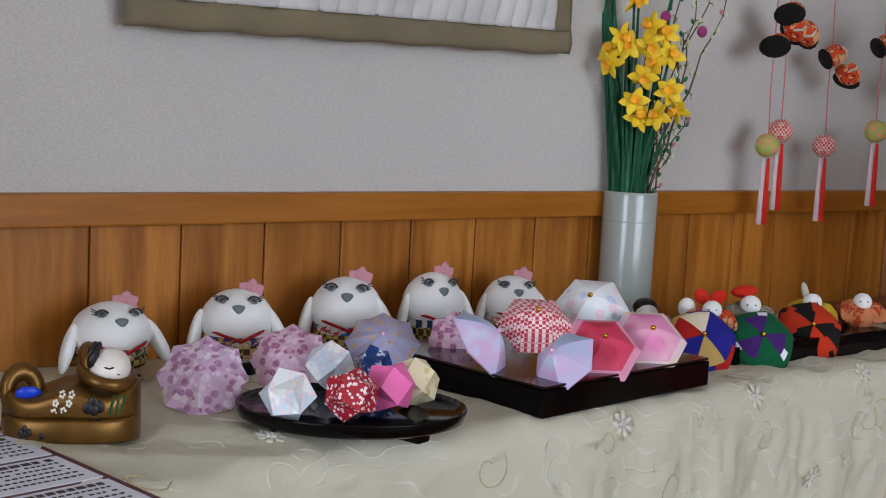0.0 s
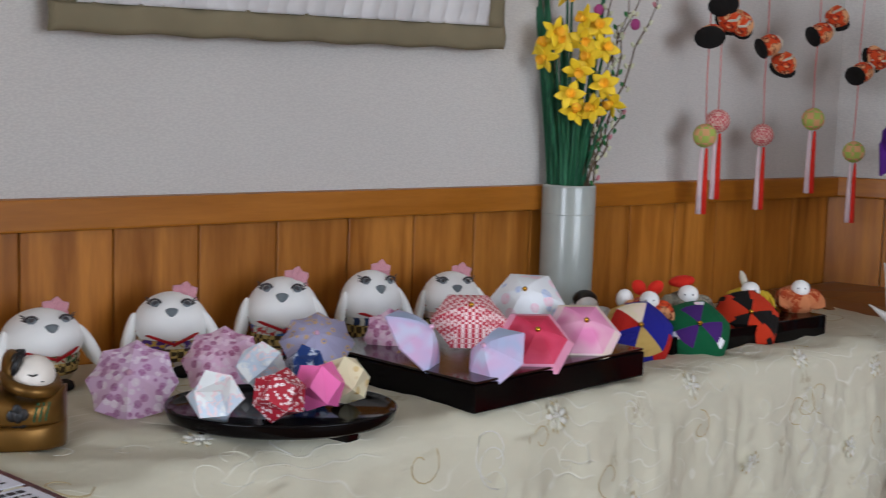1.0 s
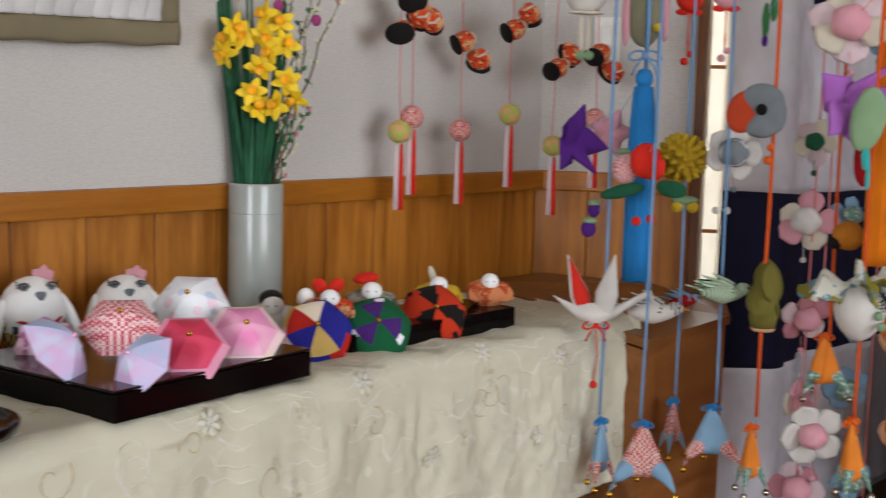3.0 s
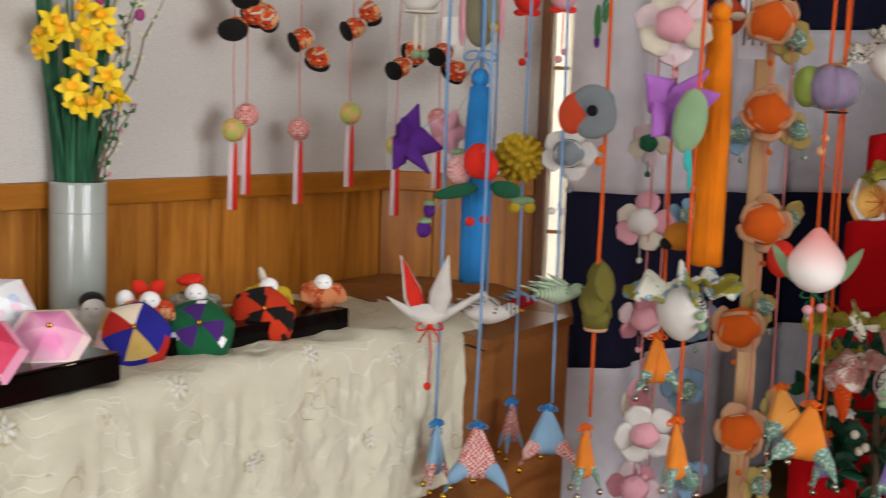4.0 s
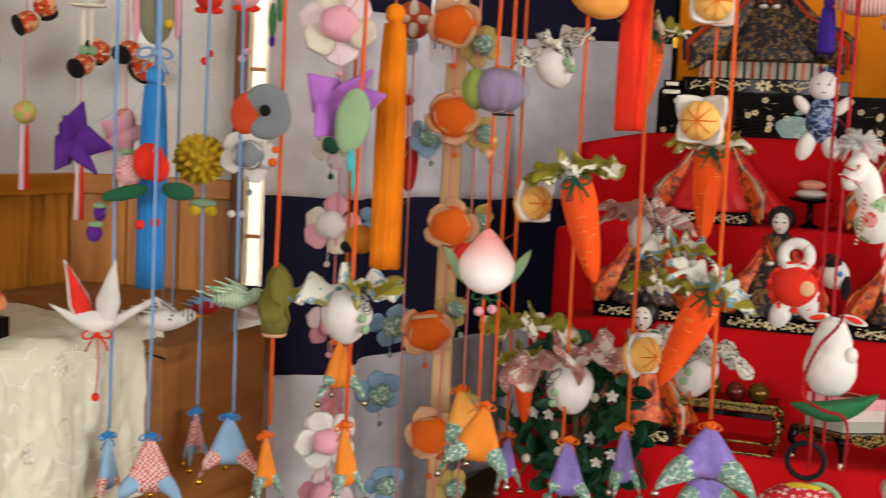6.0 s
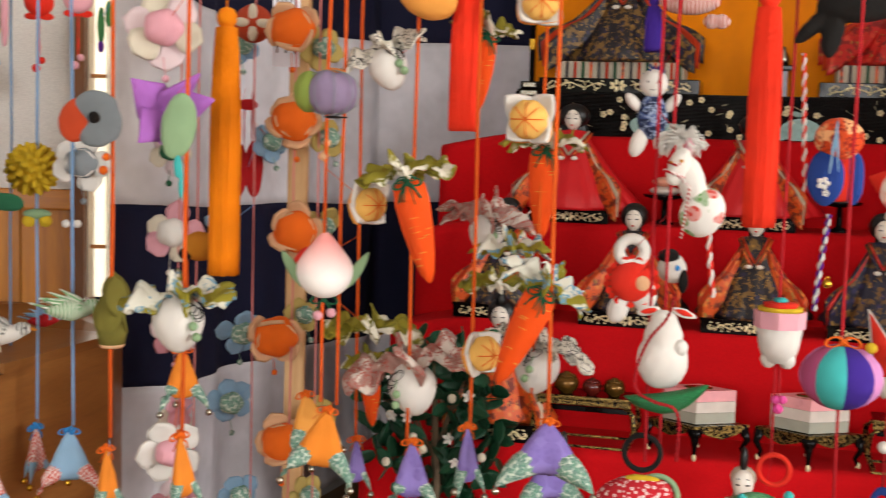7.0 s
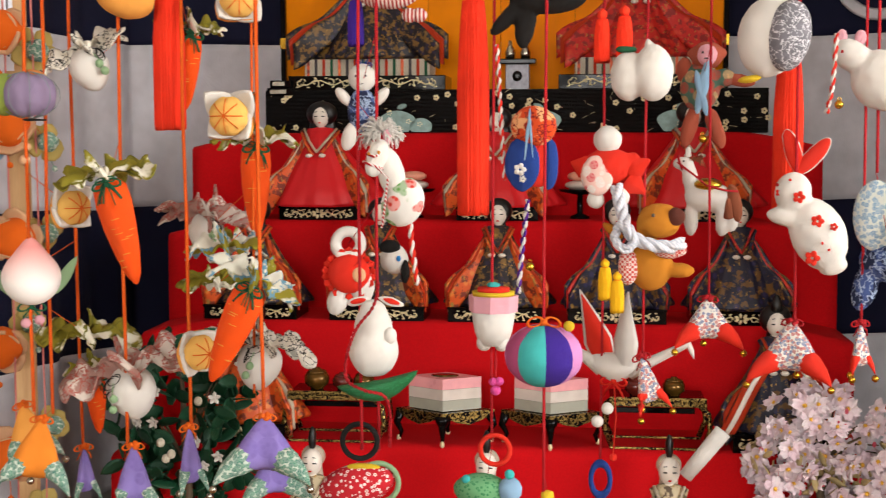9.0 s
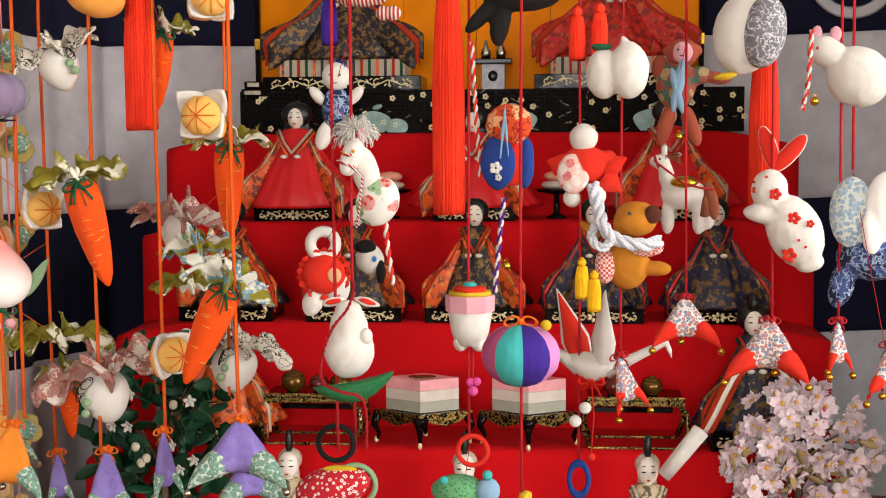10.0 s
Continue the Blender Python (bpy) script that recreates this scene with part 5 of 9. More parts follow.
def bulb(p, r, leaf, turn=0.0, lean=0.0, lab="white fabric turnip with ruffled print leaves", bow=M_BLACKF):
    t = thing("fabric_turnip", facing(p, turn) @ pose(0, 0, 0, 0, lean, 0), lab, "fabric turnip", "fabric vegetables")
    part("root", G().ball((0, 0, 0), (r, r * 0.9, r * 0.98), 0, 22, 14, (0, 0, 0), lambda q: Vector((q.x, q.y, q.z * (1 + 0.3 * max(0, -q.z) ** 2) - 0.04 * math.sin(5 * math.atan2(q.y, q.x)) * (1 - abs(q.z))))), M_WHITE, t)
    part("leaf", frill_mesh(r * (2.5 if leaf is M_PINKPRINT else 2.15), 0.4, 5, p[1] * 7), leaf, t, "ruffled print leaf").location = (0, 0, r * 0.8)
    lop = math.copysign(1, math.sin(p[1] * 40))
    kn = G()
    for k in range(4):
        kn.ring((lop * r * (0.45 + 0.12 * k), -r * 0.72, r * (0.62 - 0.1 * k)), r * (0.3 + 0.05 * k), 0.0009, 0, (80 + 8 * k, 30 * lop, 25 * k), 14, 5, 0.55)
    part("bow", kn, bow, t, "loops of dark thread")
    for k in range(2):
        bx_, bz_ = lop * r * (0.62 + 0.12 * k), -r * (0.1 + 0.42 * k)
        part("bead", G().tube([(lop * r * 0.5, -r * 0.75, r * 0.5), (bx_, -r * 0.86, bz_ + 0.01)], 0.0008, 5).ball((bx_, -r * 0.86, bz_), 0.0065, 0, 10, 8), M_SAGE, t, "sage green cloth bead")
    return t


def mandarin(p, r, turn=0.0, tilt=0.0):
    t = thing("fabric_mandarin", facing(p, turn) @ pose(0, 0, 0, tilt, 0, 0), "half-peeled fabric mandarin with white-lined peel", "fabric mandarin", "fabric fruit")
    def seg(q):
        a = math.atan2(q.z, q.x)
        return q * (1 - 0.06 * abs(math.cos(4 * a)) ** 8)
    part("flesh", G().ball((0, -r * 0.15, 0), (r * 0.8, r * 0.62, r * 0.8), 0, 32, 14, (0, 0, 0), seg), M_MIKAN, t)
    ln = G()
    for k in range(8):
        a = k * math.pi / 4
        ln.tube([(r * 0.8 * s * math.cos(a), -r * 0.15 - r * 0.63 * math.sqrt(max(0, 1 - s * s)), r * 0.8 * s * math.sin(a)) for s in (0.02, 0.3, 0.6, 0.85)], 0.0008, 4)
    part("segment_line", ln, M_ORANGE, t, "stitched segment lines", kind="stuff")
    for k in range(4):
        m = pose(0, r * 0.35, 0, 0, 45 + 90 * k, 0) @ pose(0, 0, r * 0.28, 24, 0, 0)
        pl = part("peel", G().petal(r * (1.12 + 0.12 * math.sin(k * 2 + p[1] * 30)), r * 1.34, 0.005, 0, m @ pose(0, 0, 0, 8 * math.sin(k * 3 + p[2] * 20), 0, 9 * math.sin(k + p[1] * 50)), 0.2, 0.5), M_WHITE, t, "white peel lining")
        part("rind", G().petal(r * 1.05, r * 1.3, 0.006, 0, pose(0, 0.006, 0) @ m, 0.22, 0.56), M_YELLOWO, pl, "amber orange rind")
    part("leaf", G().petal(r * 0.8, r * 0.5, 0.004, 0, pose(r * 0.4, r * 0.3, r * 0.5, 0, 60, 0), 0.1), M_GREEN, t, "dark green leaf")
    return t


def fabric_flower(p, r, petal, centre, n=5, turn=0.0, lab="", dome=0.5, group="fabric flowers"):
    t = thing("fabric_flower", facing(p, turn) @ pose(0, 0, 0, rnd(-22, 22), 0, 0), lab, "fabric flower", group)
    for k in range(n):
        a = 360 * k / n + p[2] * 90 + rnd(-9, 9)
        q = G().petal(r * rnd(0.98, 1.12), r * rnd(0.85, 1.02), r * 0.12, 0, Matrix(), rnd(0.05, 0.3), 1.7)
        ob = part("petal", q, petal if k % 2 == 0 else {"pink_fabric": M_CREAM, "dusty_pink_fabric": M_PALEPINK, "cream_fabric": M_PALEPINK}.get(petal.name, petal), t)
        ob.matrix_basis = pose(0, (0.012 if dome > 0.6 else 0.004) + 0.003 * (k % 2), 0, 0, a, 0) @ pose(0, 0, r * (0.16 if dome > 0.6 else 0.05), rnd(18, 44) if dome > 0.6 else rnd(-24, 8), 0, rnd(-14, 14))
    part("centre", G().ball((0, -r * 0.1, 0), (r * dome * 1.08, r * (0.3 + 0.35 * dome), r * dome), 0, 20, 12, (0, 0, 0), lambda q: q * (1 + 0.05 * math.cos(5 * math.atan2(q.z, q.x)))), centre, t)
    pipe, ry = G(), r * (0.3 + 0.35 * dome)
    for k in range(3 if dome > 0.52 else 0):
        a0 = k * 2.1 + p[2] * 7
        pipe.tube([(r * dome * 1.06 * 0.86 * math.cos(a0 + d), -r * 0.1 - ry * (0.52 - 0.3 * d * d), r * dome * 0.86 * math.sin(a0 + d)) for d in (-0.9, -0.45, 0, 0.45, 0.9)], r * 0.045, 6)
    if pipe.v:
        part("piping", pipe, petal, t, "folded petal edge")
    beads = G()
    beads.tube([(0, 0, -r * 0.8), (0.004, -0.004, -r * 1.35)], 0.0008, 4)
    beads.ball((0.004, -0.004, -r * 1.4), 0.0055, 0, 8, 6)
    part("bead", beads, centre, t, "hanging bead")
    return t


def blade(length, width, th, sweep=0.0):
    """A folded, pointed cloth wing: a ridge down its middle, sharp at the tip."""
    def fn(u, v):
        w = width * (0.55 + 0.75 * u if u < 0.35 else (1 - u) / 0.65 * 0.8125) + 0.0008
        return ((v - 0.5) * w + sweep * length * u * u, -0.22 * w * (1 - abs(2 * v - 1)) + 0.02 * length * math.sin(5 * u), length * u)
    return G().sheet(fn, 14, 6, th)


def folded_crane(p, s, body, wing, turn, lab):
    t = thing("fabric_crane", facing(p, turn), lab, "fabric crane", "fabric birds")
    part("body", G().ball((0, 0, 0), (0.42 * s, 0.17 * s, 0.22 * s), 0, 20, 12, (0, 0, 0), lambda q: Vector((q.x, q.y * (1 - 0.6 * max(0, q.z)), q.z * (1 if q.z > 0 else 1 - 0.5 * abs(q.x)) + 0.35 * q.x * q.x))), body, t)
    for sx, tilt in ((-1, -17), (1, 7)):
        m = pose(sx * 0.14 * s, -0.05 * s * sx, -0.02 * s, 8 * sx, tilt, -20 * sx)
        w = part("wing", blade(1.2 * s, 0.5 * s, 0.03 * s, 0.04 * sx), body, t)
        w.matrix_basis = m
        if sx < 0:
            lin = part("wing_lining", blade(1.12 * s, 0.42 * s, 0.02 * s, 0.04 * sx), wing, w, "red wing lining")
            lin.matrix_basis = pose(0, -0.035 * s, 0.01 * s)
    part("neck", G().tube([(0.2 * s, 0, -0.04 * s), (0.55 * s, 0, 0.14 * s), (0.95 * s, 0, 0.36 * s), (1.06 * s, 0, 0.4 * s), (1.1 * s, 0, 0.3 * s), (1.13 * s, 0, 0.2 * s)], [0.13 * s, 0.075 * s, 0.055 * s, 0.05 * s, 0.035 * s, 0.008 * s], 8), body, t)
    part("tail", G().tube([(-0.2 * s, 0, -0.02 * s), (-0.5 * s, 0, 0.16 * s), (-0.8 * s, 0, 0.36 * s)], [0.13 * s, 0.075 * s, 0.008 * s], 8), body, t)
    bw = bow_of(G(), -0.18 * s, 0.024, 0, -0.1 * s)
    bw.tube([(0, -0.08 * s, -0.2 * s), (0.004, -0.08 * s, -0.7 * s), (0.0, -0.08 * s, -1.25 * s)], 0.0012, 5).ball((0, -0.08 * s, -1.3 * s), 0.0065, 0, 10, 8)
    part("bow", bw, M_RED, t, "red thread bow and bead")
    return t


def plump_bird(p, s, back, belly, turn, lab):
    t = thing("fabric_bird", facing(p, turn), lab, "fabric bird", "fabric birds")
    part("belly", G().ball((0, 0, 0), (0.6 * s, 0.34 * s, 0.27 * s), 0, 20, 12, (0, 0, 0), lambda q: Vector((q.x, q.y * (1 - 0.3 * q.x), q.z * (1 - 0.35 * abs(q.x))))), belly, t)
    part("head", G().ball((0.52 * s, 0, 0.1 * s), (0.2 * s, 0.17 * s, 0.16 * s), 0, 14, 10), back, t)
    part("beak", G().lathe([(0.001, 0), (0.05 * s, 0.0), (0.001, 0.16 * s)], 8, 0, pose(0.69 * s, 0, 0.1 * s, 0, 100, 0)), M_BROWN, t)
    part("eye", G().ball((0.6 * s, -0.15 * s, 0.14 * s), 0.0024, 0, 8, 6), M_INK, t)
    for sy in (-1, 1):
        w = part("wing", blade(1.0 * s, 0.5 * s, 0.03 * s), back, t)
        w.matrix_basis = pose(0.22 * s, sy * 0.2 * s, 0.1 * s, 0, 0, sy * 16) @ pose(0, 0, 0, 0, -80, 0) @ pose(0, 0, 0, 0, 0, 90 + sy * 28)
        for k in range(2):
            f = part("feather", blade((0.85 - 0.2 * k) * s, 0.26 * s, 0.022 * s), back, w)
            f.matrix_basis = pose(0.05 * s * (k + 1), -0.04 * s * (k + 1), 0.02 * s, 0, 14 * (k + 1), 0)
    for a in (-15, 0, 15):
        f = part("tail", blade(0.55 * s, 0.22 * s, 0.026 * s), back, t)
        f.matrix_basis = pose(-0.42 * s, 0.02 * a / 15 * s, 0.04 * s, 0, 0, a) @ pose(0, 0, 0, 0, -76, 0) @ pose(0, 0, 0, 0, 0, 90)
    return t


PUCKER = bpy.data.textures.new("pucker", "CLOUDS")
PUCKER.noise_scale, PUCKER.noise_depth = 0.016, 2
SINGLE = ("limb", "ear", "ear_edge", "ear_lining", "eye", "foot", "bead", "ball", "berry", "bud", "bag", "frill", "scarf", "lobe_leaf")


def soft(name, p, turn, lab, cat, group, pieces, lean=0.0):
    """A stuffed figure: pieces are (part, material, balls), each ball (centre, radii, rotation)."""
    t = thing(name, facing(p, turn) @ pose(0, 0, 0, 0, lean, 0), lab, cat, group)
    for nm, mat, balls in [(n, m, [b]) for n, m, bs in pieces if n in SINGLE for b in bs] + [p3 for p3 in pieces if p3[0] not in SINGLE]:
        g = G()
        for b in balls:
            g.ball(b[0], b[1], 0, 24, 16, b[2] if len(b) > 2 else (0, 0, 0))
        ob = part(nm, g, mat, t)
        if len(balls) > 1 and nm in ("body", "lobe", "head", "vest", "cape", "limb", "hood", "wing", "petal", "skirt", "bloom"):
            fuse = ob.modifiers.new("fuse", "REMESH")
            fuse.mode, fuse.voxel_size, fuse.use_smooth_shade = "VOXEL", 0.003, True
            ease = ob.modifiers.new("ease", "SMOOTH")
            ease.factor, ease.iterations = 0.7, 6
        if max(max(b[1]) if isinstance(b[1], tuple) else b[1] for b in balls) > 0.012:
            pk = ob.modifiers.new("pucker", "DISPLACE")
            pk.texture, pk.strength, pk.mid_level = PUCKER, 0.0028, 0.5
    return t


# three-cornered pouches at the strands' feet
M_ORP = cloth("orange_pouch_fabric", "ee8a2c")
BLUE3, ORANGE3 = [M_LBLUE, M_REDCHECK, M_BLUE, M_GOLD], [M_ORP, M_TEALPRINT, M_ORANGE, M_SILVER]
BLUE3B = [M_REDCHECK, M_LBLUE, M_BLUE, M_GOLD]
PURPLE3, RED3 = [M_LILAC, M_TEALPRINT, M_ORANGE, M_SILVER], [M_REDPRINT, M_RED, M_RCORD, M_GOLD]
LB, LO = "light blue and red check cornered pouch with bells", "orange pouch with teal print corners and bells"
LP, LR = "lilac pouch with teal print corners and bells", "red and flower-print cornered pouch with brass bells"
BLUE_POUCHES = (
        ((2.690, 1.098, 0.535), 0.05, 0.115, BLUE3, 40, LB, 0), ((2.707, 1.028, 0.540), 0.112, 0.115, BLUE3B, 0, LB, 0), ((2.891, 1.080, 0.546), 0.05, 0.1, BLUE3B, 45, LB, 0),
        ((2.856, 0.985, 0.555), 0.105, 0.105, BLUE3, 5, LB, 0), ((2.950, 1.176, 0.502), 0.06, 0.1, BLUE3, 20, LB, 0))
ORANGE_POUCHES = (
        ((2.843, 0.904, 0.534), 0.055, 0.115, ORANGE3, 40, LO, 0), ((2.710, 0.680, 0.608), 0.055, 0.12, ORANGE3, 40, LO, -4), ((2.950, 0.835, 0.687), 0.085, 0.105, ORANGE3, 15, LO, 0),
        ((2.907, 0.559, 0.621), 0.115, 0.115, ORANGE3, 8, LO, 10), ((3.000, 0.630, 0.628), 0.1, 0.1, [M_YELLOWO, M_TEALPRINT, M_ORANGE, M_SILVER], 30, LO, -6))
LILAC_POUCHES = (
        ((2.948, 0.212, 0.639), 0.15, 0.1, PURPLE3, 0, LP, 0), ((3.000, 0.355, 0.598), 0.055, 0.115, PURPLE3, 40, LP, 0), ((2.980, 0.438, 0.569), 0.085, 0.115, PURPLE3, 10, LP, 0), ((3.120, 0.598, 0.532), 0.05, 0.1, PURPLE3, 30, LP, 0), ((3.050, 0.239, 0.568), 0.12, 0.08, PURPLE3, 20, LP, 0))
RED_POUCHES = (
        ((3.300, -0.414, 0.793), 0.115, 0.085, RED3, 12, LR, 0), ((3.250, -0.544, 0.759), 0.135, 0.1, RED3, 0, LR, 0), ((3.250, -0.321, 0.698), 0.062, 0.1, RED3, 35, LR, -12), ((3.300, -0.650, 0.758), 0.045, 0.09, RED3, 40, LR, 0), ((3.200, -0.716, 0.738), 0.08, 0.09, RED3, 20, LR, 0))
for q, w, h, mats, tn, lab, ln in BLUE_POUCHES + ORANGE_POUCHES + LILAC_POUCHES + RED_POUCHES:
    kite_pouch(q, w, h, mats, tn, lab, lean=ln)

# cords, by strand
SKYL, ORL, REDL = "light blue braided hanging cord", "orange braided hanging cord", "red braided hanging cord"
BLUE_CORDS = (
        ((2.720, 1.122, 0.591), M_SKY, SKYL, 0.0027), ((2.707, 1.031, 0.604), M_SKY, SKYL, 0.0024), ((2.891, 1.075, 0.608), M_SKY, SKYL, 0.0024), ((2.856, 0.980, 0.615), M_SKY, SKYL, 0.0024), ((2.950, 1.179, 0.539), M_SKY, SKYL, 0.0022))
ORANGE_CORDS = (
        ((2.843, 0.897, 0.607), M_OCORD, ORL, 0.003), ((2.710, 0.677, 0.669), M_OCORD, ORL, 0.0028), ((2.950, 0.827, 0.735), M_OCORD, ORL, 0.0026), ((2.907, 0.559, 0.688), M_OCORD, ORL, 0.0026),
        ((2.940, 0.212, 0.699), M_OCORD, ORL, 0.0028), ((3.000, 0.353, 0.655), M_OCORD, ORL, 0.0026), ((2.980, 0.446, 0.621), M_OCORD, ORL, 0.0026), ((3.120, 0.602, 0.579), M_OCORD, ORL, 0.0026), ((3.080, 0.277, 0.693), M_OCORD, ORL, 0.0022), ((2.950, 0.553, 0.675), M_OCORD, ORL, 0.0026))
RED_CORDS = (
        ((3.300, -0.414, 0.834), M_RCORD, REDL, 0.0022), ((3.250, -0.546, 0.812), M_RCORD, REDL, 0.0024), ((3.250, -0.316, 0.734), M_RCORD, REDL, 0.0022), ((3.300, -0.649, 0.798), M_RCORD, REDL, 0.0022),
        ((2.990, 0.077, 0.635), M_RCORD, REDL, 0.0024), ((3.050, 0.067, 0.620), M_RCORD, REDL, 0.0024), ((3.200, -0.080, 0.608), M_RCORD, REDL, 0.0024), ((3.060, -0.184, 0.561), M_RCORD, REDL, 0.0024), ((3.300, -0.243, 0.553), M_RCORD, REDL, 0.0022), ((3.300, -0.667, 1.037), M_RCORD, REDL, 0.0024))
PINK_CORDS = (
        ((3.070, 0.921, 0.413), M_PCORD, "faded pink hanging cord", 0.0016), ((3.120, 0.917, 0.402), M_PCORD, "faded pink hanging cord", 0.0016), ((3.180, 0.759, 0.421), M_PCORD, "faded pink hanging cord", 0.0016), ((3.220, 0.860, 0.390), M_PCORD, "faded pink hanging cord", 0.0016), ((3.250, 0.746, 0.406), M_PCORD, "faded pink hanging cord", 0.0016))
for q, mat, lab, r in BLUE_CORDS + ORANGE_CORDS + RED_CORDS + PINK_CORDS:
    cord(q[0], q[1], 1.62, q[2], mat, r, lab)

# large tassels
for q, L, r, mat, lab in (((2.810, 1.119, 1.173), 0.36, 0.021, M_BLUE, "long bright blue thread tassel"), ((2.924, 0.744, 1.286), 0.415, 0.0215, M_ORTHREAD, "long amber orange thread tassel"),
                          ((3.020, 0.384, 1.348), 0.24, 0.021, M_REDTHREAD, "long scarlet thread tassel"), ((3.300, -0.028, 1.352), 0.385, 0.0235, M_REDTHREAD, "long scarlet thread tassel"), ((3.550, -0.544, 1.268), 0.3, 0.023, M_REDTHREAD, "long scarlet thread tassel")):
    tassel(q, L, r, mat, mat, lab)
cord(2.810, 1.117, 1.62, 1.168, M_SKY, 0.003, SKYL)
solid("bow_ribbon", bow_of(G(), 0, 0.03), M_SKY, facing((2.800, 1.113, 1.193)), "light blue ribbon bow on a tassel", "ribbon bow")

# wall strings: little clogs, thread balls and two-coloured tassels
M_PALEPINK = cloth("pale_pink_thread", "e9d2d4", weave=2.0)
M_TB = [cloth("pink_thread_ball", "d4505e", "ecc9b8", "check", 0.0042, weave=2), cloth("lime_thread_ball", "b7c860", "e6b07a", "check", 0.012, weave=2)]


def wall_string(p, k, z_clog, z_top=1.62, two=True):
    cord(p[0], p[1], z_top, p[2] + 0.0, M_PCORD, 0.0011, "thin faded pink hanging thread", "wall strings")
    b = thing("thread_ball", facing(p, rnd(-40, 40)), "small wound thread ball in pink and green", "thread ball", "thread balls by the wall")
    part("ball", G().ball((0, 0, 0), 0.0205, 0, 18, 12), M_TB[k], b)
    t = thing("ball_tassel", pose(p[0], p[1], p[2] - 0.021), "thin red and white thread tassel under a ball", "tassel", "tassels by the wall")
    for sx, m in ((-0.003, M_PALEPINK), (0.003, M_RED)):
        part("strand", G().lathe([(0.001, 0), (0.0024, -0.002), (0.0034, -0.02), (0.0044, -0.07), (0.0052, -0.114), (0.001, -0.115)], 12, 0, pose(sx, -sx, 0), lambda a, v: 1 + 0.08 * math.sin(6 * a)), m, t, "white strand" if sx < 0 else "red strand")
    if z_clog:
        for j in range(2):
            c = thing("tiny_clog", facing((p[0] + (j - 0.4) * 0.032, p[1] - 0.01 - 0.012 * j, z_clog + (j - 0.5) * 0.03 * (1 if k else -1)), 30) @ pose(0, 0, 0, rnd(20, 70) if j else rnd(-30, 10), 60 - 90 * j + rnd(-15, 15), rnd(-30, 30)), "tiny orange brocade shoe with a black sole", "tiny shoe", "tiny shoes by the wall")
            part("upper", G().ball((0, 0, 0.002), (0.019, 0.025, 0.019), 0, 16, 10, (0, 0, 0), lambda q: Vector((q.x * (1 - 0.15 * q.y), q.y, q.z * (1.15 if q.y < 0.2 else 0.7)))), M_ORPRINT, c)
            part("thong", G().tube([(-0.018, 0.002, 0.004), (-0.008, -0.012, 0.02), (0, -0.016, 0.022), (0.008, -0.012, 0.02), (0.018, 0.002, 0.004)], 0.0024, 6), M_CREAM, c, "pale cloth strap")
            part("sole", G().ball((0, 0, -0.013), (0.0195, 0.0265, 0.0085), 0, 14, 8), M_BLACKF, c, "black felt sole")


for q, k, zc in (((2.596, 1.450, 1.080), 0, 1.262), ((2.575, 1.460, 1.054), 1, 1.238), ((2.745, 1.465, 1.056), 0, 1.2), ((2.834, 1.420, 1.087), 1, 1.255), ((2.974, 1.420, 1.027), 1, 1.19), ((3.026, 1.360, 1.082), 0, 1.19)):
    wall_string(q, k, zc)

# blue strands
def star_flower(p, r, mat, turn, lab):
    t = thing("fabric_star", facing(p, turn), lab, "fabric star", "fabric flowers")
    for k in range(5):
        ob = part("point", blade(r * rnd(1.0, 1.15), r * 1.08, 0.005, rnd(-0.1, 0.1)), mat, t)
        ob.matrix_basis = pose(0, 0, 0, 0, 72 * k + 12 + rnd(-8, 8), 0) @ pose(0, 0, 0, rnd(8, 34), 0, rnd(-25, 25))
    part("boss", G().ball((0, -0.004, 0), (r * 0.2, r * 0.14, r * 0.2), 0, 10, 8), mat, t)


star_flower((2.663, 1.163, 1.050), 0.06, M_PURPLE, 42, "purple fabric bellflower star")
star_flower((2.800, 1.180, 1.062), 0.045, M_PINK, 10, "pale pink fabric bellflower")
folded_crane((2.660, 1.100, 0.772), 0.088, M_WHITE, M_RED, 12, "white fabric crane with a red-lined wing")
plump_bird((2.780, 1.065, 0.767), 0.072, M_BLKSTRIPE, M_WHITE, 0, "grey and white fabric bird")
plump_bird((2.830, 0.963, 0.807), 0.066, M_GREENSTRIPE, M_GREENSTRIPE, 14, "green striped fabric bird")
plump_bird((2.920, 1.087, 0.769), 0.045, M_LBLUE, M_CRIMSON, 20, "small blue and red fabric bird")


def chrysanthemum(p, r):
    t = thing("fabric_chrysanthemum", facing(p), "mustard yellow fabric chrysanthemum ball", "fabric flower", "fabric flowers")
    n = 70
    for k in range(n):
        z = 1 - 2 * (k + 0.5) / n
        a = k * 2.39996
        d = Vector((math.sqrt(1 - z * z) * math.cos(a), math.sqrt(1 - z * z) * math.sin(a), z))
        ob = part("petal", G().ball((0, 0, 0), (r * 0.15, r * 0.15, r * 0.27), 0, 8, 6), M_MUSTARD, t)
        ob.matrix_basis = Matrix.Translation(d * r * 0.8) @ d.to_track_quat("Z", "Y").to_matrix().to_4x4()
    part("core", G().ball((0, 0, 0), r * 0.78, 0, 12, 8), M_MUSTARD, t)


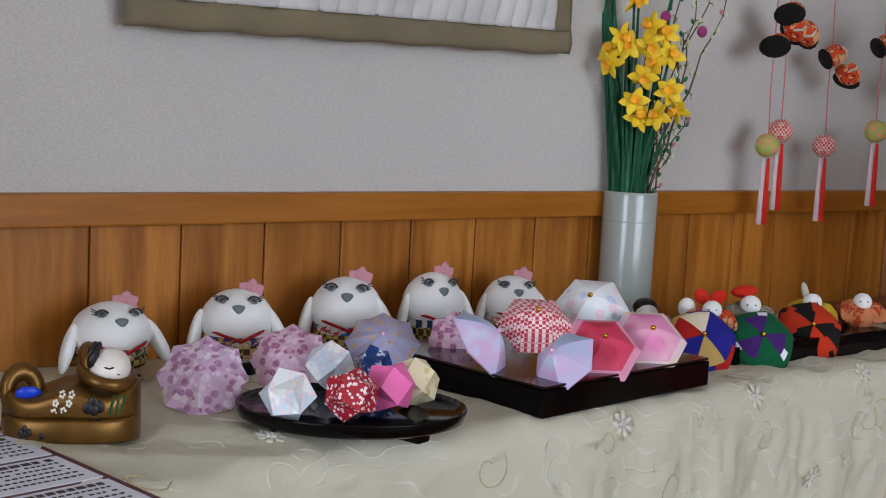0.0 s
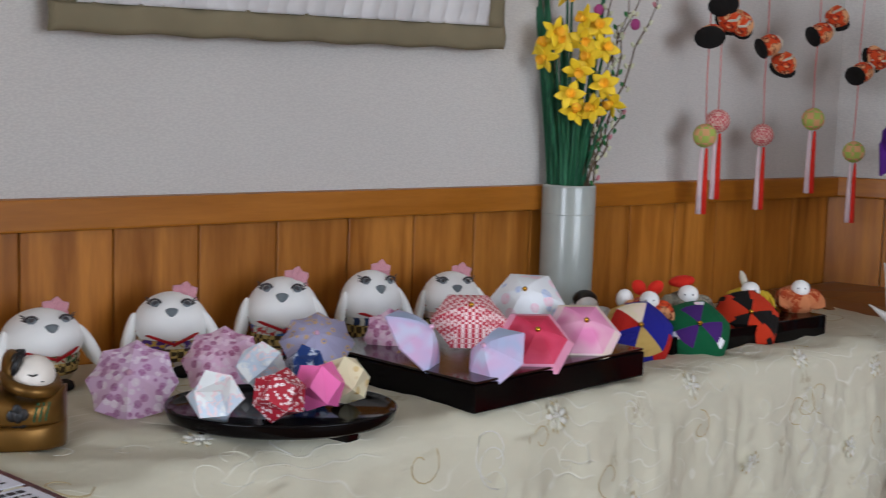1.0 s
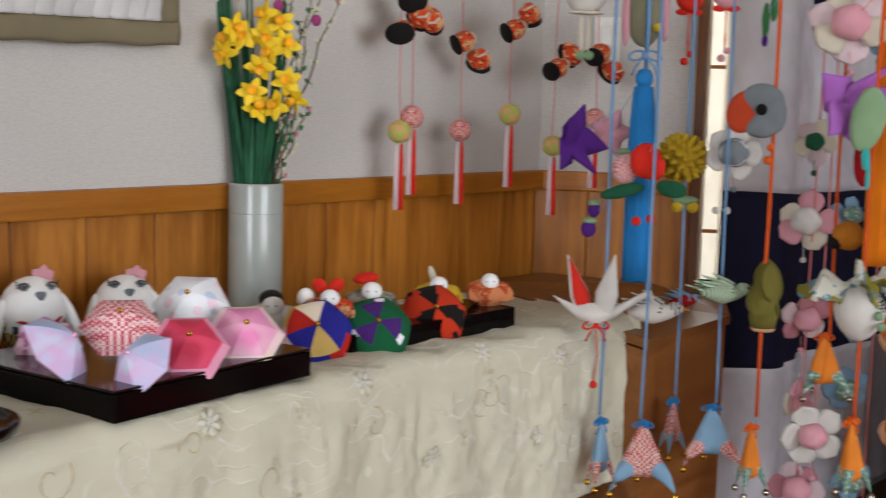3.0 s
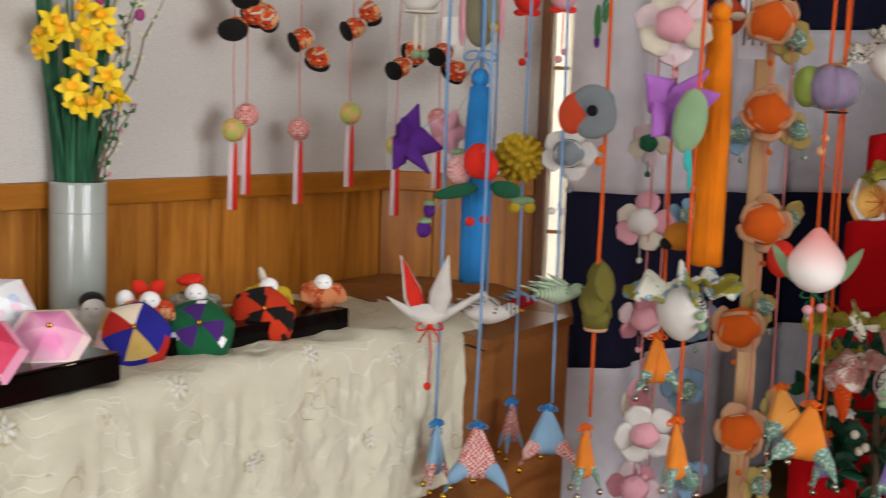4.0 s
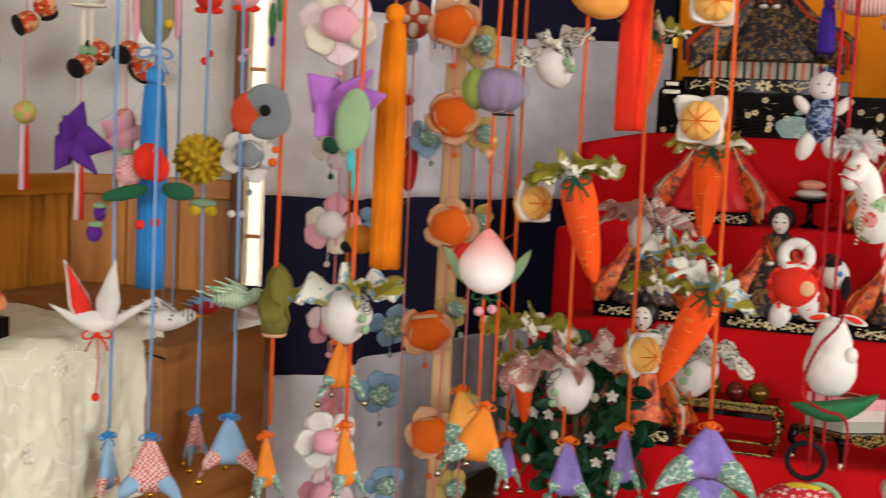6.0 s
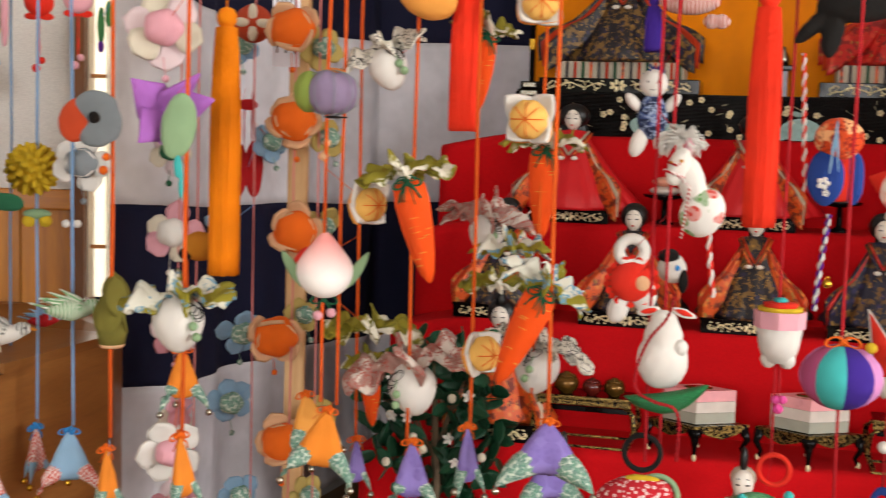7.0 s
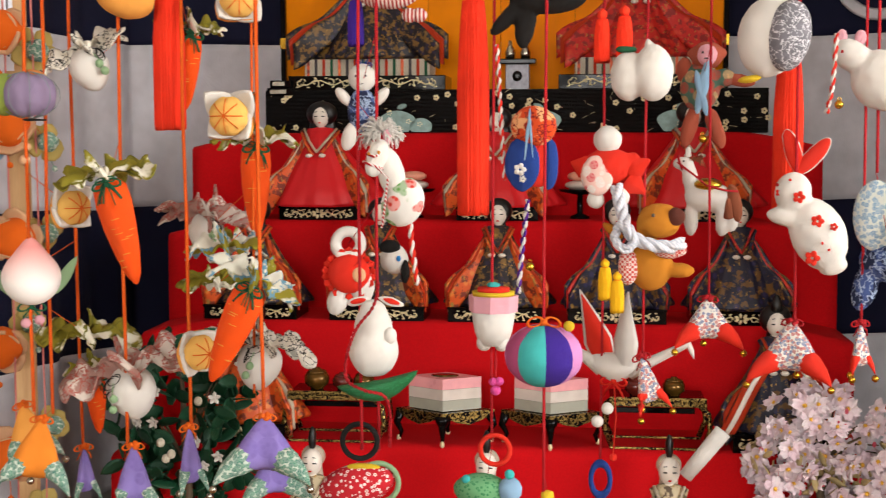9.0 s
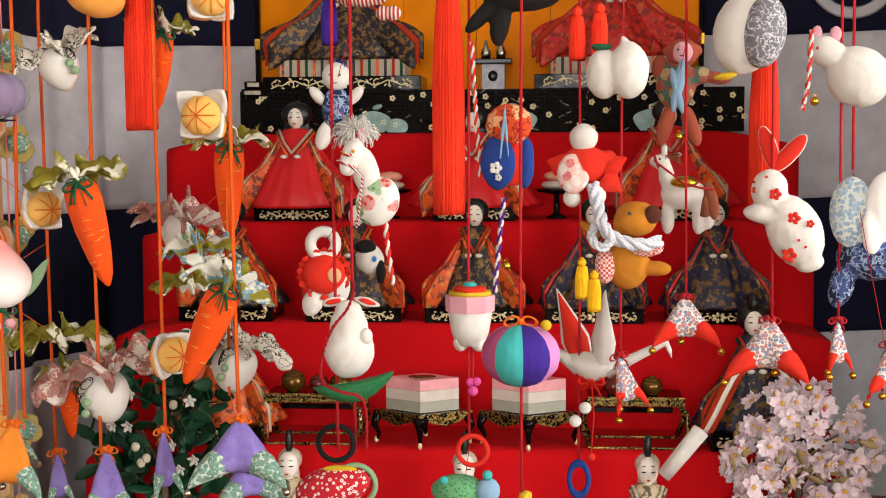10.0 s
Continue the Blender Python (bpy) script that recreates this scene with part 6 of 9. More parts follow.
chrysanthemum((2.890, 1.085, 1.023), 0.043)
soft("fabric_buds", (2.890, 1.076, 0.944), 0, "pair of mustard buds with green calyx", "fabric buds", "fabric flowers", [("bud", M_MUSTARD, [((-0.013, 0, -0.006), 0.0105), ((0.013, 0, -0.006), 0.0105)]), ("calyx", M_SAGE, [((0, 0, 0.006), (0.022, 0.01, 0.008))])])
soft("fabric_camellia", (2.720, 1.054, 1.022), 0, "red fabric camellia with dark green leaves", "fabric flower", "fabric flowers",
     [("bloom", M_RED, [((0.0, 0, 0.0), (0.026, 0.016, 0.03)), ((0.014, -0.006, -0.01), (0.018, 0.014, 0.022))]), ("leaf", M_GREEN, [((-0.035, 0, -0.05), (0.036, 0.007, 0.011), (0, -14, 0)), ((0.045, 0.01, -0.045), (0.026, 0.006, 0.014), (0, 10, 0))]),
      ("berry", M_RED, [((-0.012, -0.01, -0.097), 0.0078), ((0.011, -0.01, -0.093), 0.0078)])])
soft("fabric_strawberry", (2.720, 1.091, 1.008), 0, "pink woven fabric strawberry", "fabric fruit", "fabric fruit", [("fruit", cloth("pink_weave", "e08a8a", "f0c8c2", "check", 0.004, weave=2), [((0, 0, 0), (0.022, 0.018, 0.026), (0, 15, 0))]), ("calyx", M_SAGE, [((-0.004, 0, 0.027), (0.012, 0.009, 0.006))])])
soft("fabric_eggplants", (2.720, 1.152, 0.923), 0, "little purple fabric eggplants with green caps", "fabric eggplant", "fabric vegetables", [("fruit", M_PURPLE, [((-0.006, 0, -0.02), (0.0125, 0.011, 0.014)), ((0.002, 0, 0.012), (0.01, 0.009, 0.012))]), ("cap", M_SAGE, [((-0.004, 0, -0.006), (0.012, 0.01, 0.006)), ((0.002, 0, 0.024), (0.01, 0.008, 0.006))])])
soft("fabric_pinwheel_flower", (2.800, 0.905, 1.105), 0, "grey and orange fabric flower with a black ring", "fabric flower", "fabric flowers",
     [("petal", M_GREYF, [((0.008, 0, 0.02), (0.034, 0.012, 0.026)), ((0.022, 0, -0.004), (0.026, 0.012, 0.032)), ((0.008, 0, -0.022), (0.026, 0.012, 0.02))]), ("orange_petal", cloth("burnt_orange", "d9512c"), [((-0.02, 0.003, 0.0), (0.026, 0.012, 0.034), (0, 14, 0))]), ("ring", M_BLACKF, [((0.006, -0.012, 0.004), (0.009, 0.006, 0.009))]), ("bead", M_ORANGE, [((0.02, -0.01, -0.075), 0.007), ((0.024, -0.01, -0.055), 0.006)])])
fabric_flower((2.890, 0.989, 1.036), 0.044, M_WHITE, M_GREYF, 5, 0, "white and blue-grey fabric flower", 0.55)
soft("pompom_ends", (2.880, 1.000, 0.938), 0, "pair of small white cloth balls", "cloth balls", "", [("ball", M_WHITE, [((-0.009, 0, 0), 0.0065), ((0.009, 0, 0), 0.0065)])])
soft("fabric_owl", (2.720, 1.182, 1.277), 0, "white and beige fabric owl on a blue strand", "fabric owl", "fabric birds", [("body", M_WHITE, [((0, 0, 0.015), (0.036, 0.026, 0.034))]), ("tie", M_CREAM, [((0, -0.014, -0.018), (0.03, 0.012, 0.004)), ((-0.006, 0, -0.05), (0.004, 0.004, 0.032)), ((0.006, 0, -0.05), (0.004, 0.004, 0.032))]), ("bead", M_SAGE, [((-0.006, 0, -0.087), 0.008), ((0.008, 0, -0.087), 0.008)])])
soft("fabric_pod", (2.830, 1.135, 1.263), 0, "olive fabric pod with a pink frilled edge", "fabric pod", "fabric fruit", [("pod", cloth("olive_grey", "8e8a6e"), [((0, 0, 0), (0.03, 0.02, 0.055))]), ("frill", M_PINK, [((-0.032, 0, -0.005), (0.007, 0.01, 0.05)), ((0.034, 0, 0.0), (0.006, 0.01, 0.045))]), ("bead", M_MUSTARD, [((0.02, -0.016, -0.022), 0.008)])])
for q, m1, m2 in (((2.950, 1.120, 1.287), M_RED, M_RED), ((2.980, 1.064, 1.294), M_PINK, M_PINK)):
    soft("hanging_fabric_bud", q, 0, "puffed fabric bud with a bow and beads", "fabric bud", "fabric flowers", [("bud", m1, [((0, 0, 0.012), (0.024, 0.018, 0.024))]), ("cord", M_RED, [((0, 0, -0.04), (0.0016, 0.0016, 0.05))]), ("bow", M_RED, [((-0.012, 0, -0.012), (0.012, 0.003, 0.006)), ((0.012, 0, -0.012), (0.012, 0.003, 0.006))]), ("bead", m2, [((-0.005, 0, -0.098), 0.007), ((0.004, 0, -0.085), 0.006)])])
soft("crystal_drop", (2.850, 0.923, 1.259), 0, "green and purple hanging beads", "beads", "", [("bead", M_LEAF, [((0, 0, -0.01), (0.006, 0.006, 0.03)), ((0.012, 0, 0.01), (0.006, 0.006, 0.02))]), ("tip", M_PURPLE, [((0, 0, -0.04), (0.005, 0.005, 0.01))])])


def bamboo_shoot(p, h):
    t = thing("fabric_bamboo_shoot", facing(p), "olive fabric bamboo shoot in wrapped layers", "fabric bamboo shoot", "fabric vegetables")
    part("core", G().lathe([(0.001, -0.45 * h), (0.17 * h, -0.45 * h), (0.2 * h, -0.3 * h), (0.17 * h, 0.0), (0.09 * h, 0.3 * h), (0.01 * h, 0.5 * h)], 20), M_OLIVE, t)
    for a, z in ((-20, -0.3), (100, -0.3), (220, -0.25), (40, -0.05), (160, 0.0)):
        part("sheath", G().petal(0.55 * h, 0.4 * h, 0.004, 0, pose(0, 0, z * h, 0, 0, a) @ pose(0, -0.19 * h, 0, -12, 0, 0), -0.05, 0.9), M_OLIVE, t)
    part("base", G().lathe([(0.001, -0.5 * h), (0.15 * h, -0.5 * h), (0.175 * h, -0.46 * h), (0.15 * h, -0.42 * h), (0.001, -0.42 * h)], 18), M_PEACHF, t, "peach cloth base")


bamboo_shoot((2.843, 0.895, 0.809), 0.115)

# orange strands
fabric_flower((2.740, 0.736, 1.237), 0.052, M_CREAM, M_PINK, 6, 0, "cream and pink fabric plum blossom", 0.5)
fabric_flower((3.070, 0.933, 0.914), 0.05, M_PINK, M_WHITE, 5, -20, "dusty pink and white fabric blossom", 0.5)
fabric_flower((2.900, 0.824, 0.580), 0.052, M_WHITE, M_PINK, 5, 8, "white fabric blossom with a pink stitched centre", 0.42)
fabric_flower((3.070, 0.922, 0.429), 0.045, M_DUSTY, M_PINK, 6, 0, "dusty pink fabric blossom", 0.55)
fabric_flower((3.070, 0.923, 0.742), 0.045, M_DUSTY, M_PINK, 5, 30, "dusty pink fabric blossom", 0.5)
fabric_flower((3.100, 0.941, 0.578), 0.042, M_PINK, M_DUSTY, 5, 50, "pink fabric blossom seen edge-on", 0.5)
fabric_flower((3.000, 0.894, 1.057), 0.038, M_CREAM, M_GREEN, 5, -30, "cream fabric blossom with green centre", 0.4)
for q, r, tn in (((3.150, 0.749, 1.268), 0.05, -10), ((3.180, 0.761, 1.113), 0.05, 10), ((3.180, 0.754, 0.920), 0.05, 0), ((3.180, 0.790, 0.732), 0.052, 15), ((3.180, 0.770, 0.537), 0.05, -10)):
    fabric_flower(q, r, M_PEACHF, M_ORANGE, 5, tn, "orange fabric camellia with peach petals", 0.74)
for q, r, m, tn in (((3.250, 0.843, 1.075), 0.035, M_LBLUE, 40), ((3.200, 0.907, 0.920), 0.034, M_LBLUE, 30), ((3.220, 0.881, 0.724), 0.042, M_LBLUE, 35), ((3.220, 0.902, 0.591), 0.042, M_LBLUE, 20), ((3.220, 0.880, 0.419), 0.038, M_LBLUE, 20), ((3.200, 0.877, 1.247), 0.034, M_LBLUE, 30)):
    fabric_flower(q, r, m, M_TEALPRINT, 5, tn, "light blue fabric morning glory with print centre", 0.5)
for q, r, tn in (((3.270, 0.753, 1.247), 0.04, 40), ((3.270, 0.736, 1.085), 0.036, 30), ((3.270, 0.742, 0.925), 0.036, 40), ((3.270, 0.780, 0.758), 0.034, 40), ((3.270, 0.763, 0.420), 0.036, 40), ((3.270, 0.740, 0.576), 0.034, 40)):
    fabric_flower(q, r, cloth("khaki_yellow_petal", "c2aa62") if r == 0.04 else bpy.data.materials["khaki_yellow_petal"], M_TEALPRINT, 5, tn, "khaki yellow fabric flower seen edge-on", 0.5)
star_flower((2.728, 0.728, 1.119), 0.068, M_VIOLET, 34, "violet fabric iris star")
soft("fabric_iris_leaf", (2.700, 0.684, 1.100), 0, "sage green fabric leaf with teal thread bow", "fabric leaf", "fabric flowers", [("leaf", M_SAGE, [((0, 0, 0), (0.024, 0.01, 0.046), (0, 8, 0))]), ("thread", M_TEAL, [((0, -0.004, -0.055), (0.006, 0.003, 0.016)), ((0.004, -0.004, -0.08), (0.003, 0.003, 0.02))])])
bulb((2.685, 0.672, 0.833), 0.036, M_LEAFPRINT_B, 0, 0, "white fabric turnip with blue-line print leaves")
soft("fabric_chestnut", (2.950, 0.806, 0.908), 0, "round brown fabric chestnut charm", "fabric chestnut", "fabric fruit", [("nut", M_BROWN, [((0, 0, 0), (0.026, 0.02, 0.024))]), ("base", M_BLACKF, [((-0.02, -0.004, -0.012), (0.012, 0.012, 0.01))])])
soft("patchwork_roundel", (3.200, 0.855, 1.284), 0, "red and white petal-patterned fabric ball", "fabric ball", "fabric fruit", [("ball", cloth("brick_red_fabric", "c64a2a"), [((0, 0, 0), 0.034)]), ("petal", M_CREAM, [((0.0, -0.027, 0.018), (0.009, 0.01, 0.016)), ((0, -0.027, -0.018), (0.009, 0.01, 0.016)), ((0.018, -0.027, 0), (0.016, 0.01, 0.009)), ((-0.018, -0.027, 0), (0.016, 0.01, 0.009))])])
soft("red_bag_pair", (3.250, 0.893, 1.022), 0, "pair of red cloth bags on a red thread", "cloth bag", "", [("bag", M_CRIMSON, [((-0.016, 0, 0), (0.018, 0.008, 0.05)), ((0.013, 0, 0.002), (0.017, 0.008, 0.052))]), ("thread", M_CRIMSON, [((-0.006, 0, 0.09), (0.0016, 0.0016, 0.06)), ((0.008, 0, 0.09), (0.0016, 0.0016, 0.06)), ((0, 0, 0.12), (0.018, 0.003, 0.01))])])
PLUM = soft("fabric_plum", (2.910, 0.565, 1.156), 0, "lilac and green fabric plum with lobes", "fabric fruit", "fabric fruit", [("lobe", cloth("greyed_lilac", "8f7d9a"), [((0.004, -0.012, 0), (0.032, 0.026, 0.033)), ((0.024, 0, 0.0), (0.024, 0.026, 0.031))]), ("green_lobe", cloth("moss_green", "8fa24a"), [((-0.024, 0, 0.001), (0.024, 0.026, 0.031))]), ("orange_lobe", cloth("soft_orange", "d98a4a"), [((0.01, 0.016, 0.008), (0.032, 0.022, 0.03))]), ("thread", M_BLACKF, [((0.016, -0.01, -0.036), (0.018, 0.002, 0.002))]), ("bead", M_PEACHF, [((0.0, 0, -0.095), 0.008), ((0.004, 0, -0.075), 0.006)])])
for k in range(9):
    a = k * 2 * math.pi / 9
    part("seam", G().tube([(0.008 + 0.0455 * math.sin(b) * math.cos(a), -0.006 + 0.036 * math.sin(b) * math.sin(a), 0.034 * math.cos(b)) for b in [0.15 + 0.4 * i for i in range(8)]], 0.0008, 5), M_GREYF, PLUM)


def peach(p, r):
    m = Nodes("peach_dyed_cotton")
    z = m.n("SeparateXYZ", Vector=m.co).outputs[2]
    f = m.n("MapRange", Value=z)
    f.inputs["From Min"].default_value, f.inputs["From Max"].default_value = -0.01, 0.045
    col = m.mix(f.outputs[0], C("f0ebe6"), C("e99a94"))
    m.bump(m.noise(300, 3), 0.25, 0.001)
    mat = m.done(col, 0.85)
    t = thing("fabric_peach", facing(p), "white and pink fabric peach with long leaves", "fabric peach", "fabric fruit")
    part("fruit", G().ball((0, 0, 0), (r, r * 0.9, r), 0, 26, 18, (0, 0, 0), lambda q: Vector((q.x * (1 - 0.32 * max(0, q.z) ** 2), q.y * (1 - 0.32 * max(0, q.z) ** 2), q.z * (1 + 0.35 * max(0, q.z) ** 4)))), mat, t)
    for sx in (-1, 1):
        part("leaf", G().petal(r * 1.5, r * 0.4, 0.005, 0, pose(sx * r * 0.75, 0.005, -r * 0.6, 0, sx * 32, 0), 0.05, 0.9), M_SAGE, t, "sage green leaf")
    part("bow", bow_of(G(), -r * 1.05, 0.022, 0, -0.004), M_GREEN, t, "green thread bow")
    part("bead", G().ball((-0.009, -0.006, -r * 1.6), 0.0075, 0, 10, 8).ball((0.011, -0.006, -r * 1.5), 0.0075, 0, 10, 8), M_PINK, t, "pink beads")


peach((2.910, 0.560, 0.890), 0.043)
soft("fabric_strawberry", (3.100, 0.686, 0.871), 0, "red fabric strawberry behind a peach", "fabric fruit", "fabric fruit", [("fruit", M_RED, [((0, 0, 0), (0.024, 0.02, 0.032))])])
carrot((2.871, 0.412, 1.031), 0.15, 0, -14, M_LEAFPRINT)
mandarin((2.900, 0.485, 0.993), 0.032, 40)
mandarin((2.932, 0.252, 1.124), 0.036, -10)
mandarin((2.980, 0.328, 0.773), 0.034, 45)
bulb((2.980, 0.495, 1.200), 0.03, M_BLACKPRINT, 0, -20, "white fabric turnip with black print leaves")
carrot((3.100, 0.279, 1.079), 0.14, 10, 0, M_LEAFPRINT)
carrot((2.940, 0.225, 0.879), 0.152, 0, 24, M_LEAFPRINT_B)
carrot((3.060, 0.368, 1.251), 0.115, 10, 4, M_LEAFPRINT, "dark orange fabric carrot behind a tassel")
carrot((3.120, 0.576, 0.703), 0.1, 10, -4, M_LEAFPRINT)
bulb((3.000, 0.449, 0.708), 0.038, M_PINKPRINT, 0, -12, "white fabric turnip with rose print leaves")
bulb((3.100, 0.277, 0.739), 0.036, M_BLACKPRINT, 20, 10, "white fabric turnip with black line leaves")
bulb((3.159, 0.389, 0.943), 0.03, M_PINKPRINT, -10, 8, "white fabric turnip with rose print leaves")
solid("leaf_ruffle", frill_mesh(0.07, 0.5, 4, 2.0), M_LEAFPRINT, facing((3.020, 0.527, 0.785)), "ruffled olive print cloth leaf", "cloth leaf", "fabric vegetables")
solid("leaf_ruffle", frill_mesh(0.062, 0.6, 4, 5.0), M_LEAFPRINT_B, facing((3.050, 0.313, 0.925)), "ruffled blue-line print cloth leaf", "cloth leaf", "fabric vegetables")
solid("leaf_ruffle", frill_mesh(0.055, 0.6, 4, 8.0), M_LEAFPRINT, facing((3.100, 0.345, 0.863)), "ruffled olive print cloth leaf", "cloth leaf", "fabric vegetables")
soft("fabric_persimmon", (2.950, 0.431, 1.288), 0, "amber fabric persimmon with a green leaf", "fabric fruit", "fabric fruit", [("fruit", M_YELLOWO, [((0.01, 0, 0.012), (0.045, 0.03, 0.032), (0, 20, 0))]), ("leaf", M_GREEN, [((-0.04, -0.01, 0.024), (0.02, 0.006, 0.014))])])
mandarin((3.000, 0.263, 1.297), 0.036, 10)

# red strands: stuffed animals and toys
def plume(g, c, R, n, L, mi=0):
    for k in range(n):
        a, b = rnd(0, 6.28), rnd(-0.2, 1.2)
        d = Vector((math.cos(a) * math.cos(b), math.sin(a) * math.cos(b) * 0.6, math.sin(b)))
        e = rnd(0.75, 1.15)
        g.tube([Vector(c) + d * R * 0.4, Vector(c) + d * R * 0.9 * e, Vector(c) + d * (R + L * 0.6) * e - Vector((0, 0, L * 0.25)), Vector(c) + d * (R + L * 0.8) * e - Vector((rnd(-0.1, 0.1) * L, 0, L * rnd(0.5, 1.0)))], [0.0013, 0.0012, 0.001, 0.0007], 4, mi)
    return g


def blossom5(x, y, z, r):
    return [((x + r * 0.62 * math.cos(k * 1.2566), y, z + r * 0.62 * math.sin(k * 1.2566)), (r * 0.46, 0.0022, r * 0.42), (0, -k * 72, 0)) for k in range(5)]


q = (3.180, 0.128, 1.176)
d = G().ball((0, 0, 0.012), (0.0225, 0.02, 0.0225), 0, 16, 10).ball((0, 0, -0.04), (0.024, 0.016, 0.036), 1, 16, 10).ball((-0.02, 0, -0.08), (0.013, 0.011, 0.025), 0, 10, 8, (0, 20, 0)).ball((0.016, 0, -0.08), (0.013, 0.011, 0.02), 0, 10, 8, (0, -10, 0)).ball((-0.03, 0, -0.018), (0.009, 0.009, 0.018), 0, 10, 8, (0, -40, 0)).ball((0.03, 0, -0.018), (0.009, 0.009, 0.018), 0, 10, 8, (0, 40, 0))
plume(d, (0, 0, 0.028), 0.01, 26, 0.012, 2)
for sx in (-1, 1):
    d.ball((sx * 0.008, -0.0185, 0.014), 0.0017, 3, 6, 5)
d.tube([(-0.004, -0.0185, 0.002), (0, -0.0195, 0.001), (0.004, -0.0185, 0.002)], 0.0006, 4, 3)
solid("cloth_doll", d, [M_WHITE, M_BLUEPRINT, M_NAVYF, M_INK], facing(q), "white cloth doll in an indigo print dress", "cloth doll", "stuffed figures")
TOY = soft("stuffed_horse", (2.965, 0.029, 1.067), 0, "white stuffed horse with a fringe mane and flower print", "stuffed horse", "stuffed figures",
     [("head", M_WHITE, [((-0.012, -0.01, 0.0), (0.016, 0.018, 0.026), (0, 20, 0)), ((-0.018, -0.014, -0.016), (0.012, 0.013, 0.014))]), ("neck", M_WHITE, [((0.006, 0, -0.025), (0.019, 0.018, 0.04), (0, -15, 0))]),
      ("body", cloth("white_flower_print", "ece8e0", "d0392c", "flowers", 0.026, "5f9a4a", amount=0.4), [((0.022, 0, -0.065), (0.03, 0.024, 0.036), (0, 25, 0))]), ("ear", M_PINK, [((0.0, 0, 0.026), (0.006, 0.005, 0.012))])])
part("bridle", G().tube([(-0.026, -0.022, 0.004), (-0.014, -0.03, 0.0), (0.0, -0.02, 0.006)], 0.0022, 6).ring((-0.018, -0.012, -0.012), 0.0145, 0.002, 0, (0, 20, 0), 18, 6).tube([(-0.012, -0.024, -0.014), (0.004, -0.022, -0.03), (0.0, -0.026, -0.07), (-0.004, -0.03, -0.1)], 0.0018, 6), M_RWCORD, TOY, "red and white twisted bridle")
part("eye", G().ball((-0.008, -0.0275, 0.006), 0.0026, 0, 8, 6).ball((-0.022, -0.0265, 0.004), 0.0022, 0, 8, 6), M_BROWN, TOY, "amber bead eyes")
mane = plume(G(), (0, 0, -0.004), 0.017, 170, 0.02)
solid("fringe_mane", mane, M_WHITE, facing((2.970, 0.040, 1.103)), "white thread fringe mane", "thread fringe")
TOY = soft("stuffed_lion_dancer", (3.152, 0.143, 0.878), 0, "red and white stuffed figure with a ring head", "stuffed figure", "stuffed figures", [("cape", M_RED, [((0, -0.006, 0.0), (0.034, 0.02, 0.032))]), ("skirt", M_WHITE, [((-0.02, 0, -0.045), (0.017, 0.014, 0.024), (0, 20, 0)), ((0.02, 0, -0.02), (0.02, 0.014, 0.03))]), ("patch", M_PEACHF, [((0.018, -0.024, 0.0), (0.011, 0.004, 0.012))])])
frill = G()
for k in range(22):
    a = 2 * math.pi * k / 22
    frill.petal(0.013, 0.013, 0.0012, 0, pose(0.032 * math.sin(a), -0.006, 0.03 * math.cos(a), 0, math.degrees(a), 0) @ pose(0, 0, 0, 20 if k % 2 else -25, 0, 0), 0.2, 1.6, 3, 3)
part("ruffle", frill, M_RED, TOY, "red ruffled edge", kind="stuff")
solid("white_cloth_ring", G().ring((0, 0, 0), 0.02, 0.009, 0, (80, 0, 0), 20, 8), M_WHITE, facing((3.152, 0.145, 0.925)), "white stuffed cloth ring", "cloth ring")
soft("stuffed_dog", (3.300, 0.109, 0.887), 0, "white stuffed dog with a black ear", "stuffed dog", "stuffed figures", [("head", M_WHITE, [((0, 0, 0), (0.024, 0.02, 0.025))]), ("ear", M_BLACKF, [((-0.006, -0.01, 0.022), (0.018, 0.012, 0.012)), ((0.02, -0.012, -0.02), (0.008, 0.008, 0.02))]), ("eye", M_BLUE, [((0.01, -0.02, 0.003), (0.004, 0.003, 0.005))])])
soft("stuffed_mouse", (2.990, 0.058, 0.798), 0, "plump white stuffed mouse on a green leaf", "stuffed mouse", "stuffed figures", [("body", M_WHITE, [((0, 0, -0.012), (0.037, 0.03, 0.042)), ((0.0, -0.002, 0.02), (0.028, 0.024, 0.036)), ((0.0, -0.004, 0.046), (0.02, 0.018, 0.016))]), ("ear", M_WHITE, [((-0.022, 0, 0.058), (0.017, 0.005, 0.007), (0, -12, 0)), ((0.026, 0, 0.058), (0.02, 0.005, 0.006), (0, 16, 0))]), ("ear_lining", M_RED, [((-0.022, -0.003, 0.0585), (0.012, 0.004, 0.004), (0, -12, 0)), ((0.027, -0.003, 0.0585), (0.014, 0.004, 0.0036), (0, 16, 0))]), ("paw", M_WHITE, [((0.026, -0.014, 0.01), (0.01, 0.01, 0.012))])])
slung = thing("slung_cord", facing((2.968, 0.053, 0.79)), "red braided cord slung across a stuffed mouse and leaf", "cord")
part("cord", rope([(0.014, -0.034, 0.1), (0.006, -0.036, 0.066), (-0.018, -0.038, 0.034), (-0.034, -0.03, -0.01), (-0.032, -0.032, -0.04), (-0.006, -0.044, -0.052), (0.02, -0.04, -0.06), (0.028, -0.03, -0.085), (0.026, -0.016, -0.14)], 0.0026, 2), [M_RCORD, M_RCORD], slung)
t = thing("fabric_leaf_boat", facing((2.980, 0.046, 0.738)) @ pose(0, 0, 0, 0, -12, 0), "dark green fabric leaf boat", "fabric leaf")
